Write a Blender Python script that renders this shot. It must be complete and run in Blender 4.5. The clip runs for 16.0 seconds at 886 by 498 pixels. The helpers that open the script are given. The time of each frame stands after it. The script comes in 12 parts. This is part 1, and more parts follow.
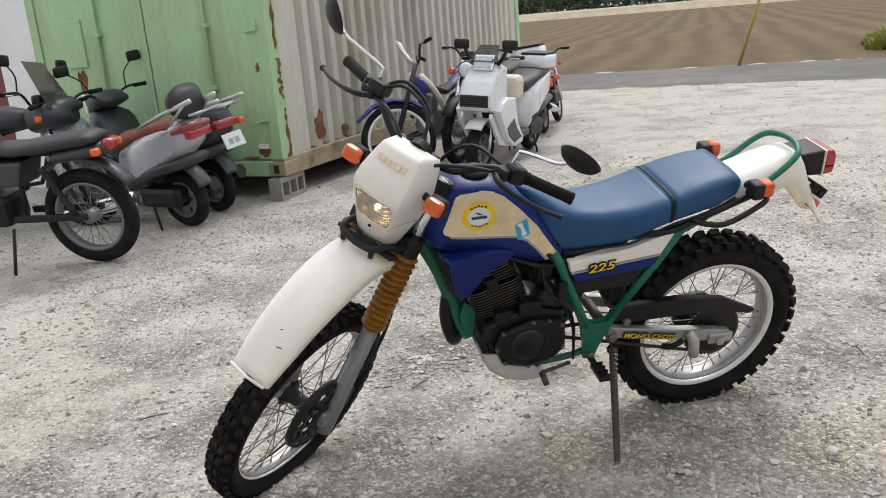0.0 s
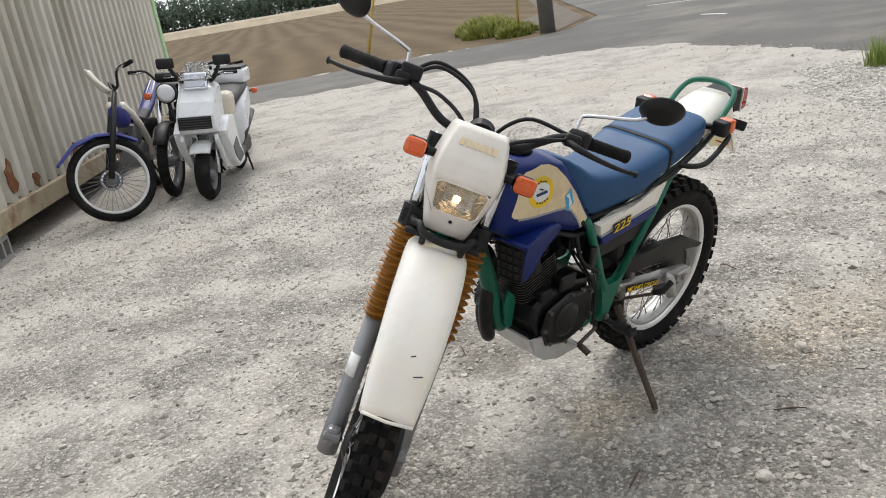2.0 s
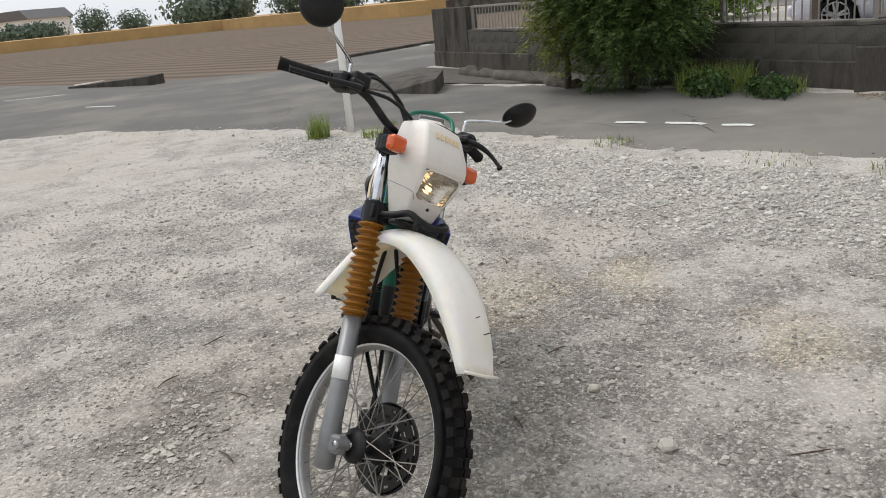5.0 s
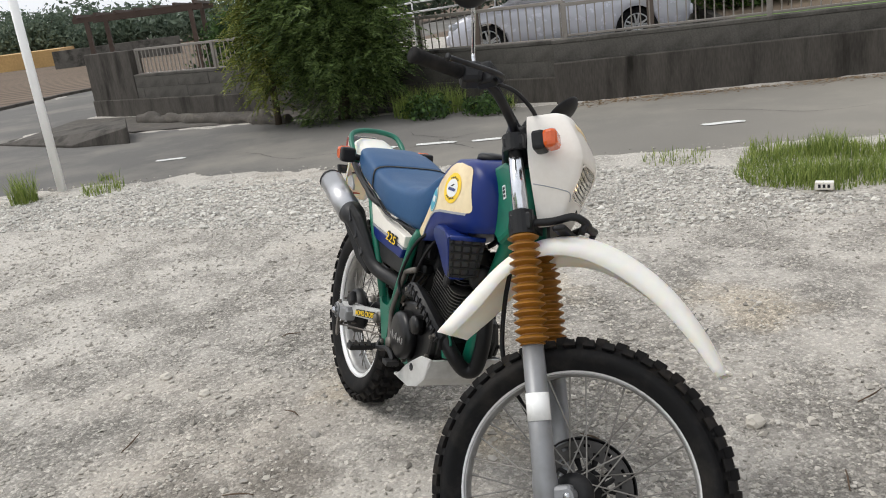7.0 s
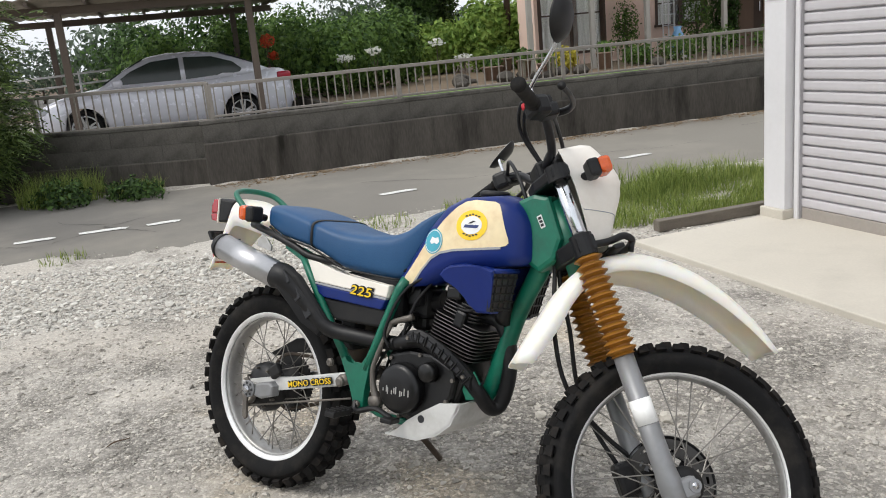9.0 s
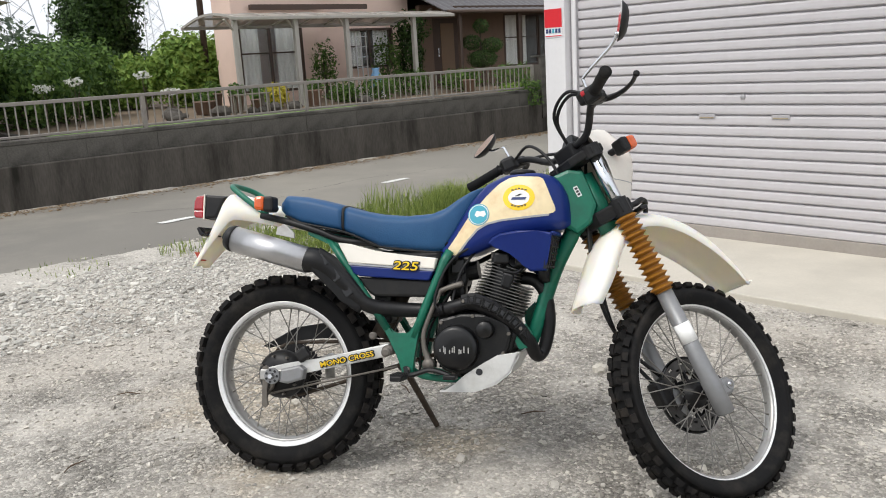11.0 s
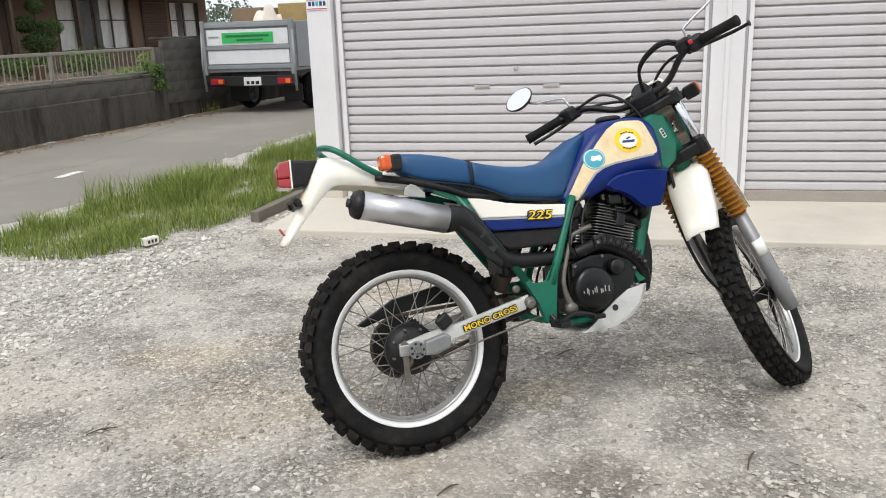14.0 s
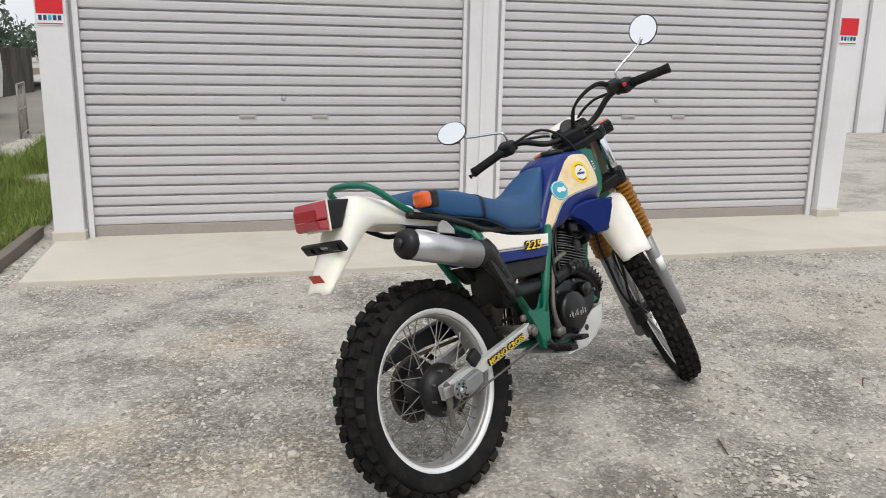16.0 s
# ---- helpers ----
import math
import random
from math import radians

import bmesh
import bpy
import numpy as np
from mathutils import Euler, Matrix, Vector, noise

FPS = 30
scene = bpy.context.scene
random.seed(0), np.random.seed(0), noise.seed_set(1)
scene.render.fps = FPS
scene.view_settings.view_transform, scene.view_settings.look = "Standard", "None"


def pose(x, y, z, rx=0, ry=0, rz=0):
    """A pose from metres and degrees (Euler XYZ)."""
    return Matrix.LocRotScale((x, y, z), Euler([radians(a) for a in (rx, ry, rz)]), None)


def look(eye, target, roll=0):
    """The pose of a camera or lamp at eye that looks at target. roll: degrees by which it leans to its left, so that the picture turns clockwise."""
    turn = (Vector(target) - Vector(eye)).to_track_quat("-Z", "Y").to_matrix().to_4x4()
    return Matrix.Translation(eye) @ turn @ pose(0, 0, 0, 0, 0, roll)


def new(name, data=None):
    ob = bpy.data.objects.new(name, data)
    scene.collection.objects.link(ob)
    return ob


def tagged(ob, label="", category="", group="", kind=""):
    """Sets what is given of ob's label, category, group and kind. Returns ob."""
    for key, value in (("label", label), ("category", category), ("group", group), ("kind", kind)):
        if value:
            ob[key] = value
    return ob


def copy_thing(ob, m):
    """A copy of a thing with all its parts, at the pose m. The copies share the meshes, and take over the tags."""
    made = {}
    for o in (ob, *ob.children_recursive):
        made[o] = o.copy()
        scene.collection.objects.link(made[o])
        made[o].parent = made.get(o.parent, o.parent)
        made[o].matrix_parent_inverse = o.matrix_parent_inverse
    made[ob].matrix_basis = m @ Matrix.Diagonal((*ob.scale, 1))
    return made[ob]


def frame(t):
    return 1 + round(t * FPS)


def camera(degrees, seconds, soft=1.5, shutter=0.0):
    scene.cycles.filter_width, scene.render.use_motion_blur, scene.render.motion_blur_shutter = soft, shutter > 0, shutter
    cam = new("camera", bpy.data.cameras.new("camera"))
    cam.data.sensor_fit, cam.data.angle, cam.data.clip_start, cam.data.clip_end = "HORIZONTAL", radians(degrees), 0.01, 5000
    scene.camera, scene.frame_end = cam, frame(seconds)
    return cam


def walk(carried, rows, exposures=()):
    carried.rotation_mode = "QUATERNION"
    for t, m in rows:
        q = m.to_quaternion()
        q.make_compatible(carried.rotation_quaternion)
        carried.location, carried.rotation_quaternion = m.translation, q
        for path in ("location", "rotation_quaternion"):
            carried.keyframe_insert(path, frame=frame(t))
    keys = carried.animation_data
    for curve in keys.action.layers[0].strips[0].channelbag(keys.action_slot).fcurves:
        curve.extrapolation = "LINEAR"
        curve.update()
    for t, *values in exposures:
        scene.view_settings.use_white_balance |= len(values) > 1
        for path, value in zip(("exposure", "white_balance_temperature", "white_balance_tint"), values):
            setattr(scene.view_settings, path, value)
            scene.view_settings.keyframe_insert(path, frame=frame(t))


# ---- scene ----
cam = camera(56.2, 16.0, soft=1.0)
PATH = [
    (0, (1.279, 2.406, 1.34), (0.945, 0.508, 0.806), -4.8),
    (0.5, (1.532, 2.242, 1.355), (0.973, 0.403, 0.803), -5.5),
    (1, (1.835, 2.17, 1.351), (1.072, 0.41, 0.786), -5.6),
    (1.5, (2.058, 2.012, 1.348), (1.111, 0.348, 0.769), -7.6),
    (2, (2.256, 1.762, 1.366), (1.107, 0.24, 0.762), -9.7),
    (2.5, (2.54, 1.62, 1.357), (1.197, 0.264, 0.759), -9.7),
    (3, (2.723, 1.458, 1.367), (1.224, 0.275, 0.772), -9.1),
    (3.5, (2.847, 1.185, 1.365), (1.208, 0.21, 0.762), -9.0),
    (4, (3.047, 0.999, 1.371), (1.273, 0.289, 0.778), -7.4),
    (4.5, (3.24, 0.79, 1.368), (1.38, 0.348, 0.779), -6.0),
    (7, (2.766, -0.648, 1.351), (0.956, -0.024, 0.772), -7.4),
    (7.5, (2.67, -0.97, 1.343), (0.998, -0.034, 0.768), -6.2),
    (8, (2.547, -1.17, 1.345), (1.002, -0.015, 0.815), -6.1),
    (8.5, (2.313, -1.364, 1.35), (0.91, -0.031, 0.846), -5.8),
    (11, (1.269, -2.379, 1.304), (0.72, -0.509, 0.855), -3.4),
    (11.5, (1.011, -2.432, 1.277), (0.617, -0.523, 0.826), -2.7),
    (12, (0.728, -2.456, 1.298), (0.513, -0.525, 0.824), -2.6),
    (12.5, (0.428, -2.505, 1.275), (0.416, -0.567, 0.781), -1.9),
    (13, (0.147, -2.497, 1.28), (0.298, -0.569, 0.769), -1.8),
    (13.5, (-0.205, -2.374, 1.281), (0.099, -0.468, 0.759), -2.9),
    (14, (-0.542, -2.341, 1.256), (-0.006, -0.485, 0.738), -2.1),
    (14.5, (-0.824, -2.265, 1.272), (-0.077, -0.482, 0.761), -0.4),
    (15, (-1.077, -2.059, 1.256), (-0.166, -0.352, 0.749), 0.9),
    (15.5, (-1.35, -1.865, 1.262), (-0.232, -0.28, 0.775), 1.1),
    (16, (-1.587, -1.672, 1.278), (-0.226, -0.281, 0.818), 1.1),
]
walk(cam, [(t, look(eye, target, roll)) for t, eye, target, roll in PATH],
     [(0, 0.02), (0.7, 0.06), (1.5, 0.0), (2.2, -0.04), (3.5, -0.3), (4.5, -0.28), (7, -0.14), (8.5, -0.08), (11, 0.0), (13, 0.03), (14.5, -0.04), (16, -0.24)])


# world and light: bright overcast sky with a weak wide sun
world = bpy.data.worlds.new("overcast_sky")
scene.world = world
world.use_nodes = True
wn = world.node_tree
for nd in list(wn.nodes):
    wn.nodes.remove(nd)
w_out = wn.nodes.new("ShaderNodeOutputWorld")
w_bg = wn.nodes.new("ShaderNodeBackground")
w_sky = wn.nodes.new("ShaderNodeTexSky")
w_sky.sky_type = "NISHITA"
w_sky.sun_disc = False
w_sky.sun_elevation = radians(58)
w_sky.sun_rotation = radians(216)
w_sky.air_density = 1.6
w_sky.dust_density = 4.0
w_hsv = wn.nodes.new("ShaderNodeHueSaturation")
w_hsv.inputs["Saturation"].default_value = 0.22
w_mix = wn.nodes.new("ShaderNodeMix")
w_mix.data_type = "RGBA"
w_mix.inputs["Factor"].default_value = 0.72
w_mix.inputs["B"].default_value = (8.2, 8.5, 9.0, 1)
w_bg.inputs["Strength"].default_value = 0.152
wn.links.new(w_sky.outputs[0], w_hsv.inputs["Color"])
wn.links.new(w_hsv.outputs[0], w_mix.inputs["A"])
wn.links.new(w_mix.outputs["Result"], w_bg.inputs["Color"])
wn.links.new(w_bg.outputs[0], w_out.inputs["Surface"])
sun_data = bpy.data.lights.new("sun", "SUN")
sun_data.energy = 1.6
sun_data.angle = radians(24)
sun_data.color = (1.0, 0.96, 0.9)
sun = new("sun", sun_data)
sun.matrix_world = look((0, 0, 30), (11.0, 15.0, 0))


# ---- materials ----
from mathutils.geometry import tessellate_polygon

def srgb(h):
    v = [int(h[i:i + 2], 16) / 255 for i in (0, 2, 4)]
    return tuple(((c + 0.055) / 1.055) ** 2.4 if c > 0.04045 else c / 12.92 for c in v)


def mat(name, base, rough=0.6, metal=0.0, vary=0.18, scale=8.0, fine=60.0, bump=0.15, dirt=None, dirt_amount=0.35, dirt_scale=3.0,
        coat=0.0, per_piece=0.0, per_island=0.0, spec=0.5, stretch=(1, 1, 1), bump_dist=0.004):
    """A painted or natural surface: base colour with coarse and fine variation, dirt patches, roughness change and relief."""
    m = bpy.data.materials.new(name)
    m.use_nodes = True
    n, l = m.node_tree.nodes, m.node_tree.links
    b = n["Principled BSDF"]
    b.inputs["Metallic"].default_value = metal
    b.inputs["Specular IOR Level"].default_value = spec
    if coat:
        b.inputs["Coat Weight"].default_value = coat
        b.inputs["Coat Roughness"].default_value = 0.12
    tc = n.new("ShaderNodeTexCoord")
    mp = n.new("ShaderNodeMapping")
    mp.inputs["Scale"].default_value = stretch
    l.new(tc.outputs["Object"], mp.inputs["Vector"])
    n1, n2 = n.new("ShaderNodeTexNoise"), n.new("ShaderNodeTexNoise")
    n1.inputs["Scale"].default_value, n1.inputs["Detail"].default_value = scale, 5
    n2.inputs["Scale"].default_value, n2.inputs["Detail"].default_value = fine, 4
    l.new(mp.outputs[0], n1.inputs["Vector"])
    l.new(mp.outputs[0], n2.inputs["Vector"])
    mix = n.new("ShaderNodeMath")
    mix.operation = "MULTIPLY_ADD"
    mix.inputs[1].default_value = 0.55
    half = n.new("ShaderNodeMath")
    half.operation = "MULTIPLY"
    half.inputs[1].default_value = 0.45
    l.new(n2.outputs["Fac"], half.inputs[0])
    l.new(n1.outputs["Fac"], mix.inputs[0])
    l.new(half.outputs[0], mix.inputs[2])
    ramp = n.new("ShaderNodeValToRGB")
    lo = tuple(max(0.0, c * (1 - vary)) for c in base) + (1,)
    hi = tuple(min(1.0, c * (1 + vary)) for c in base) + (1,)
    ramp.color_ramp.elements[0].position, ramp.color_ramp.elements[1].position = 0.3, 0.7
    ramp.color_ramp.elements[0].color, ramp.color_ramp.elements[1].color = lo, hi
    l.new(mix.outputs[0], ramp.inputs["Fac"])
    col = ramp.outputs["Color"]
    if per_piece or per_island:
        src = n.new("ShaderNodeObjectInfo") if per_piece else n.new("ShaderNodeNewGeometry")
        val = src.outputs["Random"] if per_piece else src.outputs["Random Per Island"]
        k = per_piece or per_island
        rm = n.new("ShaderNodeMapRange")
        rm.inputs["To Min"].default_value, rm.inputs["To Max"].default_value = 1 - k, 1 + k
        l.new(val, rm.inputs["Value"])
        mul = n.new("ShaderNodeVectorMath")
        mul.operation = "SCALE"
        l.new(col, mul.inputs[0])
        l.new(rm.outputs[0], mul.inputs["Scale"])
        col = mul.outputs[0]
    if dirt:
        nd = n.new("ShaderNodeTexNoise")
        nd.inputs["Scale"].default_value, nd.inputs["Detail"].default_value = dirt_scale, 7
        nd.inputs["Roughness"].default_value = 0.65
        l.new(mp.outputs[0], nd.inputs["Vector"])
        dr = n.new("ShaderNodeMapRange")
        dr.inputs["From Min"].default_value, dr.inputs["From Max"].default_value = 0.48, 0.72
        dr.inputs["To Max"].default_value = dirt_amount
        l.new(nd.outputs["Fac"], dr.inputs["Value"])
        mx = n.new("ShaderNodeMix")
        mx.data_type = "RGBA"
        l.new(dr.outputs[0], mx.inputs["Factor"])
        l.new(col, mx.inputs["A"])
        mx.inputs["B"].default_value = (*dirt, 1)
        col = mx.outputs["Result"]
    l.new(col, b.inputs["Base Color"])
    rr = n.new("ShaderNodeMapRange")
    rr.inputs["To Min"].default_value, rr.inputs["To Max"].default_value = max(0.03, rough - 0.12), min(1, rough + 0.12)
    l.new(n1.outputs["Fac"], rr.inputs["Value"])
    l.new(rr.outputs[0], b.inputs["Roughness"])
    if bump:
        bp = n.new("ShaderNodeBump")
        bp.inputs["Strength"].default_value, bp.inputs["Distance"].default_value = bump, bump_dist
        l.new(mix.outputs[0], bp.inputs["Height"])
        l.new(bp.outputs[0], b.inputs["Normal"])
    return m


def glow(name, colour, strength):
    m = bpy.data.materials.new(name)
    m.use_nodes = True
    b = m.node_tree.nodes["Principled BSDF"]
    b.inputs["Base Color"].default_value = (*colour, 1)
    b.inputs["Emission Color"].default_value = (*colour, 1)
    b.inputs["Emission Strength"].default_value = strength
    return m


def clear(name, colour, rough=0.05, transmission=1.0, ior=1.45):
    m = bpy.data.materials.new(name)
    m.use_nodes = True
    n, l = m.node_tree.nodes, m.node_tree.links
    b = n["Principled BSDF"]
    b.inputs["Base Color"].default_value = (*colour, 1)
    b.inputs["Roughness"].default_value = rough
    b.inputs["Transmission Weight"].default_value = transmission
    b.inputs["IOR"].default_value = ior
    wv = n.new("ShaderNodeTexWave")
    wv.inputs["Scale"].default_value = 60
    bp = n.new("ShaderNodeBump")
    bp.inputs["Strength"].default_value, bp.inputs["Distance"].default_value = 0.25, 0.002
    tc = n.new("ShaderNodeTexCoord")
    l.new(tc.outputs["Object"], wv.inputs["Vector"])
    l.new(wv.outputs["Fac"], bp.inputs["Height"])
    l.new(bp.outputs[0], b.inputs["Normal"])
    return m


def thin_sheet(name, colour, through_, rough):
    """A thin pane: part clear, part glossy surface, with no refraction."""
    m = bpy.data.materials.new(name)
    m.use_nodes = True
    n, l = m.node_tree.nodes, m.node_tree.links
    b = n["Principled BSDF"]
    b.inputs["Base Color"].default_value = (*colour, 1)
    b.inputs["Roughness"].default_value = rough
    tr = n.new("ShaderNodeBsdfTransparent")
    ms = n.new("ShaderNodeMixShader")
    ms.inputs[0].default_value = through_
    l.new(b.outputs[0], ms.inputs[1])
    l.new(tr.outputs[0], ms.inputs[2])
    l.new(ms.outputs[0], n["Material Output"].inputs["Surface"])
    return m


def gravel_material():
    """Packed crush-stone yard: pale dust films between stony, tan and darker patches."""
    m = bpy.data.materials.new("gravel_yard")
    m.use_nodes = True
    n, l = m.node_tree.nodes, m.node_tree.links
    b = n["Principled BSDF"]
    b.inputs["Roughness"].default_value = 0.92
    b.inputs["Specular IOR Level"].default_value = 0.15
    tc = n.new("ShaderNodeTexCoord")

    def tex(kind, scale, detail=6, rough=0.6):
        t = n.new(kind)
        t.inputs["Scale"].default_value = scale
        if kind == "ShaderNodeTexNoise":
            t.inputs["Detail"].default_value, t.inputs["Roughness"].default_value = detail, rough
        l.new(tc.outputs["Object"], t.inputs["Vector"])
        return t

    def remap(sock, a, b_, lo, hi):
        r = n.new("ShaderNodeMapRange")
        for key, v in (("From Min", a), ("From Max", b_), ("To Min", lo), ("To Max", hi)):
            r.inputs[key].default_value = v
        l.new(sock, r.inputs["Value"])
        return r.outputs[0]

    def mix(fac, a, b_):
        x = n.new("ShaderNodeMix")
        x.data_type = "RGBA"
        l.new(fac, x.inputs["Factor"])
        for key, v in (("A", a), ("B", b_)):
            if isinstance(v, tuple):
                x.inputs[key].default_value = (*v, 1)
            else:
                l.new(v, x.inputs[key])
        return x.outputs["Result"]

    def maths(op, a, b_):
        x = n.new("ShaderNodeMath")
        x.operation = op
        for i, v in enumerate((a, b_)):
            if isinstance(v, float):
                x.inputs[i].default_value = v
            else:
                l.new(v, x.inputs[i])
        return x.outputs[0]

    def rand(v):
        x = n.new("ShaderNodeSeparateColor")
        l.new(v.outputs["Color"], x.inputs[0])
        return x.outputs[0]

    coarse, mid, small = tex("ShaderNodeTexVoronoi", 42), tex("ShaderNodeTexVoronoi", 95), tex("ShaderNodeTexVoronoi", 260)
    dust_n, tan_n, dark_patch_n, grain = tex("ShaderNodeTexNoise", 2.1, 9, 0.68), tex("ShaderNodeTexNoise", 0.55, 7, 0.6), tex("ShaderNodeTexNoise", 1.3, 8, 0.7), tex("ShaderNodeTexNoise", 210, 5, 0.7)
    dust = remap(maths("ADD", maths("MULTIPLY", dust_n.outputs["Fac"], 0.7), maths("MULTIPLY", tan_n.outputs["Fac"], 0.3)), 0.43, 0.58, 0.0, 0.82)
    away = n.new("ShaderNodeMapping")
    away.inputs["Location"].default_value = (-0.5, 0.15, 0)
    away.inputs["Scale"].default_value = (1, 1, 0.01)
    l.new(tc.outputs["Object"], away.inputs["Vector"])
    reach = n.new("ShaderNodeVectorMath")
    reach.operation = "LENGTH"
    l.new(away.outputs[0], reach.inputs[0])
    dust = maths("MINIMUM", maths("ADD", dust, remap(maths("ADD", reach.outputs["Value"], maths("MULTIPLY", maths("SUBTRACT", dust_n.outputs["Fac"], 0.5), 3.0)), 1.3, 3.6, 0.0, 0.42)), 0.92)
    stony = maths("SUBTRACT", 1.0, dust)
    spread_ = maths("MULTIPLY", stony, 1.0)
    pale = lambda t, lo, hi: remap(maths("POWER", rand(t), 2.6), 0, 1, lo, hi)
    v = maths("MULTIPLY", pale(coarse, 0.88, 1.38), maths("MULTIPLY", pale(mid, 0.76, 1.62), remap(rand(small), 0, 1, 0.74, 1.26)))
    level = maths("ADD", maths("MULTIPLY", v, spread_), maths("MULTIPLY", dust, maths("MULTIPLY", pale(mid, 0.93, 1.22), remap(grain.outputs["Fac"], 0.3, 0.7, 0.8, 1.18))))
    col = mix(dust, srgb("8f8b84"), srgb("b8b3ab"))
    col = mix(remap(tan_n.outputs["Fac"], 0.52, 0.68, 0.0, 0.4), col, srgb("a3988a"))
    worn = None
    for cx, cy, rx in ((-0.45, 0.35, 0.5), (-0.62, 1.0, 0.34), (0.55, 0.18, 0.25), (0.2, 1.5, 0.35), (-0.05, -0.15, 0.25)):
        mp = n.new("ShaderNodeMapping")
        mp.inputs["Location"].default_value = (-cx / rx, -cy / rx, 0)
        mp.inputs["Scale"].default_value = (1 / rx, 1.5 / rx, 0.01)
        mp.inputs["Location"].default_value = (-cx / rx, -1.5 * cy / rx, 0)
        l.new(tc.outputs["Object"], mp.inputs["Vector"])
        ln = n.new("ShaderNodeVectorMath")
        ln.operation = "LENGTH"
        l.new(mp.outputs[0], ln.inputs[0])
        f = remap(maths("ADD", ln.outputs["Value"], maths("MULTIPLY", maths("SUBTRACT", dust_n.outputs["Fac"], 0.5), 3.4)), 0.35, 1.0, 0.5, 0.0)
        worn = f if worn is None else maths("MAXIMUM", worn, f)
    col = mix(worn, col, srgb("b9ac97"))
    dark_patch = remap(dark_patch_n.outputs["Fac"], 0.55, 0.70, 0.0, 0.5)
    # two more darker patches, placed on the motorcycle's right side
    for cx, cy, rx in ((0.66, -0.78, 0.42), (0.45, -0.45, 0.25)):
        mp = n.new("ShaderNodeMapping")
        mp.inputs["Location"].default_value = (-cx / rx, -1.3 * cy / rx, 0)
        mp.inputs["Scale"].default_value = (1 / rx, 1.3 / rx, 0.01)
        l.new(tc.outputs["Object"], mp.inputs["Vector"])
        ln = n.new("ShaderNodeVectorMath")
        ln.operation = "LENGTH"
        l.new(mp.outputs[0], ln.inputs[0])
        dark_patch = maths("MAXIMUM", dark_patch, remap(maths("ADD", ln.outputs["Value"], maths("MULTIPLY", maths("SUBTRACT", dust_n.outputs["Fac"], 0.5), 3.0)), 0.4, 1.1, 0.6, 0.0))
    col = mix(dark_patch, col, srgb("69635b"))
    sc = n.new("ShaderNodeVectorMath")
    sc.operation = "SCALE"
    l.new(col, sc.inputs[0])
    l.new(level, sc.inputs["Scale"])
    l.new(sc.outputs[0], b.inputs["Base Color"])
    h = maths("ADD", maths("MULTIPLY", coarse.outputs["Distance"], -0.8), maths("ADD", maths("MULTIPLY", mid.outputs["Distance"], -0.9), maths("MULTIPLY", grain.outputs["Fac"], 0.5)))
    h = maths("MULTIPLY", h, remap(dust, 0.0, 0.85, 1.0, 0.35))
    bp = n.new("ShaderNodeBump")
    bp.inputs["Strength"].default_value, bp.inputs["Distance"].default_value = 0.9, 0.009
    l.new(h, bp.inputs["Height"])
    l.new(bp.outputs[0], b.inputs["Normal"])
    return m


def furrow_material(name, a, b_col, angle, pitch, depth=0.2):
    """Tilled soil with furrow lines along one direction."""
    m = mat(name, a, 0.95, vary=0.16, scale=0.7, fine=9, bump=0.6, bump_dist=0.03, dirt=b_col, dirt_amount=0.5, dirt_scale=0.15, spec=0.1)
    n, l = m.node_tree.nodes, m.node_tree.links
    tc = n.new("ShaderNodeTexCoord")
    mp = n.new("ShaderNodeMapping")
    mp.inputs["Rotation"].default_value = (0, 0, radians(angle))
    wv = n.new("ShaderNodeTexWave")
    wv.inputs["Scale"].default_value, wv.inputs["Distortion"].default_value = 0.314 / pitch, 5.0
    wv.inputs["Detail"].default_value, wv.inputs["Detail Scale"].default_value = 2, 0.35
    l.new(tc.outputs["Object"], mp.inputs["Vector"])
    l.new(mp.outputs[0], wv.inputs["Vector"])
    bs = n["Principled BSDF"]
    old = bs.inputs["Base Color"].links[0].from_socket
    rm = n.new("ShaderNodeMapRange")
    rm.inputs["To Min"].default_value, rm.inputs["To Max"].default_value = 1.02 - depth, 1.02 + depth * 0.5
    l.new(wv.outputs["Fac"], rm.inputs["Value"])
    sc = n.new("ShaderNodeVectorMath")
    sc.operation = "SCALE"
    l.new(old, sc.inputs[0])
    l.new(rm.outputs[0], sc.inputs["Scale"])
    l.new(sc.outputs[0], bs.inputs["Base Color"])
    return m


def leaf_material(name, a, b_col):
    m = bpy.data.materials.new(name)
    m.use_nodes = True
    n, l = m.node_tree.nodes, m.node_tree.links
    bs = n["Principled BSDF"]
    bs.inputs["Roughness"].default_value = 0.6
    bs.inputs["Specular IOR Level"].default_value = 0.25
    g = n.new("ShaderNodeNewGeometry")
    ramp = n.new("ShaderNodeValToRGB")
    ramp.color_ramp.elements[0].color, ramp.color_ramp.elements[1].color = (*a, 1), (*b_col, 1)
    l.new(g.outputs["Random Per Island"], ramp.inputs["Fac"])
    l.new(ramp.outputs[0], bs.inputs["Base Color"])
    tr = n.new("ShaderNodeBsdfTranslucent")
    l.new(ramp.outputs[0], tr.inputs["Color"])
    ms = n.new("ShaderNodeMixShader")
    ms.inputs[0].default_value = 0.3
    out = n["Material Output"]
    l.new(bs.outputs[0], ms.inputs[1])
    l.new(tr.outputs[0], ms.inputs[2])
    l.new(ms.outputs[0], out.inputs["Surface"])
    return m


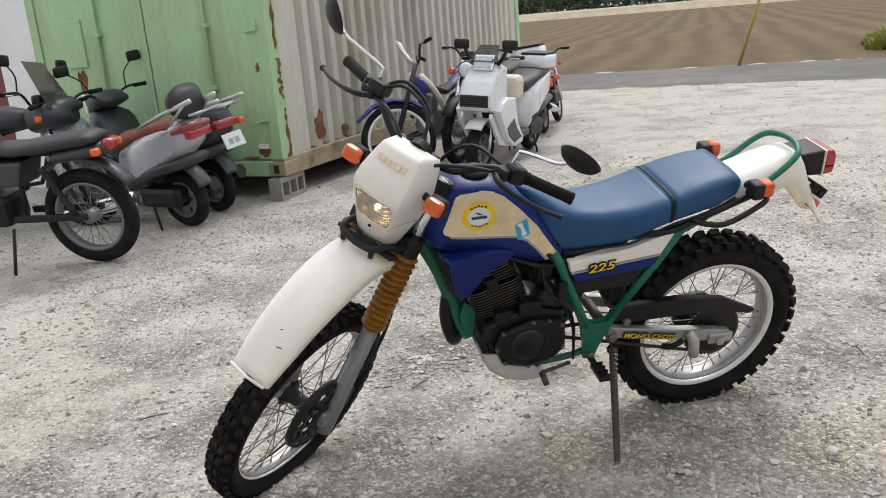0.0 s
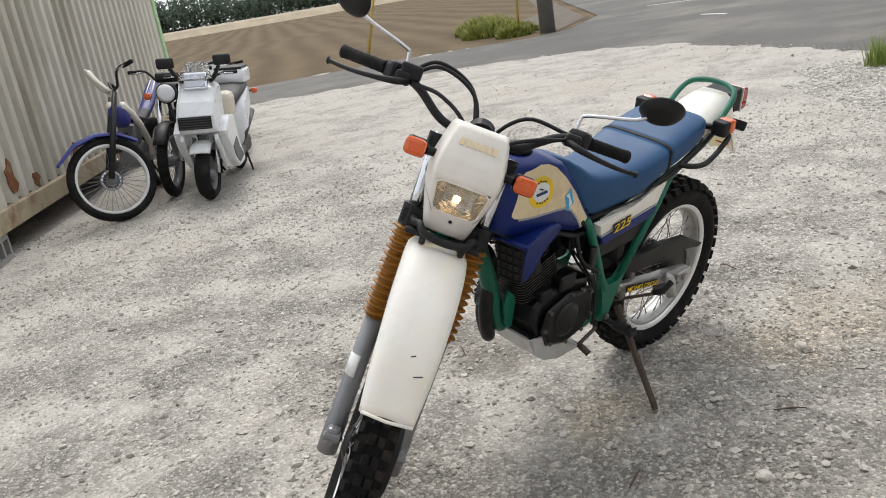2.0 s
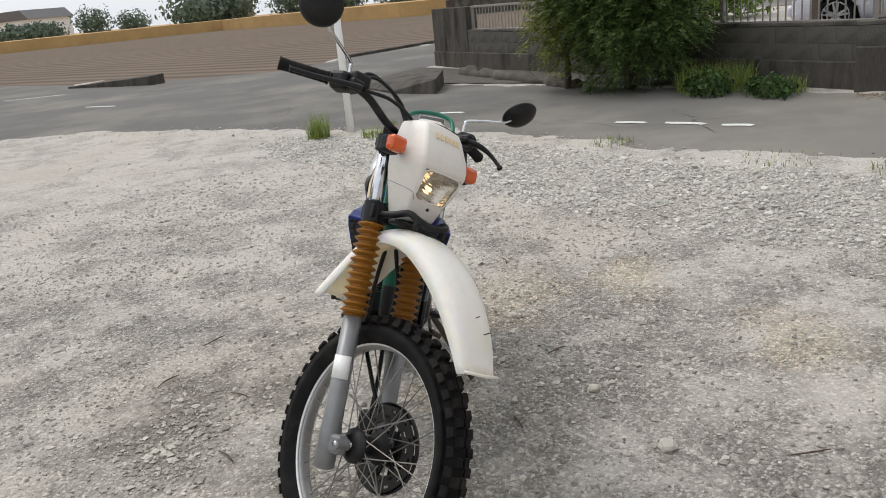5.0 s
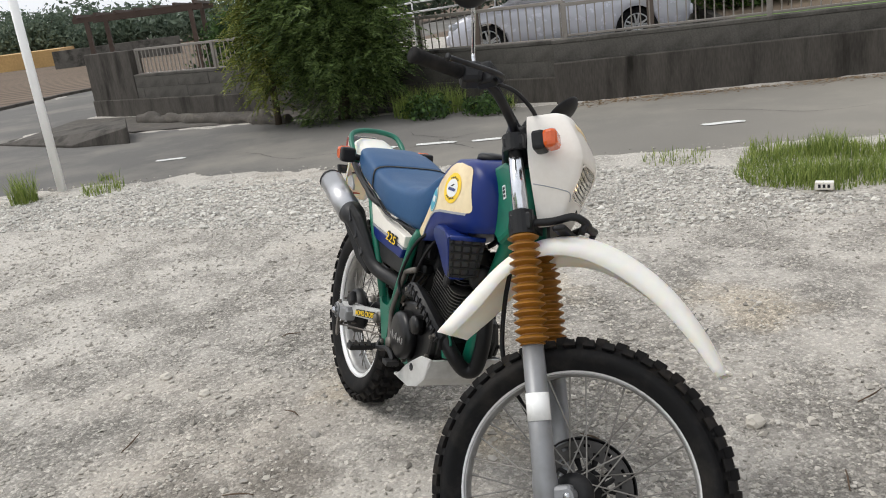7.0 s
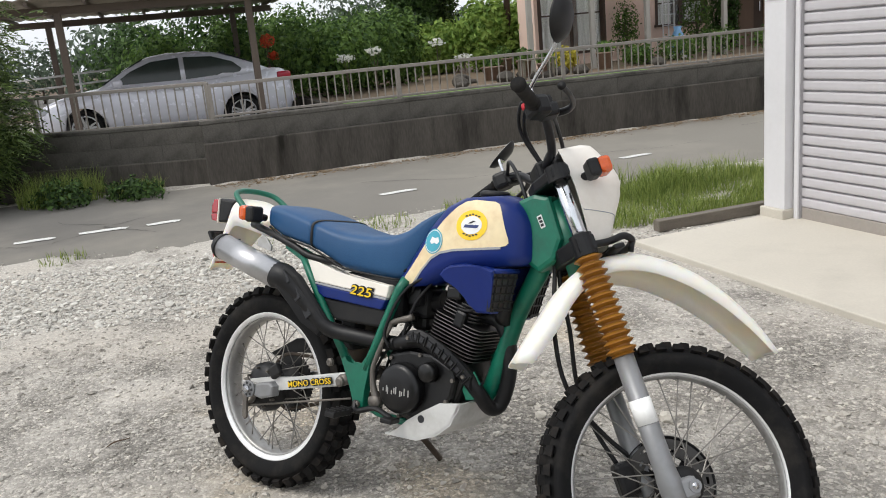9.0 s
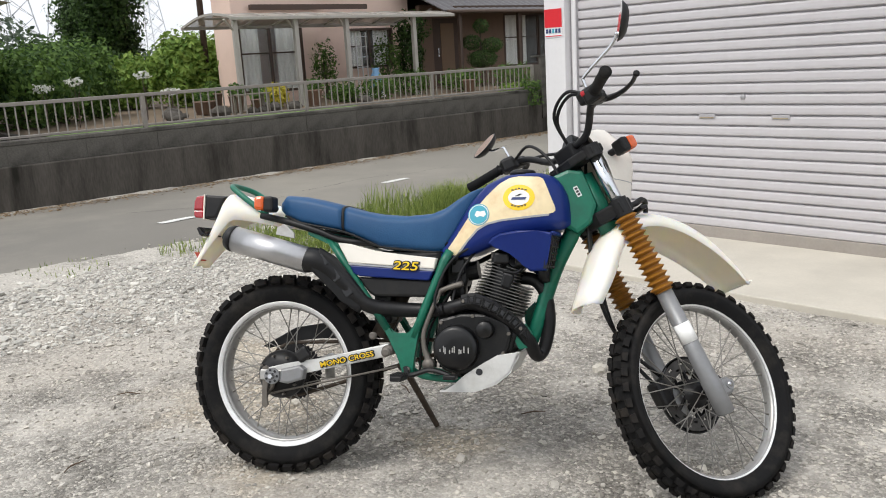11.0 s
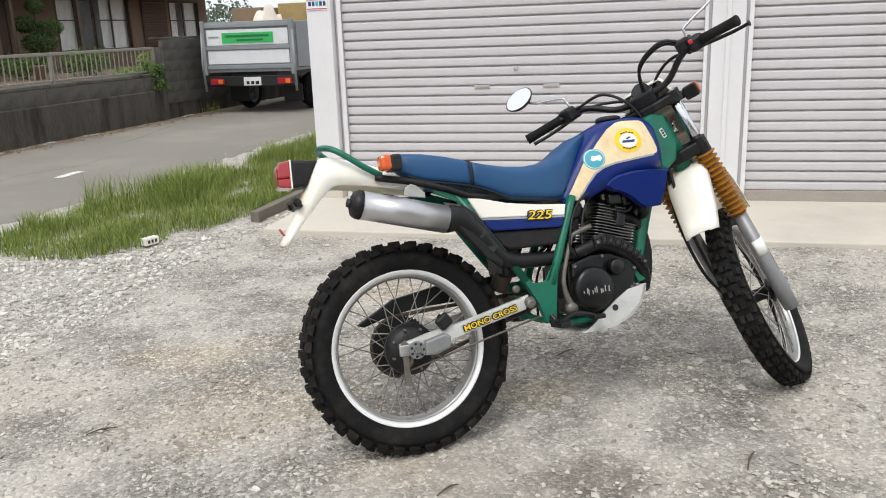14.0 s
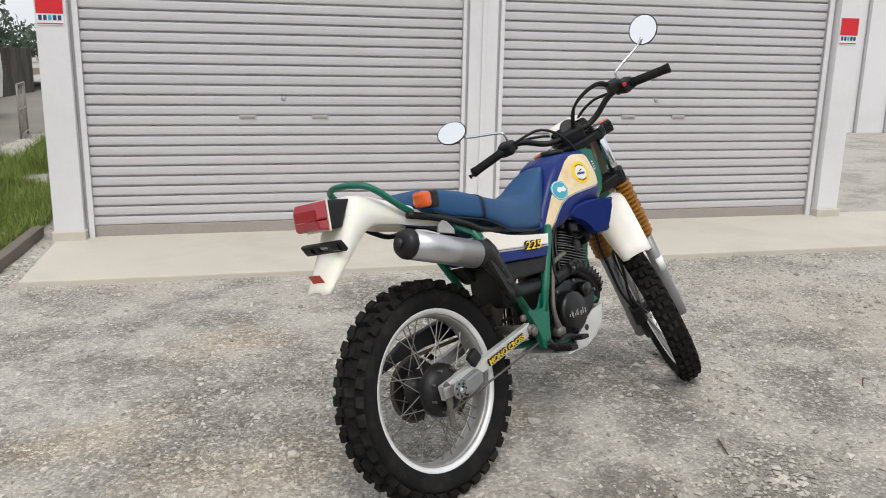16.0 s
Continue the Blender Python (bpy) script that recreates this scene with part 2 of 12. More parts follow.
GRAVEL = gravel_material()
STONE = mat("crushed_stone", srgb("aca79e"), 0.9, vary=0.15, per_island=0.42, bump=0.3, spec=0.2)
PEBBLE = mat("pale_pebble", srgb("b6b1a9"), 0.9, vary=0.15, per_island=0.35, bump=0.3, spec=0.2)
WHITE_STONE = mat("pale_crushed_stone", srgb("bebbb4"), 0.9, vary=0.12, per_island=0.34, bump=0.3, spec=0.2)
ASPHALT = mat("worn_asphalt", srgb("676562"), 0.9, vary=0.22, scale=0.8, fine=120, bump=0.7, dirt=srgb("8e897f"), dirt_amount=0.75, dirt_scale=0.4, spec=0.2)
def paled_along(m, dust, axis, lo, hi, amount):
    """Mix a paler colour into a surface, more of it along one direction of the plan, broken by noise."""
    n, l = m.node_tree.nodes, m.node_tree.links
    b = n["Principled BSDF"]
    base = b.inputs["Base Color"].links[0].from_socket
    tc, dot, nz = n.new("ShaderNodeTexCoord"), n.new("ShaderNodeVectorMath"), n.new("ShaderNodeTexNoise")
    dot.operation = "DOT_PRODUCT"
    dot.inputs[1].default_value = axis
    nz.inputs["Scale"].default_value, nz.inputs["Detail"].default_value = 0.7, 6
    l.new(tc.outputs["Object"], dot.inputs[0])
    l.new(tc.outputs["Object"], nz.inputs["Vector"])
    sm = n.new("ShaderNodeMath")
    sm.operation = "MULTIPLY_ADD"
    sm.inputs[1].default_value = 5.0
    l.new(nz.outputs["Fac"], sm.inputs[0])
    l.new(dot.outputs["Value"], sm.inputs[2])
    rm = n.new("ShaderNodeMapRange")
    rm.inputs["From Min"].default_value, rm.inputs["From Max"].default_value, rm.inputs["To Max"].default_value = lo + 2.5, hi + 2.5, amount
    l.new(sm.outputs[0], rm.inputs["Value"])
    mx = n.new("ShaderNodeMix")
    mx.data_type = "RGBA"
    l.new(rm.outputs[0], mx.inputs["Factor"])
    l.new(base, mx.inputs["A"])
    mx.inputs["B"].default_value = (*dust, 1)
    l.new(mx.outputs["Result"], b.inputs["Base Color"])


# the road's colour turns paler towards positive x and y
paled_along(ASPHALT, srgb("a29c90"), (0.55, 0.83, 0), -3.0, 3.0, 0.4)
ROAD_PAINT = mat("worn_road_paint", srgb("d8d8d4"), 0.7, vary=0.1, fine=80, dirt=srgb("8a8884"), dirt_amount=0.8, dirt_scale=9)
SAND_FIELD = furrow_material("tilled_sandy_soil", srgb("655744"), srgb("73644f"), 28, 1.3)
BROWN_FIELD = furrow_material("tilled_brown_soil", srgb("6d6054"), srgb("5b5046"), 32, 1.0, 0.34)
STRAW = mat("dry_straw_field", srgb("b08f5e"), 0.95, vary=0.25, scale=0.5, fine=8, bump=0.5)
CONCRETE = mat("pale_concrete", srgb("c6c0b4"), 0.85, vary=0.07, scale=1.5, fine=90, bump=0.2, dirt=srgb("a9a49a"), dirt_amount=0.5, dirt_scale=1.2, spec=0.3)
OLD_CONCRETE = mat("stained_dark_concrete", srgb("534f4a"), 0.92, vary=0.34, scale=2.4, fine=40, bump=0.5, dirt=srgb("211f1b"), dirt_amount=0.92, dirt_scale=2.0, stretch=(1.6, 1.6, 0.32), spec=0.2)
BLOCK = mat("weathered_concrete_block", srgb("5f5c57"), 0.92, vary=0.34, scale=3, fine=60, bump=0.45, dirt=srgb("1d1b19"), dirt_amount=0.92, dirt_scale=1.7, per_piece=0.06, spec=0.2)
BLOCK_RAW = mat("grey_cinder_block", srgb("8d8b87"), 0.95, vary=0.15, fine=90, bump=0.6, spec=0.2)
SHUTTER = mat("painted_shutter_steel", srgb("c3c0c3"), 0.42, vary=0.04, scale=0.7, fine=30, bump=0.05, dirt=srgb("aeaaaa"), dirt_amount=0.35, dirt_scale=1.1, per_piece=0.02)
SHUTTER_FOOT = mat("dull_shutter_foot_rail", srgb("9c958e"), 0.55, vary=0.1, bump=0.1)
WHITE_STEEL = mat("white_painted_steel", srgb("dcdbdd"), 0.4, vary=0.03, scale=1, fine=30, bump=0.06, dirt=srgb("bdbbbb"), dirt_amount=0.3, dirt_scale=1.4)
GREY_STEEL = mat("grey_painted_steel", srgb("aaa8ab"), 0.45, vary=0.05, bump=0.06)
ALU_FENCE = mat("aged_aluminium", srgb("918b84"), 0.55, 0.35, vary=0.12, fine=50, bump=0.1)
TIMBER = mat("weathered_timber", srgb("6f685e"), 0.9, vary=0.25, scale=6, fine=60, bump=0.5, stretch=(1, 6, 6))
C_GREEN = mat("faded_green_container_paint", srgb("9dbc90"), 0.62, vary=0.12, scale=2, fine=25, bump=0.15, dirt=srgb("8d8f6a"), dirt_amount=0.6, dirt_scale=2.6, stretch=(1, 1, 0.3))
C_GREY = mat("grey_white_container_paint", srgb("bcb8ad"), 0.65, vary=0.14, scale=1.5, fine=25, bump=0.15, dirt=srgb("857c69"), dirt_amount=0.75, dirt_scale=1.2, stretch=(1, 1, 0.3))
RUST = mat("flaking_rust", srgb("6e4a34"), 0.95, vary=0.35, scale=14, fine=70, bump=0.7, dirt=srgb("8f7b5d"), dirt_amount=0.7, dirt_scale=9, spec=0.15)
RUST_BEIGE = mat("rust_streaked_beige_steel", srgb("9c9178"), 0.85, vary=0.15, scale=5, bump=0.3, dirt=srgb("6b4632"), dirt_amount=0.8, dirt_scale=4)
YELLOW_PAINT = mat("faded_yellow_paint", srgb("a48a42"), 0.7, vary=0.15, bump=0.2, dirt=srgb("7c6a3a"), dirt_amount=0.6, dirt_scale=6)
POLE_GREY = mat("pole_concrete", srgb("706e6b"), 0.9, vary=0.12, bump=0.3)
LEAF_DARK = leaf_material("conifer_leaf", srgb("1d2e19"), srgb("54703a"))
CONIFER = leaf_material("dark_conifer_spray", srgb("283a22"), srgb("7c9152"))
CONIFER_TIP = leaf_material("yellowing_conifer_spray", srgb("3d4d22"), srgb("94994a"))
LEAF_MID = leaf_material("garden_leaf", srgb("304a26"), srgb("6c8842"))
LEAF_BRIGHT = leaf_material("fresh_leaf", srgb("557530"), srgb("94ab54"))
GRASS = leaf_material("grass_blade", srgb("566c30"), srgb("9ba75a"))
DRY_GRASS = leaf_material("yellow_grass_blade", srgb("5f6a2c"), srgb("9a9a52"))
BARK = mat("bark", srgb("4f443a"), 0.95, vary=0.3, scale=6, fine=40, bump=0.8, stretch=(3, 3, 0.6))
PINK_WALL = mat("pale_pink_render", srgb("dcc2b4"), 0.9, vary=0.05, scale=1.5, fine=40, bump=0.2, dirt=srgb("c2aa9c"), dirt_amount=0.4, dirt_scale=0.8)
DARK_WOOD = mat("dark_brown_wood", srgb("4a3a31"), 0.7, vary=0.2, scale=4, fine=40, bump=0.3)
ROOF_TILE = mat("grey_roof_tile", srgb("5c5a5c"), 0.7, vary=0.15, scale=5, bump=0.4)
CURTAIN = mat("pale_curtain", srgb("efeee9"), 0.9, vary=0.16, scale=3, fine=12, bump=0.2, stretch=(6, 6, 0.3))
POLYCARB = thin_sheet("smoky_polycarbonate", srgb("b3aca3"), 0.45, 0.4)
WINDOW_GLASS = thin_sheet("window_glass", (0.5, 0.53, 0.53), 0.88, 0.06)
LAWN = mat("garden_lawn", srgb("6d8a45"), 0.95, vary=0.25, scale=3, fine=60, bump=0.8)
BANK_SOIL = mat("dark_bank_soil", srgb("5d5449"), 0.95, vary=0.35, scale=2.5, fine=14, bump=0.9, dirt=srgb("77705f"), dirt_amount=0.5, dirt_scale=1.5)
VERGE_SOIL = mat("dark_roadside_soil", srgb("4a453f"), 0.95, vary=0.3, scale=2.5, fine=40, bump=0.9, dirt=srgb("6a645a"), dirt_amount=0.6, dirt_scale=5)
SOIL = mat("garden_soil", srgb("6b5c4a"), 0.95, vary=0.25, scale=3, fine=30, bump=0.6)


# ---- mesh helpers ----
def part(name, bm, material, parent=None, label="", m=None, smooth=False, solid=0.0, bevel=0.0):
    """Links a bmesh as one mesh object under a thing or a part."""
    me = bpy.data.meshes.new(name)
    bmesh.ops.recalc_face_normals(bm, faces=bm.faces[:])
    if smooth:
        for f in bm.faces:
            f.smooth = True
    bm.to_mesh(me)
    bm.free()
    me.materials.append(material)
    ob = new(name, me)
    if parent is not None:
        ob.parent = parent
    if m is not None:
        ob.matrix_basis = m
    if label:
        ob["label"] = label
    if solid:
        s = ob.modifiers.new("solid", "SOLIDIFY")
        s.thickness, s.offset = solid, -1
    if bevel:
        bv = ob.modifiers.new("bevel", "BEVEL")
        bv.width, bv.segments, bv.limit_method = bevel, 2, "ANGLE"
    return ob


def thing(name, label, category, m=None, group="", kind=""):
    ob = new(name)
    ob.empty_display_size = 0.1
    if m is not None:
        ob.matrix_basis = m
    return tagged(ob, label, category, group, kind)


def box(bm, x, y, z, sx, sy, sz, bev=0.0, m=None, seg=2):
    """Adds a box about (x, y, z) of full sizes sx, sy, sz."""
    g = bmesh.ops.create_cube(bm, size=1.0)
    vs = g["verts"]
    bmesh.ops.scale(bm, vec=(sx, sy, sz), verts=vs)
    if bev:
        es = list({e for v in vs for e in v.link_edges})
        r = bmesh.ops.bevel(bm, geom=es, offset=bev, segments=seg, affect="EDGES", profile=0.5)
        vs = list({v for f in r["faces"] for v in f.verts} | {v for v in vs if v.is_valid})
    mm = Matrix.Translation((x, y, z))
    if m is not None:
        mm = mm @ m
    bmesh.ops.transform(bm, matrix=mm, verts=vs)
    return bm


def smooth_path(pts, n=6):
    """A Catmull-Rom run through the points."""
    p = [Vector(q) for q in pts]
    p = [p[0] * 2 - p[1]] + p + [p[-1] * 2 - p[-2]]
    out = []
    for i in range(1, len(p) - 2):
        for k in range(n):
            t = k / n
            a, b, c, d = p[i - 1], p[i], p[i + 1], p[i + 2]
            out.append(0.5 * ((2 * b) + (c - a) * t + (2 * a - 5 * b + 4 * c - d) * t * t + (3 * b - a - 3 * c + d) * t ** 3))
    out.append(p[-2])
    return out


def tube(bm, pts, r, seg=8, curve=0, closed=False, cap=True):
    """A round tube along the points; r is one radius or one for each point."""
    n0 = len(pts)
    rad = list(r) if isinstance(r, (list, tuple)) else [r] * n0
    if curve:
        path = smooth_path(pts, curve)
        rr = []
        for i in range(len(path)):
            f = i / curve
            j = min(int(f), n0 - 2)
            rr.append(rad[j] + (rad[j + 1] - rad[j]) * (f - j))
    else:
        path, rr = [Vector(p) for p in pts], rad
    rings, last = [], None
    for i, p in enumerate(path):
        if closed:
            d = path[(i + 1) % len(path)] - path[i - 1]
        else:
            d = path[min(i + 1, len(path) - 1)] - path[max(i - 1, 0)]
        d.normalize()
        if last is None:
            last = d.orthogonal().normalized()
        last = (last - d * last.dot(d)).normalized()
        o = d.cross(last)
        rings.append([bm.verts.new(p + rr[i] * (math.cos(2 * math.pi * k / seg) * last + math.sin(2 * math.pi * k / seg) * o)) for k in range(seg)])
    pairs = list(zip(rings, rings[1:])) + ([(rings[-1], rings[0])] if closed else [])
    for a, b in pairs:
        for k in range(seg):
            bm.faces.new((a[k], a[(k + 1) % seg], b[(k + 1) % seg], b[k]))
    if cap and not closed:
        bm.faces.new(rings[0][::-1])
        bm.faces.new(rings[-1])
    return bm


def lathe(bm, profile, seg=32, m=None, close=False):
    """Turns (radius, height) pairs about y; m places it."""
    m = m or Matrix()
    rings = []
    for r, h in profile:
        if r < 1e-5:
            rings.append([bm.verts.new(m @ Vector((0, h, 0)))])
        else:
            rings.append([bm.verts.new(m @ Vector((r * math.cos(2 * math.pi * k / seg), h, r * math.sin(2 * math.pi * k / seg)))) for k in range(seg)])
    pairs = list(zip(rings, rings[1:])) + ([(rings[-1], rings[0])] if close else [])
    for a, b in pairs:
        for k in range(seg):
            k2 = (k + 1) % seg
            if len(a) == 1 and len(b) > 1:
                bm.faces.new((a[0], b[k2], b[k]))
            elif len(b) == 1 and len(a) > 1:
                bm.faces.new((a[k], a[k2], b[0]))
            elif len(a) > 1:
                bm.faces.new((a[k], a[k2], b[k2], b[k]))
    return bm


def plate(bm, poly, y0, y1, bev=0.0, m=None):
    """Extrudes a polygon given in x, z from y0 to y1, edges rounded by bev."""
    m = m or Matrix()
    a = [bm.verts.new(m @ Vector((x, y0, z))) for x, z in poly]
    b = [bm.verts.new(m @ Vector((x, y1, z))) for x, z in poly]
    k = len(poly)
    fs = [bm.faces.new(a), bm.faces.new(b[::-1])]
    for i in range(k):
        fs.append(bm.faces.new((a[(i + 1) % k], a[i], b[i], b[(i + 1) % k])))
    if bev:
        es = list({e for f in fs[:2] for e in f.edges})
        bmesh.ops.bevel(bm, geom=es, offset=bev, segments=2, affect="EDGES", profile=0.5)
    return bm


def loft(bm, sections, cap=True, closed=True):
    """Skins rings of points with equal counts."""
    rings = [[bm.verts.new(Vector(p)) for p in s] for s in sections]
    n = len(rings[0])
    for a, b in zip(rings, rings[1:]):
        for k in range(n if closed else n - 1):
            bm.faces.new((a[k], a[(k + 1) % n], b[(k + 1) % n], b[k]))
    if cap and closed:
        bm.faces.new(rings[0][::-1])
        bm.faces.new(rings[-1])
    return bm


def ring_section(x, hw, zb, zt, n=20, power=2.6):
    """A rounded box section in the plane x, half width hw, from zb to zt."""
    out = []
    zc, hz = (zb + zt) / 2, (zt - zb) / 2
    for k in range(n):
        a = 2 * math.pi * k / n
        c, s = math.cos(a), math.sin(a)
        out.append((x, math.copysign(abs(c) ** (2 / power), c) * hw, zc + math.copysign(abs(s) ** (2 / power), s) * hz))
    return out


def text_mesh(name, body, size, material, parent, m, depth=0.0008, shear=0.0, fat=0.0):
    """Lettering in the built-in font, turned into a mesh part. It lies in local x, y."""
    cu = bpy.data.curves.new(name, "FONT")
    cu.body, cu.size, cu.extrude, cu.shear = body, size, depth, shear
    cu.offset = fat
    cu.align_x, cu.align_y = "CENTER", "CENTER"
    tmp = new(name + "_curve", cu)
    dg = bpy.context.evaluated_depsgraph_get()
    me = bpy.data.meshes.new_from_object(tmp.evaluated_get(dg))
    bpy.data.objects.remove(tmp)
    me.name = name
    me.materials.clear()
    me.materials.append(material)
    ob = new(name, me)
    ob.parent = parent
    ob.matrix_basis = m
    return ob


def sheet(name, pts, z, material, label, kind="structure", category="ground"):
    """A flat ground sheet from a plan outline."""
    bm = bmesh.new()
    vs = [bm.verts.new((x, y, z)) for x, y in pts]
    for t in tessellate_polygon([[Vector((x, y, 0)) for x, y in pts]]):
        bm.faces.new([vs[i] for i in t])
    return tagged(part(name, bm, material), label, category, kind=kind)


def inside(px, py, poly):
    """Which of the points lie within the outline."""
    hit = np.zeros(len(px), bool)
    q = np.array(poly)
    j = len(q) - 1
    for i in range(len(q)):
        c = ((q[i, 1] > py) != (q[j, 1] > py)) & (px < (q[j, 0] - q[i, 0]) * (py - q[i, 1]) / (q[j, 1] - q[i, 1] + 1e-12) + q[i, 0])
        hit ^= c
        j = i
    return hit


# ---- ground and roads ----
ROAD = [(30, -33), (-3.35, -10.94), (-5.5, -9.45), (-6.7, -8.6), (-7.7, -7.1), (-7.95, -5.8), (-7.4, -4.2), (-6.8, -2.9), (-6.0, -1.5),
        (-5.45, -0.4), (-4.5, 0.76), (-3.43, 1.65), (-2.68, 2.75), (-1.68, 4.2), (-0.49, 5.94), (1.1, 8.6), (6, 16.8), (17, 35), (13.5, 37),
        (2.4, 17.3), (0.1, 13.4), (-1.2, 11.1), (-3.85, 6.95), (-5.5, 4.3), (-7.4, 2.4), (-9.1, 0.7), (-10.6, -1.2), (-12.0, -2.6), (-14.2, -1.1), (-19.5, 3.4), (-60, 38),
        (-63, 34.5), (-22.95, -2.13), (-19.45, -4.2), (-16.8, -5.3), (-17.0, -8.0), (-18.8, -11.6), (-24, -19), (-70, -84), (-74, -81), (-30, -29), (-14.0, -12.0), (-11.4, -10.6), (-10.2, -10.6), (-8.75, -12.0),
        (-5.65, -13.7), (-4.56, -14.4), (27, -37)]


def spread(a, b, step, far):
    core = list(np.arange(a, b, step))
    lo, hi, s = [a], [b], step
    while hi[-1] < far:
        s *= 1.35
        hi.append(hi[-1] + s)
        lo.append(lo[-1] - s)
    return np.array(lo[::-1][:-1] + core + hi)


gx, gy = spread(-8.5, 4.5, 0.055, 900), spread(-11.0, 9.0, 0.055, 900)
X, Y = np.meshgrid(gx, gy, indexing="ij")
fx, fy = X.ravel(), Y.ravel()
near = np.exp(-((fx / 14) ** 2 + (fy / 14) ** 2))
fz = np.array([0.011 * noise.noise((a * 0.9, b * 0.9, 0)) + 0.006 * noise.noise((a * 4, b * 4, 3)) + 0.0035 * noise.noise((a * 13, b * 13, 7)) if n > 0.05 else 0.0 for a, b, n in zip(fx, fy, near)])
fz = np.where(near > 0.05, fz - 0.004, -0.05)
SANDY = [(30, -40), (-4.6, -14.5), (-5.65, -13.8), (-8.75, -12.1), (-10.2, -10.45), (-11.4, -10.4), (-14.0, -11.8), (-30, -28.7), (-74, -80.7), (-60, -300), (200, -300), (200, -160)]
BROWN = [(-16.9, -5.4), (-19.5, -4.35), (-23.0, -2.3), (-63.1, 34.3), (-300, 180), (-300, -330), (-70, -84.4), (-24, -19.3), (-18.9, -11.7), (-17.2, -8.1)]
# the gravel laps in ragged tongues over the asphalt's edge
edge_d = np.full(fx.shape, 9.0)
for (ax, ay), (bx, by) in zip(ROAD[1:], ROAD[2:]):
    L2 = (bx - ax) ** 2 + (by - ay) ** 2
    if L2 < 400:
        tt = np.clip(((fx - ax) * (bx - ax) + (fy - ay) * (by - ay)) / L2, 0, 1)
        edge_d = np.minimum(edge_d, np.hypot(fx - ax - tt * (bx - ax), fy - ay - tt * (by - ay)))
lap = np.array([0.022 * noise.noise((a * 2.3, b * 2.3, 51)) + 0.012 * noise.noise((a * 7, b * 7, 61)) if d < 0.6 else 0.0 for a, b, d in zip(fx, fy, edge_d)])
core = near > 0.05
on_road = inside(fx, fy, ROAD)
fz = np.where(~on_road & core & (edge_d < 0.35), fz + (0.016 - fz) * (1 - edge_d / 0.35), fz)
fz = np.where(on_road, np.where(core & (edge_d < 0.6), np.maximum(-0.04, 0.016 + lap - 0.10 * edge_d), -0.04), fz)
fz = np.where(inside(fx, fy, SANDY) | inside(fx, fy, BROWN), -0.06, fz)
nx, ny = len(gx), len(gy)
idx = np.arange(nx * ny).reshape(nx, ny)
quads = np.stack([idx[:-1, :-1], idx[1:, :-1], idx[1:, 1:], idx[:-1, 1:]], -1).reshape(-1, 4)
gme = bpy.data.meshes.new("ground")
gme.from_pydata(np.stack([fx, fy, fz], 1).tolist(), [], quads.tolist())
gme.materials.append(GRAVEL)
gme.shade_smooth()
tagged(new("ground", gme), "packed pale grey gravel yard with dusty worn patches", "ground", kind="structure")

sheet("road", ROAD, 0.006, ASPHALT, "worn grey asphalt road meeting a crossing", category="road")
sheet("field_sandy", SANDY, -0.015, SAND_FIELD, "tilled sandy brown field with curved furrows", category="field")
sheet("field_brown", BROWN, -0.015, BROWN_FIELD, "tilled dark brown field with straight furrows", category="field")
straw_plan = [(-68, -9.5), (-94, -34), (-82, -57), (-53, -55.5), (-68, -78), (-76, -90), (-300, -300), (-300, -8), (-66, -4.6)]
bm = bmesh.new()
lo_, hi_ = [[bm.verts.new((x, y, z)) for x, y in straw_plan] for z in (-0.03, 1.15)]
for i in range(len(straw_plan)):
    k = (i + 1) % len(straw_plan)
    bm.faces.new((lo_[i], lo_[k], hi_[k], hi_[i]))
bm.faces.new(hi_)
tagged(part("field_straw", bm, STRAW), "standing ripe straw-coloured crop beyond the brown field", "field", kind="structure")
for name_, a_, b_ in (("kerb", (-19.45, -4.2), (-22.95, -2.13)), ("kerb", (-22.95, -2.13), (-63, 34.5))):
    bm = bmesh.new()
    d_ = Vector((b_[0] - a_[0], b_[1] - a_[1], 0))
    box(bm, d_.length / 2, 0.12, 0.02, d_.length, 0.2, 0.12)
    tagged(part(name_, bm, OLD_CONCRETE, m=Matrix.Translation((a_[0], a_[1], 0)) @ Matrix.Rotation(math.atan2(d_.y, d_.x), 4, "Z")), "pale low concrete edging along the side road", "kerb", kind="structure")
DRY_VERGE = mat("dry_verge", srgb("a39680"), 0.95, vary=0.25, scale=0.6, fine=10, bump=0.5)
verge_line = [(40, -132), (0, -122), (-32, -112), (-60, -96), (-70, -88)]
bm = bmesh.new()
loft(bm, [[(x - 0.6, y + 5, -0.05), (x - 0.3, y + 2.5, 0.75), (x, y, 0.95), (x + 0.6, y - 4, 0.0)] for x, y in verge_line])
tagged(part("verge_far", bm, DRY_VERGE), "raised dry grass bank along the sandy field's far edge", "verge", kind="structure")
sheet("verge_bank", [(-11.5, -11.0), (-14.0, -12.4), (-22, -20.9), (-30, -29.4), (-44, -45.8), (-44.6, -47.2), (-31, -31.4), (-17.5, -17.2), (-13.5, -14.6), (-11.3, -12.6)], -0.004, BANK_SOIL, "dark soil bank between the sandy field and the side road", category="verge")


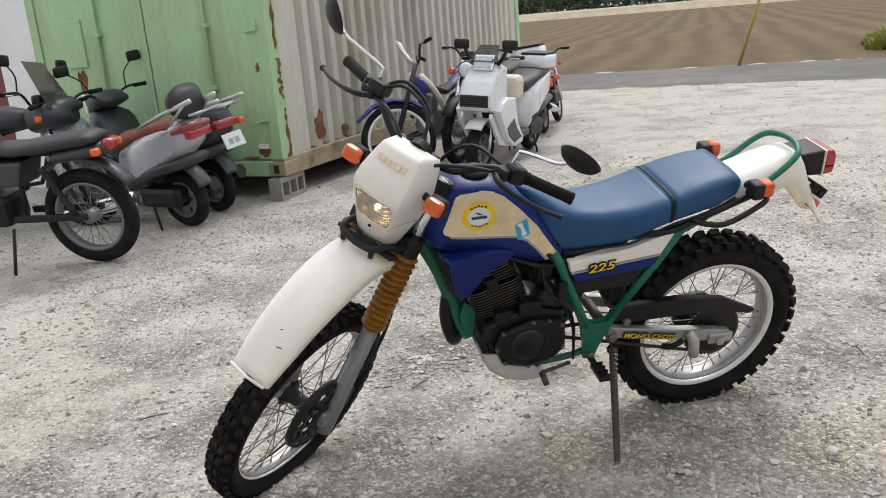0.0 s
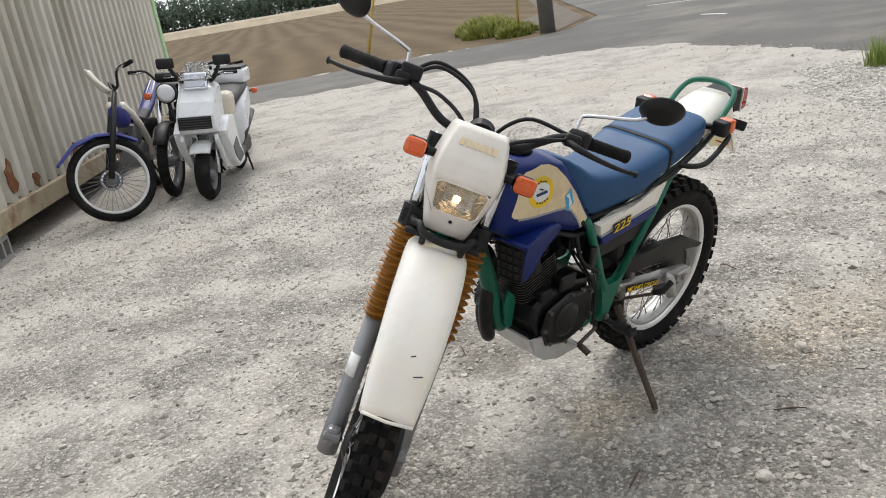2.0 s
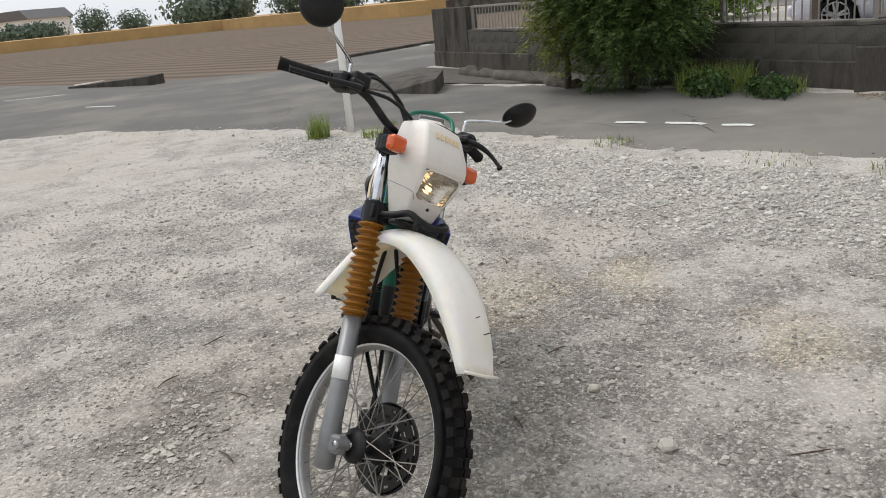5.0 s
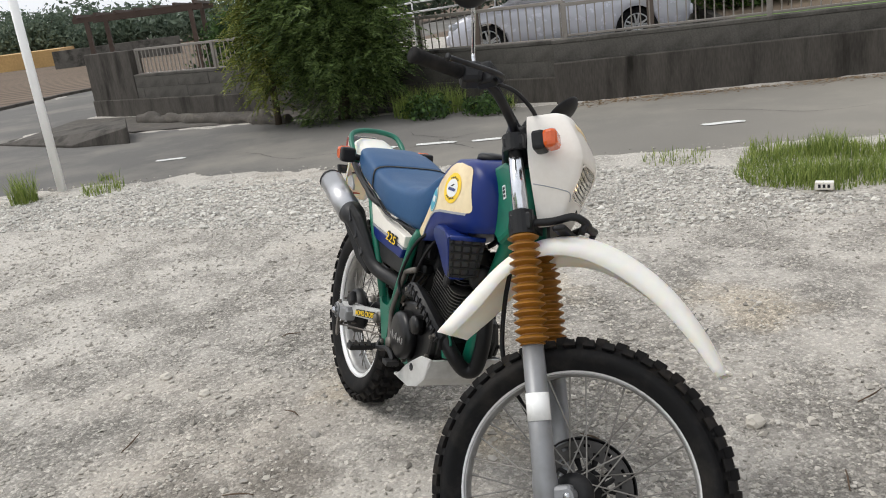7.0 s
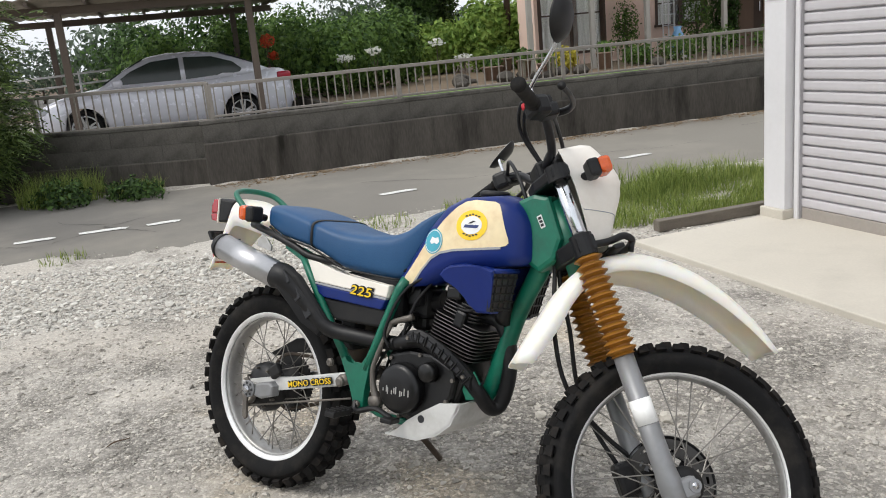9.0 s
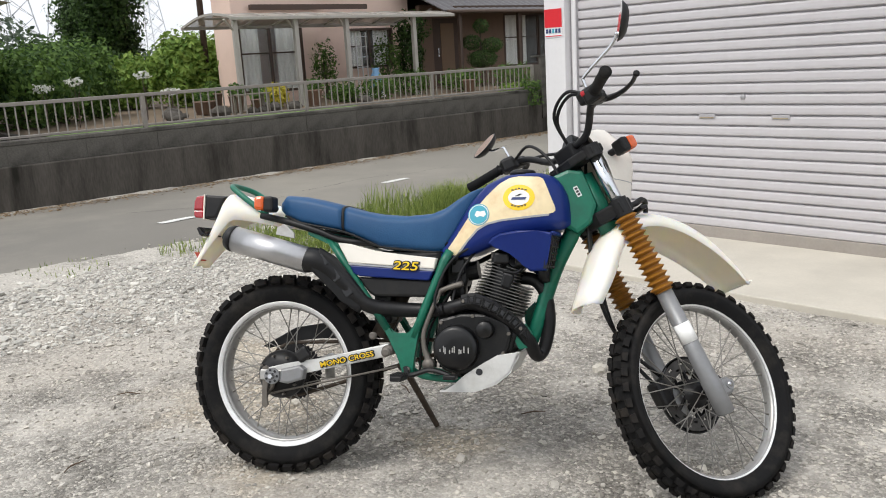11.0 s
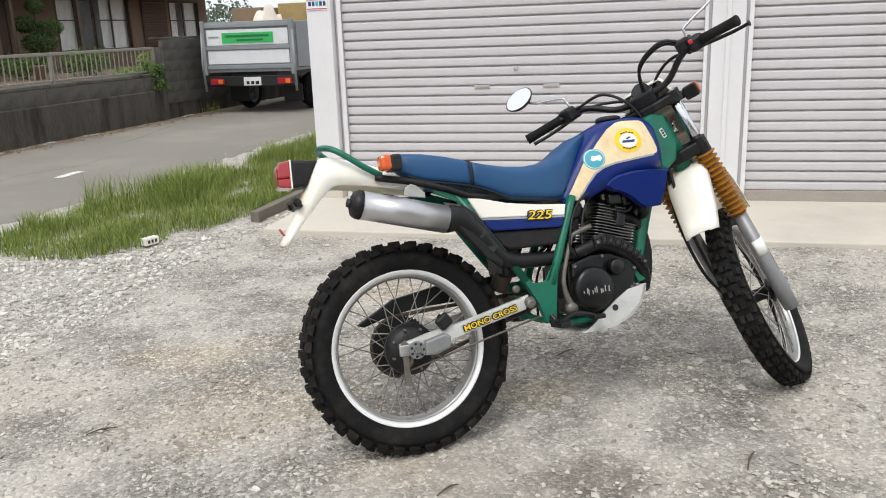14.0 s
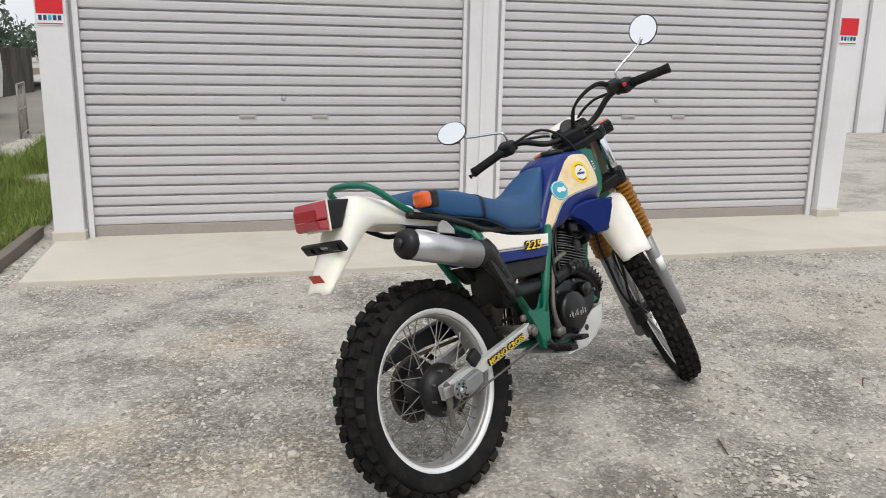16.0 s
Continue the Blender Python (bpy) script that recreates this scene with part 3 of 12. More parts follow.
DASHES = [((-5.13, 1.42), (-4.95, 1.67)), ((-4.86, 1.86), (-4.62, 2.16)), ((-4.5, 2.3), (-4.36, 2.52)), ((-3.2, 3.93), (-3.03, 4.22)),
          ((-6.9, -0.5), (-6.75, -0.22)), ((-11.9, -7.7), (-11.6, -7.0)), ((-15.3, -11.5), (-15.6, -10.2)), ((-1.85, 6.1), (-1.68, 6.4))]
for (ax, ay), (bx, by) in DASHES:
    d = Vector((bx - ax, by - ay, 0))
    L = d.length
    bm = bmesh.new()
    outl = [(-L / 2, -0.05), (-L / 4, -0.06), (L / 4, -0.045), (L / 2, -0.055), (L / 2 + 0.02, 0.02), (L / 3, 0.055), (-L / 5, 0.05), (-L / 2 - 0.02, 0.03)]
    bm.faces.new([bm.verts.new((x, y, 0)) for x, y in outl])
    ob = part("road_dash", bm, ROAD_PAINT, m=Matrix.Translation(((ax + bx) / 2, (ay + by) / 2, 0.012)) @ Matrix.Rotation(math.atan2(d.y, d.x), 4, "Z"))
    tagged(ob, "worn white painted dash on the asphalt", "road marking", "road dashes", "structure")


# cracks in the asphalt: thin dark ribbons along wandering lines
TAR = mat("dark_crack", srgb("3b3a39"), 0.95, vary=0.1, bump=0.0)
rc = random.Random(9)
for x0, y0, ang, ln in ((-4.9, 2.1, 15, 0.9), (-4.9, 2.1, 100, 0.7), (-5.0, 2.2, 200, 0.8), (-4.8, 2.0, 290, 0.6), (-2.6, 5.6, 62, 2.4), (-3.9, 4.4, 55, 1.8), (-6.3, 0.4, 48, 2.2), (-9.0, -3.0, 20, 2.6), (-11.0, -6.0, 75, 2.2), (-8.3, -7.9, 150, 2.0), (-1.5, 8.6, 60, 2.5)):
    pts, a, x, y = [], radians(ang), x0, y0
    for k in range(int(ln / 0.07)):
        pts.append((x, y, a))
        a += rc.uniform(-0.35, 0.35) + 0.15 * (radians(ang) - a)
        x, y = x + 0.07 * math.cos(a), y + 0.07 * math.sin(a)
    bm = bmesh.new()
    rows = []
    for k, (x, y, a) in enumerate(pts):
        w = 0.005 * (1 - 0.7 * k / len(pts)) * rc.uniform(0.6, 1.5)
        rows.append([bm.verts.new((x - w * math.sin(a), y + w * math.cos(a), 0.0105)), bm.verts.new((x + w * math.sin(a), y - w * math.cos(a), 0.0105))])
    for ra, rb in zip(rows, rows[1:]):
        bm.faces.new((ra[0], ra[1], rb[1], rb[0]))
    tagged(part("road_crack", bm, TAR), "thin dark crack in the asphalt", "crack", "road cracks", "structure")


# ---- garage with two roller shutters ----
GU, GN, GO = Vector((0.863, -0.505, 0)), Vector((-0.505, -0.863, 0)), Vector((1.391, 3.380, 0))
GARAGE = Matrix((( GU.x, -GN.x, 0, GO.x), (GU.y, -GN.y, 0, GO.y), (0, 0, 1, 0), (0, 0, 0, 1)))
# local: x along the front, y into the building, z up
garage = thing("garage", "white steel garage with two closed ribbed roller shutters", "garage", GARAGE, kind="structure")


def garage_part(name, boxes, material, label="", bev=0.004):
    bm = bmesh.new()
    for x0, x1, y0, y1, z0, z1 in boxes:
        box(bm, (x0 + x1) / 2, (y0 + y1) / 2, (z0 + z1) / 2, x1 - x0, y1 - y0, z1 - z0)
    return part(name, bm, material, garage, label, bevel=bev)


# pillars with plinths, inner guide channels, lintel, side and back walls, roof
for x0, x1 in ((-1.205, -1.02), (4.575, 4.765)):
    garage_part("pillar", [(x0, x1, -0.10, 0.06, 0.09, 3.0)], WHITE_STEEL)
    garage_part("plinth", [(x0 - 0.012, x1 + 0.012, -0.125, 0.07, -0.02, 0.092)], CONCRETE, "low concrete plinth", 0.008)
garage_part("middle_pillar", [(1.60, 1.81, -0.045, 0.06, 0.0, 3.0)], WHITE_STEEL)
garage_part("middle_pillar_rib", [(1.69, 1.72, -0.06, -0.046, 0.0, 3.0)], WHITE_STEEL)
for x0, x1 in ((-1.02, -0.965), (1.555, 1.60), (1.81, 1.86), (4.515, 4.575)):
    garage_part("shutter_guide", [(x0, x1, -0.03, 0.05, 0.0, 2.6)], GREY_STEEL)
    garage_part("guide_lip", [((x0 + 0.02) if x0 in (-1.02, 1.81) else x0, (x1 if x0 in (-1.02, 1.81) else x1 - 0.02), -0.045, -0.031, 0.0, 2.6)], WHITE_STEEL)
garage_part("lintel", [(-1.2, 4.76, -0.06, 0.25, 2.6, 3.1)], WHITE_STEEL)
garage_part("side_wall", [(-1.2, -1.1, 0.062, 6.0, 0.0, 3.0)], WHITE_STEEL)
garage_part("side_wall", [(4.67, 4.76, 0.062, 6.0, 0.0, 3.0)], WHITE_STEEL)
garage_part("back_wall", [(-1.2, 4.76, 6.0, 6.1, 0.0, 3.0)], WHITE_STEEL)
garage_part("roof", [(-1.35, 4.9, -0.3, 6.3, 3.1, 3.2)], GREY_STEEL)
# shutter slats share one mesh per door width
SLAT = 0.0672
for x0, x1, keys in ((-0.965, 1.555, (0.0, 0.49, 0.30)), (1.86, 4.515, (2.82, 3.24, 3.10))):
    bm = bmesh.new()
    prof = [(-0.002, 0.0), (-0.010, 0.006), (-0.012, 0.020), (-0.012, 0.044), (-0.010, 0.053), (-0.004, 0.0555), (0.016, 0.0575), (0.016, 0.0665), (0.022, 0.0665), (0.022, 0.0)]
    loft(bm, [[(x, y, z) for y, z in prof] for x in (x0, x1)])
    first = part("slat", bm, SHUTTER, garage)
    first.matrix_basis = Matrix.Translation((0, 0, 0.105))
    for i in range(1, 37):
        o = new("slat", first.data)
        o.parent = garage
        o.matrix_basis = Matrix.Translation((0, random.uniform(-0.0008, 0.0008), 0.105 + i * SLAT))
    garage_part("shutter_foot_rail", [(x0, x1, -0.012, 0.02, 0.012, 0.104)], SHUTTER_FOOT, "scuffed grey foot rail")
    for hx in keys[:2]:
        grip = garage_part("shutter_grip", [(hx, hx + 0.115, -0.017, -0.011, 0.815, 0.845)], GREY_STEEL, "recessed steel grip")
        bm = bmesh.new()
        box(bm, hx + 0.0575, -0.0185, 0.824, 0.095, 0.003, 0.007)
        part("slit", bm, RUST_BEIGE, grip)
    bm = bmesh.new()
    lathe(bm, [(0, -0.024), (0.012, -0.024), (0.016, -0.018), (0.018, -0.011), (0.0, -0.011)], 16, Matrix.Translation((keys[2], 0, 0.955)))
    part("shutter_lock", bm, GREY_STEEL, garage, "round steel keyhole", smooth=True)
# alarm company plates: red field over white band with dark bars
RED_PLATE = mat("red_plate", srgb("d2202c"), 0.4, vary=0.04, bump=0.02)
WHITE_PLATE = mat("white_plate", srgb("e4e6e8"), 0.4, vary=0.03, bump=0.02)
NAVY = mat("navy_print", srgb("2b3a6b"), 0.5, vary=0.05, bump=0)
TEAL = mat("teal_print", srgb("3aa6b9"), 0.5, vary=0.05, bump=0)
for x0 in (-1.195, 4.585):
    sign = thing("alarm_sign", "red and white security plate screwed to the pillar", "sign", GARAGE @ Matrix.Translation((x0, -0.102, 1.40)), "alarm signs")
    bm = bmesh.new()
    box(bm, 0.078, -0.002, 0.10, 0.156, 0.004, 0.20, 0.001)
    part("backing", bm, WHITE_PLATE, sign)
    bm = bmesh.new()
    box(bm, 0.078, -0.005, 0.135, 0.156, 0.003, 0.13)
    part("red_field", bm, RED_PLATE, sign)
    for k in range(5):
        bm = bmesh.new()
        box(bm, 0.022 + k * 0.028, -0.005, 0.045, 0.02, 0.002, 0.03)
        box(bm, 0.022 + k * 0.028, -0.0055, 0.045, 0.008, 0.002, 0.012)
        part("print_bar", bm, TEAL if k == 2 else NAVY, sign)
    bm = bmesh.new()
    box(bm, 0.078, -0.005, 0.010, 0.15, 0.002, 0.006)
    part("underline", bm, RED_PLATE, sign)
# slab
bm = bmesh.new()
box(bm, 3.8, -0.545, -0.03, 10.0, 1.15, 0.12)
slab = part("slab", bm, CONCRETE, m=GARAGE @ Matrix.Translation((0, 0, 0)), bevel=0.008)
tagged(slab, "pale concrete apron slab in front of the shutters", "slab", kind="structure")
bm = bmesh.new()
box(bm, 1.8, 3.0, -0.03, 5.9, 6.0, 0.10)
tagged(part("garage_floor", bm, CONCRETE, m=GARAGE), "plain concrete garage floor", "floor", kind="structure")


# ---- retaining wall, fence and pier across the road ----
WD, WN = Vector((0.545, 0.838, 0)), Vector((0.838, -0.545, 0))
WO = Vector((-5.6, 4.2, 0))
WALLM = Matrix(((WD.x, -WN.x, 0, WO.x), (WD.y, -WN.y, 0, WO.y), (0, 0, 1, 0), (0, 0, 0, 1)))
# local: x along the wall, y away from the road, z up
SIDE_D = Vector((8.5, 5.45, 0)).normalized()
SIDEM = Matrix(((SIDE_D.x, -SIDE_D.y, 0, -14.1), (SIDE_D.y, SIDE_D.x, 0, -1.25), (0, 0, 1, 0), (0, 0, 0, 1)))
SIDE_L = 10.1
blocks_todo = []


def retaining_wall(name, m, x0, x1, top, ledge, label):
    w = thing(name, label, "wall", m, kind="structure")
    bm = bmesh.new()
    box(bm, (x0 + x1) / 2, 0.12, ledge / 2 - 0.1, x1 - x0, 0.28, ledge + 0.2, 0.015)
    part("footing", bm, OLD_CONCRETE, w, "dark stained concrete footing")
    bm = bmesh.new()
    box(bm, (x0 + x1) / 2, 0.14, (ledge + top - 0.03) / 2, x1 - x0 - 0.02, 0.15, top - 0.03 - ledge)
    part("core", bm, OLD_CONCRETE, w)
    bm = bmesh.new()
    box(bm, (x0 + x1) / 2, 0.13, top - 0.012, x1 - x0 + 0.02, 0.21, 0.045, 0.008)
    part("coping", bm, BLOCK, w, "weathered cement coping")
    blocks_todo.append((w, x0, x1, ledge, top - 0.036))
    return w


def fence(m, x0, x1, z0, z1, gap, label):
    f = thing("fence", label, "fence", m, kind="structure")
    for z, h in ((z0 + 0.03, 0.028), (z1, 0.04)):
        bm = bmesh.new()
        box(bm, (x0 + x1) / 2, 0.13, z, x1 - x0, 0.035, h, 0.005)
        part("rail", bm, ALU_FENCE, f)
    bm = bmesh.new()
    box(bm, 0, 0, (z1 - z0) / 2, 0.014, 0.014, z1 - z0 - 0.02, 0.002)
    bar = part("bar", bm, ALU_FENCE, f)
    bar.matrix_basis = Matrix.Translation((x0 + gap / 2, 0.13, z0))
    k = 1
    while x0 + gap * (k + 0.5) < x1:
        o = new("bar", bar.data)
        o.parent = f
        o.matrix_basis = Matrix.Translation((x0 + gap * (k + 0.5), 0.13, z0))
        k += 1
    bm = bmesh.new()
    box(bm, 0, 0, (z1 - z0) / 2 + 0.01, 0.045, 0.045, z1 - z0 + 0.04, 0.005)
    post = part("post", bm, ALU_FENCE, f)
    post.matrix_basis = Matrix.Translation((x0, 0.13, z0 - 0.02))
    n = max(1, round((x1 - x0) / 2.0))
    for k in range(1, n + 1):
        o = new("post", post.data)
        o.parent = f
        o.matrix_basis = Matrix.Translation((x0 + (x1 - x0) * k / n, 0.13, z0 - 0.02))
    return f


retaining_wall("wall_roadside", WALLM, -0.35, 8.55, 0.71, 0.47, "two-tier stained concrete block wall beside the road")
retaining_wall("wall_corner", SIDEM, 0.0, SIDE_L, 0.70, 0.3, "dark block wall rising at the road corner")
fence(WALLM, -0.2, 8.5, 0.72, 1.09, 0.098, "low aged aluminium bar fence on the wall")
fence(SIDEM, 1.45, SIDE_L - 0.3, 0.68, 1.12, 0.11, "low pale aluminium bar fence on the corner wall")
cornerblock = thing("wall_end", "tall dark concrete block end pier of the corner wall", "wall", SIDEM, kind="structure")
bm = bmesh.new()
box(bm, 0.7, 0.13, 0.56, 1.4, 0.24, 1.14, 0.01)
part("pier", bm, OLD_CONCRETE, cornerblock)
pier = thing("wall_pier", "grey concrete block gate pier wall beside the truck", "wall", WALLM, kind="structure")
bm = bmesh.new()
box(bm, 9.9, 0.13, 0.55, 2.6, 0.16, 1.1)
part("core", bm, OLD_CONCRETE, pier)
bm = bmesh.new()
box(bm, 9.9, 0.13, 1.235, 2.62, 0.2, 0.03, 0.005)
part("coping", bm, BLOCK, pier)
blocks_todo.append((pier, 8.6, 11.2, 0.24, 1.215))
far_wall = thing("wall_far", "dark block wall running on behind the truck", "wall", WALLM, kind="structure")
bm = bmesh.new()
box(bm, 17.0, 0.2, 0.6, 11.4, 0.2, 1.2, 0.01)
part("core", bm, OLD_CONCRETE, far_wall)

# raised garden behind the walls
def wl(s, o, z=0.0):
    """A place s along the roadside wall and o behind it."""
    p = WO + WD * s - WN * o
    return (p.x, p.y, z)


gpts = [wl(1.95, 0.15), wl(30, 0.15), wl(60, 60), wl(1.95, 90)]
sheet("garden", [(p[0], p[1]) for p in gpts], 0.46, SOIL, "raised garden ground behind the retaining wall", category="garden")
ppts = [wl(-0.35, 0.15), wl(1.95, 0.15), wl(1.95, 17), (-24, 7.6), (-14.0, -1.0)]
sheet("parking_ground", [(p[0], p[1]) for p in ppts], 0.10, GRAVEL, "lower gravel parking place behind the wall", category="ground")
sheet("field_side", [(-14.05, -0.9), (-19.45, 3.6), (-60, 38.2), (-200, 160), (-120, 220), wl(1.9, 90)[:2], wl(1.9, 16)[:2]], 0.03, BROWN_FIELD, "tilled brown field behind the parking place", category="field")
bm = bmesh.new()
box(bm, 1.95, 45, 0.28, 0.12, 89.5, 0.4)
tagged(part("garden_kerb", bm, OLD_CONCRETE, m=WALLM), "stained concrete kerb between garden and parking place", "kerb", kind="structure")
lpts = [wl(2.1, 0.3), wl(6.5, 0.3), wl(8.0, 4.5), wl(2.1, 5.0)]
sheet("lawn", [(p[0], p[1]) for p in lpts], 0.475, LAWN, "short green garden lawn", category="lawn")

# timber edging beside the slab
bm = bmesh.new()
box(bm, 0, 0, 0.035, 1.02, 0.07, 0.075, 0.006)
edge = part("timber_edging", bm, TIMBER, m=Matrix.Translation((0.045, 3.82, 0)) @ Matrix.Rotation(math.atan2(0.82, 0.52), 4, "Z"))
tagged(edge, "grey weathered timber edging beside the slab", "edging", kind="structure")


# ---- the trail motorcycle, leaning on its side stand with the bars turned ----
WHITE_PLASTIC = mat("aged_white_plastic", srgb("efeae0"), 0.4, vary=0.03, scale=5, fine=40, bump=0.05, dirt=srgb("cfc2a6"), dirt_amount=0.3, dirt_scale=5)
FENDER_WHITE = mat("aged_translucent_white_plastic", srgb("f7eee3"), 0.42, vary=0.05, scale=5, fine=40, bump=0.05, dirt=srgb("d0c2a6"), dirt_amount=0.3, dirt_scale=5)
for node in FENDER_WHITE.node_tree.nodes:
    if node.type == "BSDF_PRINCIPLED":
        node.inputs["Subsurface Weight"].default_value = 0.6
        node.inputs["Subsurface Radius"].default_value = (1.0, 0.75, 0.45)
        node.inputs["Subsurface Scale"].default_value = 0.012
MASK_PLASTIC = mat("milky_headlight_cowl_plastic", srgb("e6e1d9"), 0.45, vary=0.04, scale=6, bump=0.05, dirt=srgb("bfb3a0"), dirt_amount=0.35, dirt_scale=6)
CREAM = mat("yellowed_cream_tank_film", srgb("e6d3ab"), 0.38, vary=0.08, scale=12, bump=0.05, dirt=srgb("b98d55"), dirt_amount=0.5, dirt_scale=9)
BLUE = mat("deep_blue_paint", srgb("132769"), 0.33, vary=0.08, scale=8, bump=0.04, dirt=srgb("223a70"), dirt_amount=0.25, dirt_scale=6, coat=0.0, spec=0.25)
SEAT_BLUE = mat("blue_seat_vinyl", srgb("1a4872"), 0.48, vary=0.09, scale=7, fine=220, bump=0.25, dirt=srgb("3f6b8c"), dirt_amount=0.25, dirt_scale=5, spec=0.42)
GREEN = mat("green_frame_paint", srgb("0a6650"), 0.38, vary=0.12, scale=15, bump=0.06, dirt=srgb("234a3f"), dirt_amount=0.5, dirt_scale=14)
BLACK = mat("satin_black_metal", srgb("141416"), 0.45, vary=0.25, scale=18, bump=0.1, dirt=srgb("3d3a36"), dirt_amount=0.35, dirt_scale=14, spec=0.35)
BLACK_PLASTIC = mat("black_plastic", srgb("141416"), 0.5, vary=0.2, scale=14, bump=0.08, dirt=srgb("35332f"), dirt_amount=0.35, dirt_scale=9, spec=0.35)
RUBBER = mat("black_tyre_rubber", srgb("121213"), 0.85, vary=0.25, scale=14, fine=90, bump=0.2, dirt=srgb("45403a"), dirt_amount=0.35, dirt_scale=12, spec=0.25)
RUBBER_KNOB = mat("dusty_tread_rubber", srgb("191818"), 0.82, vary=0.3, scale=20, bump=0.25, dirt=srgb("4c443c"), dirt_amount=0.4, dirt_scale=16, spec=0.2)
CHROME = mat("chrome", srgb("d8dade"), 0.16, 1.0, vary=0.06, scale=20, bump=0.02)
BRUSHED = mat("brushed_muffler_aluminium", srgb("bdbdbf"), 0.33, 0.85, vary=0.06, scale=9, fine=90, bump=0.05, dirt=srgb("97948f"), dirt_amount=0.2, dirt_scale=6)
DARK_STEEL = mat("dull_dark_steel", srgb("4c4a48"), 0.45, 0.7, vary=0.2, scale=15, bump=0.05, dirt=srgb("2a2826"), dirt_amount=0.5, dirt_scale=10)
STEEL = mat("brushed_steel", srgb("c2c3c6"), 0.22, 0.95, vary=0.1, scale=12, fine=120, bump=0.05, dirt=srgb("8e8a84"), dirt_amount=0.35, dirt_scale=8)
ALU = mat("dull_aluminium", srgb("b7b6b4"), 0.45, 0.75, vary=0.12, scale=14, bump=0.08, dirt=srgb("857e74"), dirt_amount=0.45, dirt_scale=12)
RIM_GREY = mat("dull_rim_aluminium", srgb("a8a7a5"), 0.4, 0.6, vary=0.1, scale=12, bump=0.03, dirt=srgb("6b6762"), dirt_amount=0.5, dirt_scale=14)
RIM_ALU = mat("bright_rim_aluminium", srgb("eeeeee"), 0.32, 0.35, vary=0.05, scale=12, bump=0.03, dirt=srgb("aaa59d"), dirt_amount=0.3, dirt_scale=12)
SPOKE = mat("dull_spoke_steel", srgb("85827d"), 0.4, 0.7, vary=0.15, bump=0.0)
DULL_BOLT = mat("dull_grimy_bolt", srgb("6d6862"), 0.5, 0.5, vary=0.2, scale=40, bump=0.1)
FORK_GREY = mat("grey_fork_leg_paint", srgb("88898b"), 0.42, 0.35, vary=0.08, scale=12, bump=0.06, dirt=srgb("6c6861"), dirt_amount=0.4, dirt_scale=9)
BASH = mat("bright_scuffed_plate", srgb("d2d2d0"), 0.45, 0.35, vary=0.06, scale=12, bump=0.08, dirt=srgb("8e8a82"), dirt_amount=0.4, dirt_scale=10)
ENGINE = mat("black_engine_case_paint", srgb("0d0d0f"), 0.34, vary=0.3, scale=16, bump=0.15, dirt=srgb("34322e"), dirt_amount=0.3, dirt_scale=11, spec=0.4)
FIN = mat("engine_fin_black", srgb("1c1c1d"), 0.4, 0.5, vary=0.25, scale=20, bump=0.1, dirt=srgb("7d7a75"), dirt_amount=0.4, dirt_scale=18)
GOLD = mat("amber_rubber_gaiter", srgb("905f19"), 0.42, vary=0.2, scale=16, bump=0.08, dirt=srgb("6a441a"), dirt_amount=0.55, dirt_scale=14)
YELLOW_PRINT = mat("yellow_print", srgb("f0c820"), 0.45, vary=0.04, bump=0.0)
BLACK_PRINT = mat("black_print", srgb("1f2024"), 0.5, vary=0.05, bump=0.0)
WHITE_PRINT = mat("white_print", srgb("e2e3e2"), 0.45, vary=0.04, bump=0.0)
CYAN_PRINT = mat("pale_cyan_print", srgb("3f9fb4"), 0.45, vary=0.05, bump=0.0)
SKY_PRINT = mat("sky_blue_print", srgb("2f9fd0"), 0.45, vary=0.05, bump=0.0)
GREY_PRINT = mat("grey_print", srgb("9a9ca2"), 0.45, vary=0.05, bump=0.0)
AMBER = mat("amber_lens", srgb("d2581a"), 0.16, vary=0.1, scale=60, fine=200, bump=0.12, coat=0.5)
RED_LENS = mat("red_lens", srgb("9c1420"), 0.14, vary=0.15, scale=50, fine=200, bump=0.06, coat=0.9)
PINK_LENS = mat("dark_red_wrap_lens", srgb("8f2a2c"), 0.2, vary=0.1, scale=50, bump=0.1, coat=0.5)
LAMP_GLASS = clear("headlamp_glass", (0.95, 0.95, 0.93), 0.04, 1.0)
# emission added to the bulb for the warm reflections inside the headlamp
BULB_GLOW = glow("warm_reflection_glow", (1.0, 0.70, 0.38), 2.6)
MIRROR = mat("mirror_glass", (0.9, 0.91, 0.92), 0.04, 1.0, vary=0.01, bump=0.0)
STICKER_RED = mat("red_sticker", srgb("b8442e"), 0.5, vary=0.2, scale=80, bump=0.02)
BROWN_STEEL = mat("rusty_brown_steel", srgb("4b4138"), 0.65, 0.3, vary=0.3, scale=20, bump=0.25)

LEAN, YAW = 15.5, 2.3
BIKE = Matrix.Translation((0, -0.086, -0.004)) @ Matrix.Rotation(radians(YAW), 4, "Z") @ Matrix.Rotation(radians(-LEAN), 4, "X")
RAKE, STEER = 26.4, 44.0
# front assembly frame: z along the steering axis, x ahead, y left
FRONT = Matrix.Translation((1.0377, 0, 0.85)) @ Matrix.Rotation(radians(-RAKE), 4, "Y") @ Matrix.Rotation(radians(STEER), 4, "Z")
bike = thing("motorcycle", "blue, white and cream trail motorcycle leaning on its side stand", "motorcycle", BIKE)


def bpart(name, bm, material, label="", m=None, smooth=False, solid=0.0, bevel=0.0, parent=None):
    return part(name, bm, material, parent or bike, label, m, smooth, solid, bevel)


def T(x, y, z):
    return Matrix.Translation((x, y, z))


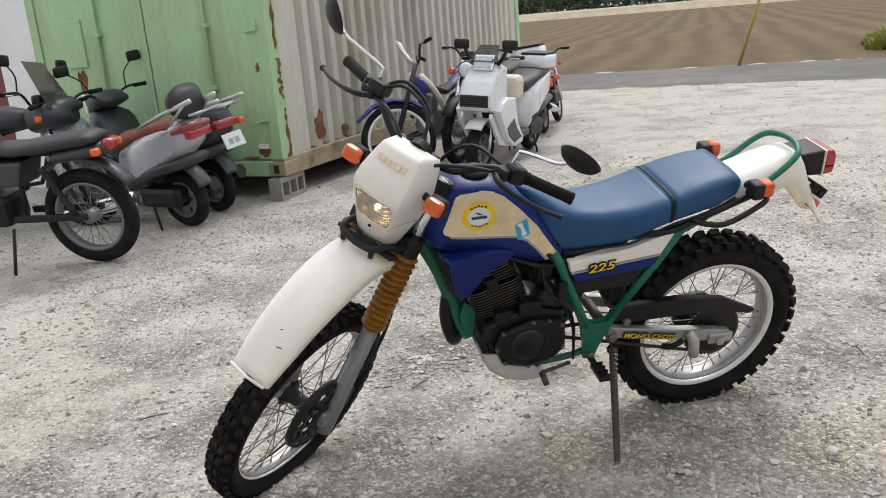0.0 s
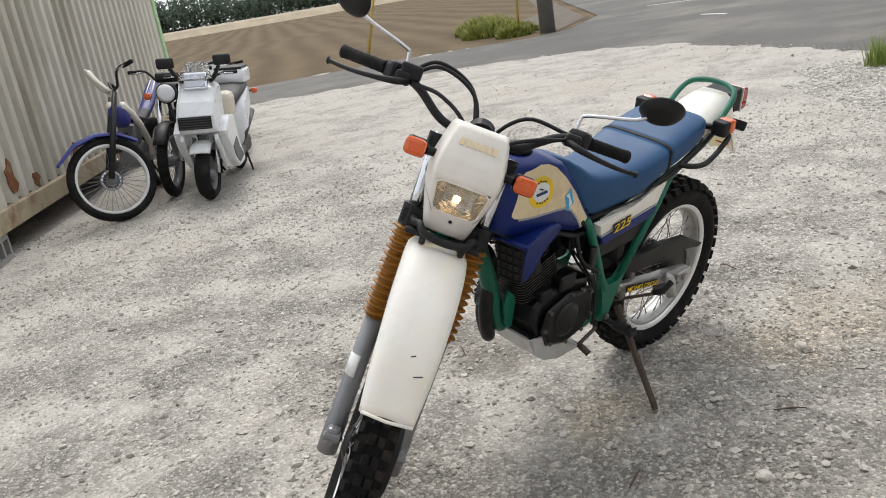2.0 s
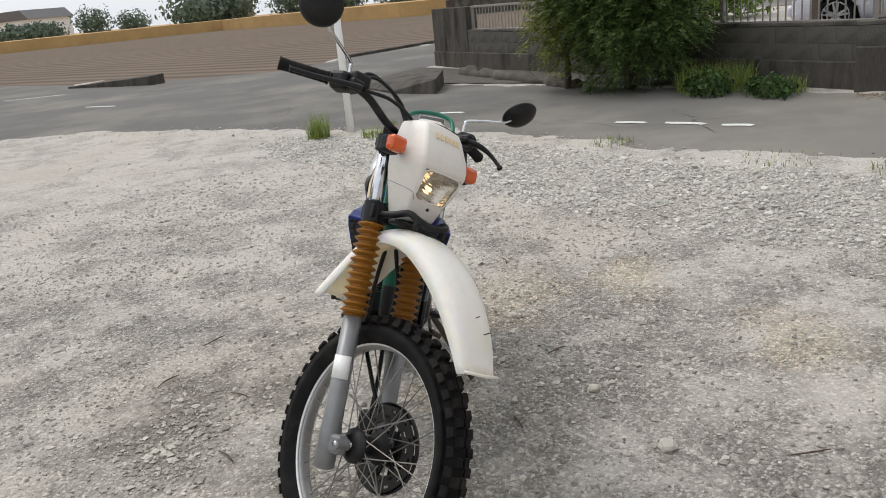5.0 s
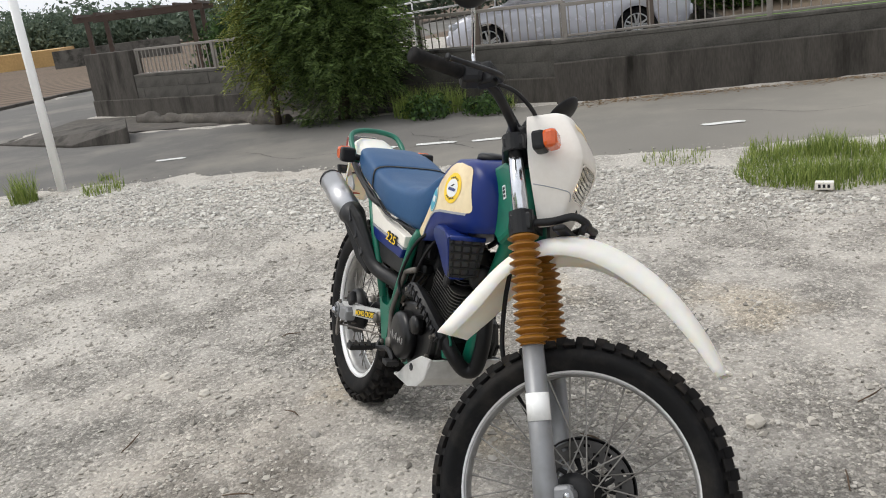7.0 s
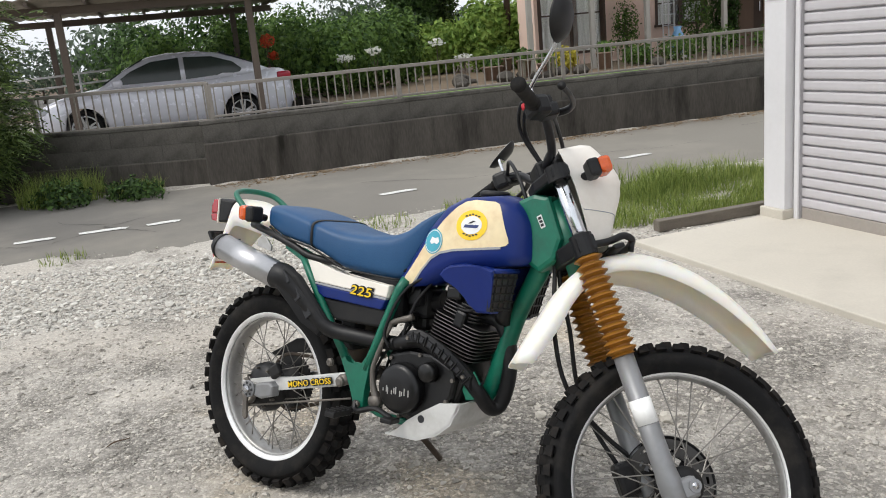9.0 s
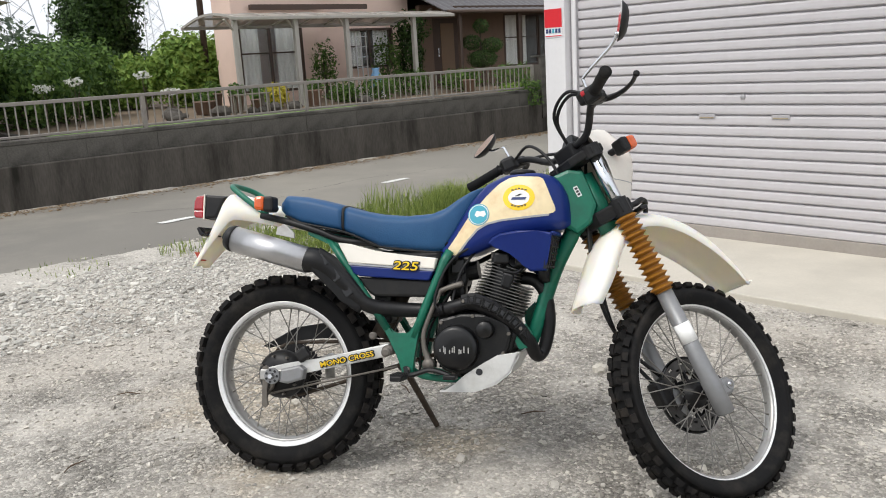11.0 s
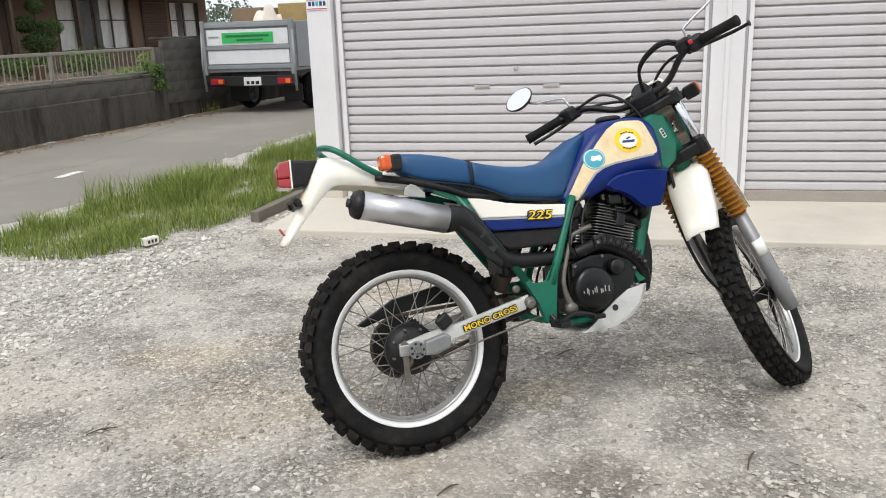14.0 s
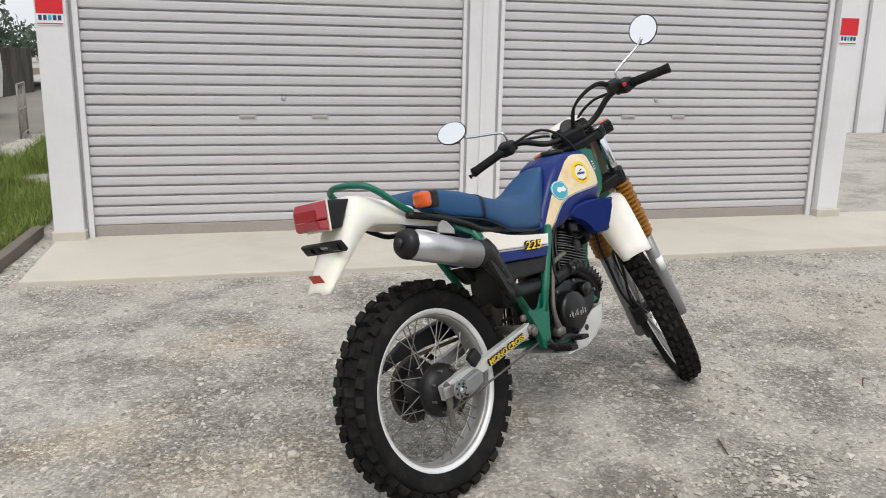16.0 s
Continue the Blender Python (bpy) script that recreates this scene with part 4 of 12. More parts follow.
def knob_tyre(parent, R, hw, rim_r, knob_h, rows, count, m_local, label, sizes):
    """A block-pattern tyre: rounded carcass and rows of rubber blocks."""
    bm = bmesh.new()
    prof = []
    side = R - knob_h
    mid = (side + rim_r) / 2
    for k in range(13):
        a = math.pi * (k / 12 - 0.5)
        prof.append((mid + (side - mid) * math.cos(a) ** 0.8 if k not in (0, 12) else rim_r, hw * 0.94 * math.sin(a) if abs(math.sin(a)) < 0.99 else math.copysign(hw * 0.62, math.sin(a))))
    prof = [(rim_r - 0.004, -hw * 0.55), (rim_r + 0.012, -hw * 0.78), (mid - 0.008, -hw * 0.95), (mid + 0.012, -hw * 0.97), (side - 0.022, -hw * 0.88), (side - 0.007, -hw * 0.62), (side, -hw * 0.3),
            (side + 0.001, 0), (side, hw * 0.3), (side - 0.007, hw * 0.62), (side - 0.022, hw * 0.88), (mid + 0.012, hw * 0.97), (mid - 0.008, hw * 0.95), (rim_r + 0.012, hw * 0.78), (rim_r - 0.004, hw * 0.55)]
    lathe(bm, prof, 72)
    ty = part("tyre", bm, RUBBER, parent, label, m_local, smooth=True)
    bm = bmesh.new()
    for i in range(count):
        a0 = 2 * math.pi * i / count
        for row, (yy, drop, tilt, phase) in enumerate(rows):
            lx, ly = sizes[row]
            a = a0 + phase * 2 * math.pi / count
            mk = Matrix.Rotation(-a, 4, "Y") @ T(side - drop + knob_h * 0.42, yy, 0) @ Matrix.Rotation(tilt, 4, "Z")
            base = [(-knob_h * 0.7, ly * 0.58, lx * 0.56), (knob_h * 0.55, ly * 0.46, lx * 0.44)]
            vs = []
            for h, wy, wx in base:
                vs += [bm.verts.new(mk @ Vector((h, sy * wy, sx * wx))) for sy, sx in ((-1, -1), (1, -1), (1, 1), (-1, 1))]
            for q in ((0, 1, 2, 3), (7, 6, 5, 4), (0, 4, 5, 1), (1, 5, 6, 2), (2, 6, 7, 3), (3, 7, 4, 0)):
                bm.faces.new([vs[j] for j in q])
    part("tread", bm, RUBBER_KNOB, parent, "dusty block tread", m_local)
    return ty


def spoked_wheel(name, centre, R, hw, flange, inner, rim_hw, hub_r, hub_hw, rows, count, knob_h, sizes, m_base, label, nsp=36):
    """Hub with laced spokes, rim and tyre. The axle lies along y."""
    mloc = m_base @ T(*centre)
    bm = bmesh.new()
    lathe(bm, [(0, -hub_hw - 0.012), (hub_r * 0.55, -hub_hw - 0.012), (hub_r, -hub_hw), (hub_r, -hub_hw + 0.006), (hub_r * 0.55, -hub_hw + 0.014), (hub_r * 0.5, 0), (hub_r * 0.55, hub_hw - 0.014),
               (hub_r, hub_hw - 0.006), (hub_r, hub_hw), (hub_r * 0.55, hub_hw + 0.012), (0, hub_hw + 0.012)], 32)
    hub = part(name, bm, BLACK, bike, label, mloc, smooth=True)
    bm = bmesh.new()
    lathe(bm, [(inner, -rim_hw * 0.25), (inner + 0.004, -rim_hw * 0.6), (flange - 0.0155, -rim_hw * 0.80), (flange - 0.0155, rim_hw * 0.80), (inner + 0.004, rim_hw * 0.6), (inner, rim_hw * 0.25)], 96, close=True)
    rim = part("rim", bm, RIM_GREY, hub, "dull aluminium rim with bright flanges", smooth=True)
    for sd in (-1, 1):
        bm = bmesh.new()
        lathe(bm, [(flange - 0.0165, sd * rim_hw * 0.82), (flange - 0.0155, sd * rim_hw * 0.90), (flange - 0.0035, sd * rim_hw), (flange - 0.001, sd * rim_hw), (flange, sd * rim_hw * 0.96), (flange - 0.004, sd * rim_hw * 0.76), (flange - 0.0165, sd * rim_hw * 0.6)], 96, close=True)
        part("flange", bm, RIM_ALU, rim, "bright polished flange", smooth=True)
    knob_tyre(hub, R, hw, flange - 0.008, knob_h, rows, count, None, "black knobbly tyre", sizes)
    meshes = []
    for side in (-1, 1):
        for lean in (-1, 1):
            bm = bmesh.new()
            ang = lean * radians(38)
            a = Vector((hub_r * 0.93 * math.cos(ang), side * (hub_hw - 0.004), hub_r * 0.93 * math.sin(ang)))
            b = Vector((inner + 0.002, side * rim_hw * 0.12, 0))
            tube(bm, [a, b - (b - a).normalized() * 0.02, b], [0.0017, 0.0017, 0.0032], 6)
            me = bpy.data.meshes.new("spoke")
            bm.to_mesh(me)
            bm.free()
            me.materials.append(SPOKE)
            meshes.append(me)
    for i in range(nsp):
        o = new("spoke", meshes[i % 4])
        o.parent = hub
        o.matrix_basis = Matrix.Rotation(2 * math.pi * (i + 0.5 * (i % 2) * 0.3) / nsp, 4, "Y")
    return hub


rear_rows = [(-0.045, 0.011, 0.42, 0.0), (0.045, 0.011, -0.42, 0.0), (-0.017, 0.0, 0.1, 0.5), (0.017, 0.0, -0.1, 0.5)]
rear = spoked_wheel("rear_wheel", (0.007, 0, 0.318), 0.328, 0.061, 0.241, 0.213, 0.043, 0.062, 0.05, rear_rows, 38, 0.0165, [(0.03, 0.022), (0.03, 0.022), (0.026, 0.024), (0.026, 0.024)], Matrix(), "black hub rear wheel with a knobbly tyre")
front_rows = [(-0.031, 0.009, 0.42, 0.0), (0.031, 0.009, -0.42, 0.0), (-0.011, 0.0, 0.05, 0.5), (0.011, 0.0, -0.05, 0.5)]
front = spoked_wheel("front_wheel", (0.049, 0, -0.63), 0.341, 0.046, 0.277, 0.252, 0.026, 0.045, 0.045, front_rows, 46, 0.013, [(0.024, 0.016), (0.024, 0.016), (0.024, 0.016), (0.024, 0.016)], FRONT, "black hub front wheel turned to the side")

# rear brake drum, sprocket, chain and guards
bm = bmesh.new()
lathe(bm, [(0, -0.082), (0.045, -0.082), (0.06, -0.075), (0.078, -0.06), (0.08, -0.04), (0.07, -0.03), (0, -0.03)], 32, T(0.007, 0, 0.318))
bpart("brake_drum", bm, BLACK, "black rear brake drum", smooth=True)
bm = bmesh.new()
tube(bm, [(0.0, -0.09, 0.34), (-0.008, -0.094, 0.28), (-0.03, -0.097, 0.255)], [0.009, 0.008, 0.006], 8)
tube(bm, [(-0.03, -0.097, 0.255), (0.16, -0.1, 0.30), (0.42, -0.105, 0.36)], 0.0035, 6)
bpart("brake_arm", bm, DULL_BOLT, "rear brake arm and rod", smooth=True)
bm = bmesh.new()
plate(bm, [(0.035, 0.342), (0.10, 0.357), (0.118, 0.345), (0.112, 0.312), (0.06, 0.296), (0.03, 0.30)], -0.128, -0.092, 0.008)
bpart("axle_carrier", bm, FORK_GREY, "scuffed cast grey axle carrier")
bm = bmesh.new()
lathe(bm, [(0.010, -0.131), (0.025, -0.131), (0.0265, -0.129), (0.0265, -0.125), (0.010, -0.125)], 24, T(0.007, 0, 0.32), close=True)
adj = bpart("chain_adjuster", bm, FORK_GREY, "steel snail chain adjuster")
for k in range(7):
    bm = bmesh.new()
    lathe(bm, [(0, -0.1335), (0.0042, -0.1335), (0.0042, -0.1325), (0, -0.1325)], 10, T(0.007 + 0.019 * math.cos(k * 0.9), 0, 0.32 + 0.019 * math.sin(k * 0.9)))
    part("adjuster_hole", bm, BLACK_PRINT, adj)
bm = bmesh.new()
lathe(bm, [(0, -0.145), (0.008, -0.145), (0.012, -0.138), (0.012, -0.131), (0, -0.131)], 6, T(0.007, 0, 0.32))
part("axle_nut", bm, STEEL, adj, "axle nut")
bm = bmesh.new()
plate(bm, [(-0.035, 0.345), (-0.022, 0.352), (-0.012, 0.34), (-0.018, 0.27), (-0.014, 0.222), (-0.024, 0.214), (-0.036, 0.224), (-0.034, 0.28)], -0.112, -0.104, 0.002)
bpart("brake_lever_arm", bm, DULL_BOLT, "dull steel brake lever arm")
bm = bmesh.new()
box(bm, 0.105, -0.108, 0.39, 0.046, 0.022, 0.042, 0.008, m=Matrix.Rotation(radians(-35), 4, "Y"))
bpart("chain_buffer", bm, BLACK_PLASTIC, "black rubber buffer on the swing arm")
for k in range(8):
    bm = bmesh.new()
    lathe(bm, [(0, -0.086), (0.004, -0.086), (0.004, -0.07), (0, -0.07)], 6, T(0.007 + 0.064 * math.cos(k * 0.785 + 0.3), 0, 0.318 + 0.064 * math.sin(k * 0.785 + 0.3)))
    bpart("drum_bolt", bm, DULL_BOLT)
bm = bmesh.new()
nt = 44
pts = []
for i in range(nt * 2):
    a = math.pi * i / nt
    r = 0.098 if i % 2 else 0.091
    pts.append((0.007 + r * math.cos(a), 0.318 + r * math.sin(a)))
plate(bm, pts, 0.058, 0.063)
bpart("sprocket", bm, BLACK, "oily dark rear sprocket")
bm = bmesh.new()
chain = [(0.007 + 0.096 * math.cos(a), 0.0605, 0.318 + 0.096 * math.sin(a)) for a in [math.pi * (0.52 + k / 12) for k in range(12)]]
loop = [(0.53, 0.0605, 0.435)] + chain + [(0.53, 0.0605, 0.395)]
tube(bm, loop, 0.0065, 6)
bpart("chain", bm, BROWN_STEEL, "oily drive chain", smooth=True)
bm = bmesh.new()
plate(bm, [(0.37, 0.497), (0.165, 0.492), (0.0, 0.465), (-0.122, 0.398), (-0.10, 0.39), (0.01, 0.425), (0.10, 0.436), (0.15, 0.43), (0.345, 0.435)], 0.07, 0.098, 0.006)
bpart("chain_guard", bm, BLACK_PLASTIC, "black plastic chain guard")

# swing arm with lettered side panels
for sgn in (-1, 1):
    bm = bmesh.new()
    plate(bm, [(0.392, 0.432), (0.378, 0.388), (0.06, 0.318), (-0.03, 0.298), (-0.036, 0.34), (0.05, 0.36), (0.16, 0.378)], sgn * 0.078, sgn * 0.104, 0.005)
    arm = bpart("swing_arm", bm, BASH if sgn < 0 else ALU, "silver box-section swing arm")
    slope = math.atan2(0.432 - 0.378, 0.392 - 0.16)
    mid = Vector((0.255, sgn * 0.1048, 0.378))
    basis = Matrix.Rotation(-slope, 4, "Y") @ Matrix.Rotation(radians(90), 4, "X")
    if sgn > 0:
        basis = Matrix.Rotation(-slope, 4, "Y") @ Matrix.Rotation(radians(180), 4, "Z") @ Matrix.Rotation(radians(90), 4, "X")
    for k in range(6):
        dx, dz = 0.0027 * math.cos(k * math.pi / 3), 0.0027 * math.sin(k * math.pi / 3)
        text_mesh("lettering_edge", "MONO CROSS", 0.0235, BLACK_PRINT, arm, T(mid.x + dx, mid.y + sgn * (0.003 + 0.0001 * k), mid.z + dz) @ basis @ Matrix.Scale(1.2, 4, (1, 0, 0)), 0.0004, fat=0.0008)
    text_mesh("lettering", "MONO CROSS", 0.0235, YELLOW_PRINT, arm, T(mid.x, mid.y + sgn * 0.0075, mid.z) @ basis @ Matrix.Scale(1.2, 4, (1, 0, 0)), 0.0004, fat=0.0002)
    bm = bmesh.new()
    box(bm, -0.03 + 0.03, sgn * 0.108, 0.322, 0.085, 0.014, 0.034, 0.004)
    lathe(bm, [(0, sgn * 0.098), (0.016, sgn * 0.12), (0.016, sgn * 0.128), (0.0, sgn * 0.13)], 6, T(0.007, 0, 0.32))
    part("axle_block", bm, ALU, arm, "axle adjuster block")
bm = bmesh.new()
tube(bm, [(0.39, -0.115, 0.41), (0.39, 0.115, 0.41)], 0.017, 16)
bpart("swing_pivot", bm, DULL_BOLT, "swing arm pivot", smooth=True)

# green frame
for sgn in (-1, 1):
    bm = bmesh.new()
    tube(bm, [(0.19, sgn * 0.108, 0.765), (0.256, sgn * 0.11, 0.668), (0.388, sgn * 0.104, 0.476)], 0.0125, 12)
    bpart("rear_frame_tube", bm, GREEN, "green frame tube", smooth=True)
    bm = bmesh.new()
    tube(bm, [(0.585, sgn * 0.09, 0.722), (0.569, sgn * 0.098, 0.692), (0.506, sgn * 0.102, 0.535), (0.474, sgn * 0.102, 0.452)], 0.0145, 12)
    bpart("seat_frame_tube", bm, GREEN, "green frame tube", smooth=True)
    bm = bmesh.new()
    plate(bm, [(0.364, 0.496), (0.379, 0.504), (0.399, 0.466), (0.412, 0.459), (0.452, 0.459), (0.466, 0.466), (0.483, 0.512), (0.503, 0.505), (0.486, 0.44), (0.478, 0.395), (0.474, 0.335), (0.440, 0.335), (0.418, 0.402), (0.392, 0.452)], sgn * 0.088, sgn * 0.114, 0.006)
    bpart("frame_gusset", bm, GREEN, "green cast frame plate at the pivot")
    for bx, bz, br in ((0.345, 0.456, 0.012), (0.457, 0.353, 0.010), (0.388, 0.405, 0.015)):
        bm = bmesh.new()
        lathe(bm, [(0, sgn * 0.116), (br, sgn * 0.116), (br, sgn * 0.124), (br * 0.6, sgn * 0.128), (0, sgn * 0.128)], 12, T(bx, 0, bz))
        bpart("frame_bolt", bm, DULL_BOLT, "steel bolt")
    bm = bmesh.new()
    tube(bm, [(-0.05, sgn * 0.10, 0.84), (0.06, sgn * 0.115, 0.815), (0.16, sgn * 0.118, 0.785), (0.27, sgn * 0.11, 0.752), (0.58, sgn * 0.07, 0.745)], 0.011, 10, curve=4)
    bpart("tail_frame_tube", bm, BLACK, "dark tail frame tube", smooth=True)
    bm = bmesh.new()
    plate(bm, [(0.12, 0.79), (0.20, 0.78), (0.27, 0.755), (0.25, 0.728), (0.19, 0.745), (0.12, 0.775)], sgn * 0.102, sgn * 0.116, 0.004)
    bpart("tail_gusset", bm, GREEN, "green frame gusset")
bm = bmesh.new()
tube(bm, [(0.99, 0, 0.86), (0.955, 0, 0.78), (0.90, 0, 0.66), (0.838, 0, 0.47), (0.815, 0, 0.42)], [0.026, 0.026, 0.024, 0.024, 0.022], 14, curve=4)
bpart("down_tube", bm, GREEN, "green frame down tube", smooth=True)
bm = bmesh.new()
plate(bm, [(0.90, 0.955), (0.945, 0.975), (0.99, 0.97), (1.035, 0.865), (1.02, 0.81), (0.975, 0.775), (0.93, 0.80)], -0.048, 0.048, 0.012)
bpart("head_gusset", bm, GREEN, "green steering head box section")
bm = bmesh.new()
m_pl = T(0.975, -0.0492, 0.905) @ Matrix.Rotation(radians(62), 4, "Y")
box(bm, 0, 0, 0, 0.034, 0.0012, 0.014)
lab = bpart("frame_label", bm, WHITE_PRINT, "small white and black label", m_pl)
for k in range(3):
    bm = bmesh.new()
    box(bm, -0.0095 + 0.0095 * k, -0.001, 0, 0.0065, 0.0012, 0.009)
    part("print_bar", bm, BLACK_PRINT, lab)
bm = bmesh.new()
tube(bm, [(1.0377 - 0.05, 0, 0.955), (1.0377 + 0.035, 0, 0.785)], 0.033, 18)
bpart("steering_head", bm, GREEN, "green steering head tube", smooth=True)
bm = bmesh.new()
for sgn in (-1, 1):
    tube(bm, [(0.74, sgn * 0.05, 0.355), (0.64, sgn * 0.07, 0.325), (0.50, sgn * 0.075, 0.33), (0.44, sgn * 0.09, 0.37)], 0.011, 10, curve=3)
bpart("cradle", bm, GREEN, "green lower frame cradle", smooth=True)

# tank
TX = [0.555, 0.60, 0.65, 0.70, 0.76, 0.84, 0.87, 0.90, 0.926, 0.945, 0.958]
TZB = [0.700, 0.702, 0.712, 0.735, 0.760, 0.775, 0.780, 0.785, 0.790, 0.796, 0.806]
TZT = [0.735, 0.805, 0.885, 0.938, 0.964, 0.970, 0.968, 0.957, 0.938, 0.900, 0.860]
THW = [0.086, 0.092, 0.099, 0.106, 0.112, 0.112, 0.109, 0.104, 0.092, 0.070, 0.042]
TANK_F = [0, 0.2, 0.45, 0.65, 0.8, 0.9, 0.96, 1.0]
TANK_W = [0.96, 1.0, 0.985, 0.925, 0.865, 0.80, 0.68, 0.0]


def tank_hw(x, z):
    """Half width of the tank at x and height z."""
    b, t, h = np.interp(x, TX, TZB), np.interp(x, TX, TZT), np.interp(x, TX, THW)
    f = min(1.0, max(0.0, (z - b) / max(t - b, 1e-4)))
    return h * np.interp(f, TANK_F, TANK_W)


bm = bmesh.new()
secs = []
for x in np.linspace(0.555, 0.958, 32):
    b, t = np.interp(x, TX, TZB), np.interp(x, TX, TZT)
    right = [(x, -tank_hw(x, b + (t - b) * f), b + (t - b) * f) for f in TANK_F]
    left = [(x, -p[1], p[2]) for p in right[::-1][1:]]
    secs.append(right + left)
loft(bm, secs)
tank = bpart("fuel_tank", bm, BLUE, "deep blue fuel tank", smooth=True)


def on_tank(name, poly, off, material, side, label="", parent=None):
    """A thin film laid over the tank's flank; outline in x, z."""
    bm = bmesh.new()
    f = bm.faces.new([bm.verts.new((x, 0, z)) for x, z in poly])
    for k in range(60):
        xx = 0.55 + k * 0.012
        bmesh.ops.bisect_plane(bm, geom=bm.verts[:] + bm.edges[:] + bm.faces[:], plane_co=(xx, 0, 0), plane_no=(1, 0, 0))
        bmesh.ops.bisect_plane(bm, geom=bm.verts[:] + bm.edges[:] + bm.faces[:], plane_co=(0, 0, 0.60 + k * 0.012), plane_no=(0, 0, 1))
    for v in bm.verts:
        hw_ = tank_hw(v.co.x, v.co.z)
        v.co.y = side * (hw_ + off)
        v.co.z += 1.2 * off * max(0.0, 1 - hw_ / (0.9 * float(np.interp(v.co.x, TX, THW))))
    return part(name, bm, material, parent or tank, label, smooth=True)


def disc_poly(cx, cz, rx, rz, n=28, a0=0.0):
    return [(cx + rx * math.cos(2 * math.pi * k / n) * math.cos(a0) - rz * math.sin(2 * math.pi * k / n) * math.sin(a0), cz + rx * math.cos(2 * math.pi * k / n) * math.sin(a0) + rz * math.sin(2 * math.pi * k / n) * math.cos(a0)) for k in range(n)]


CREAM_OUT = [(0.566, 0.712), (0.604, 0.708), (0.640, 0.755), (0.672, 0.790), (0.705, 0.808), (0.75, 0.818), (0.895, 0.834), (0.907, 0.837), (0.913, 0.844), (0.912, 0.854), (0.880, 0.932), (0.874, 0.942), (0.862, 0.948), (0.80, 0.951), (0.772, 0.946), (0.74, 0.928), (0.70, 0.890), (0.64, 0.822), (0.597, 0.756)]
for side in (-1, 1):
    on_tank("tank_panel", CREAM_OUT, 0.0015, CREAM, side, "yellowed cream tank panel")
    on_tank("tank_stripe", [(0.604, 0.707), (0.611, 0.706), (0.645, 0.752), (0.676, 0.785), (0.707, 0.802), (0.75, 0.812), (0.895, 0.828), (0.895, 0.834), (0.75, 0.818), (0.705, 0.808), (0.672, 0.790), (0.64, 0.755)], 0.0018, GREY_PRINT, side, "thin grey pinstripe")
    cx, cz = (0.803, 0.884) if side < 0 else (0.815, 0.886)
    on_tank("round_sticker", disc_poly(cx, cz, 0.049, 0.040), 0.0026, YELLOW_PRINT, side, "yellow round sticker with an oval white emblem")
    on_tank("sticker_oval", disc_poly(cx, cz, 0.033, 0.024), 0.0034, WHITE_PRINT, side)
    on_tank("sticker_word_bar", [(cx - 0.024, cz - 0.007), (cx + 0.020, cz - 0.007), (cx + 0.024, cz + 0.001), (cx - 0.020, cz + 0.001)], 0.0042, NAVY, side)
    on_tank("sticker_swoosh", [(cx - 0.012, cz + 0.004), (cx + 0.004, cz + 0.012), (cx + 0.012, cz + 0.011), (cx - 0.002, cz + 0.004)], 0.0042, BLACK_PRINT, side)
    for k in range(5):
        u = -0.02 + k * 0.01
        on_tank("sticker_print_bar", [(cx + u - 0.0035, cz + 0.0265 - abs(u) * 0.25), (cx + u + 0.0035, cz + 0.0265 - abs(u) * 0.25), (cx + u + 0.0035, cz + 0.0305 - abs(u) * 0.25), (cx + u - 0.0035, cz + 0.0305 - abs(u) * 0.25)], 0.0034, BLACK_PRINT, side)
        on_tank("sticker_print_bar", [(cx + u - 0.0035, cz - 0.0305 + abs(u) * 0.25), (cx + u + 0.0035, cz - 0.0305 + abs(u) * 0.25), (cx + u + 0.0035, cz - 0.0265 + abs(u) * 0.25), (cx + u - 0.0035, cz - 0.0265 + abs(u) * 0.25)], 0.0034, BLACK_PRINT, side)
on_tank("teal_sticker", disc_poly(0.677, 0.834, 0.035, 0.034), 0.0026, CYAN_PRINT, -1, "round teal sticker")
on_tank("sticker_ring", disc_poly(0.677, 0.834, 0.0322, 0.0312), 0.0032, WHITE_PRINT, -1)
on_tank("sticker_disc", disc_poly(0.677, 0.834, 0.030, 0.029), 0.0038, CYAN_PRINT, -1)
on_tank("sticker_emblem", [(0.664, 0.832), (0.672, 0.826), (0.683, 0.830), (0.694, 0.826), (0.702, 0.834), (0.696, 0.846), (0.683, 0.843), (0.670, 0.846)], 0.0044, WHITE_PRINT, -1)
on_tank("arrow_sticker", [(0.664, 0.806), (0.702, 0.794), (0.712, 0.842), (0.674, 0.854)], 0.0026, SKY_PRINT, 1, "sky blue square sticker with a white figure")
on_tank("sticker_figure", [(0.674, 0.808), (0.690, 0.803), (0.694, 0.83), (0.708, 0.842), (0.690, 0.845), (0.684, 0.828)], 0.0034, WHITE_PRINT, 1)
bm = bmesh.new()
lathe(bm, [(0, 0.016), (0.034, 0.016), (0.041, 0.011), (0.043, 0.0), (0.0, 0.0)], 24, T(0.80, 0, 0.964) @ Matrix.Rotation(radians(90), 4, "X"))
part("tank_cap", bm, BLACK_PLASTIC, tank, "black filler cap", smooth=True)

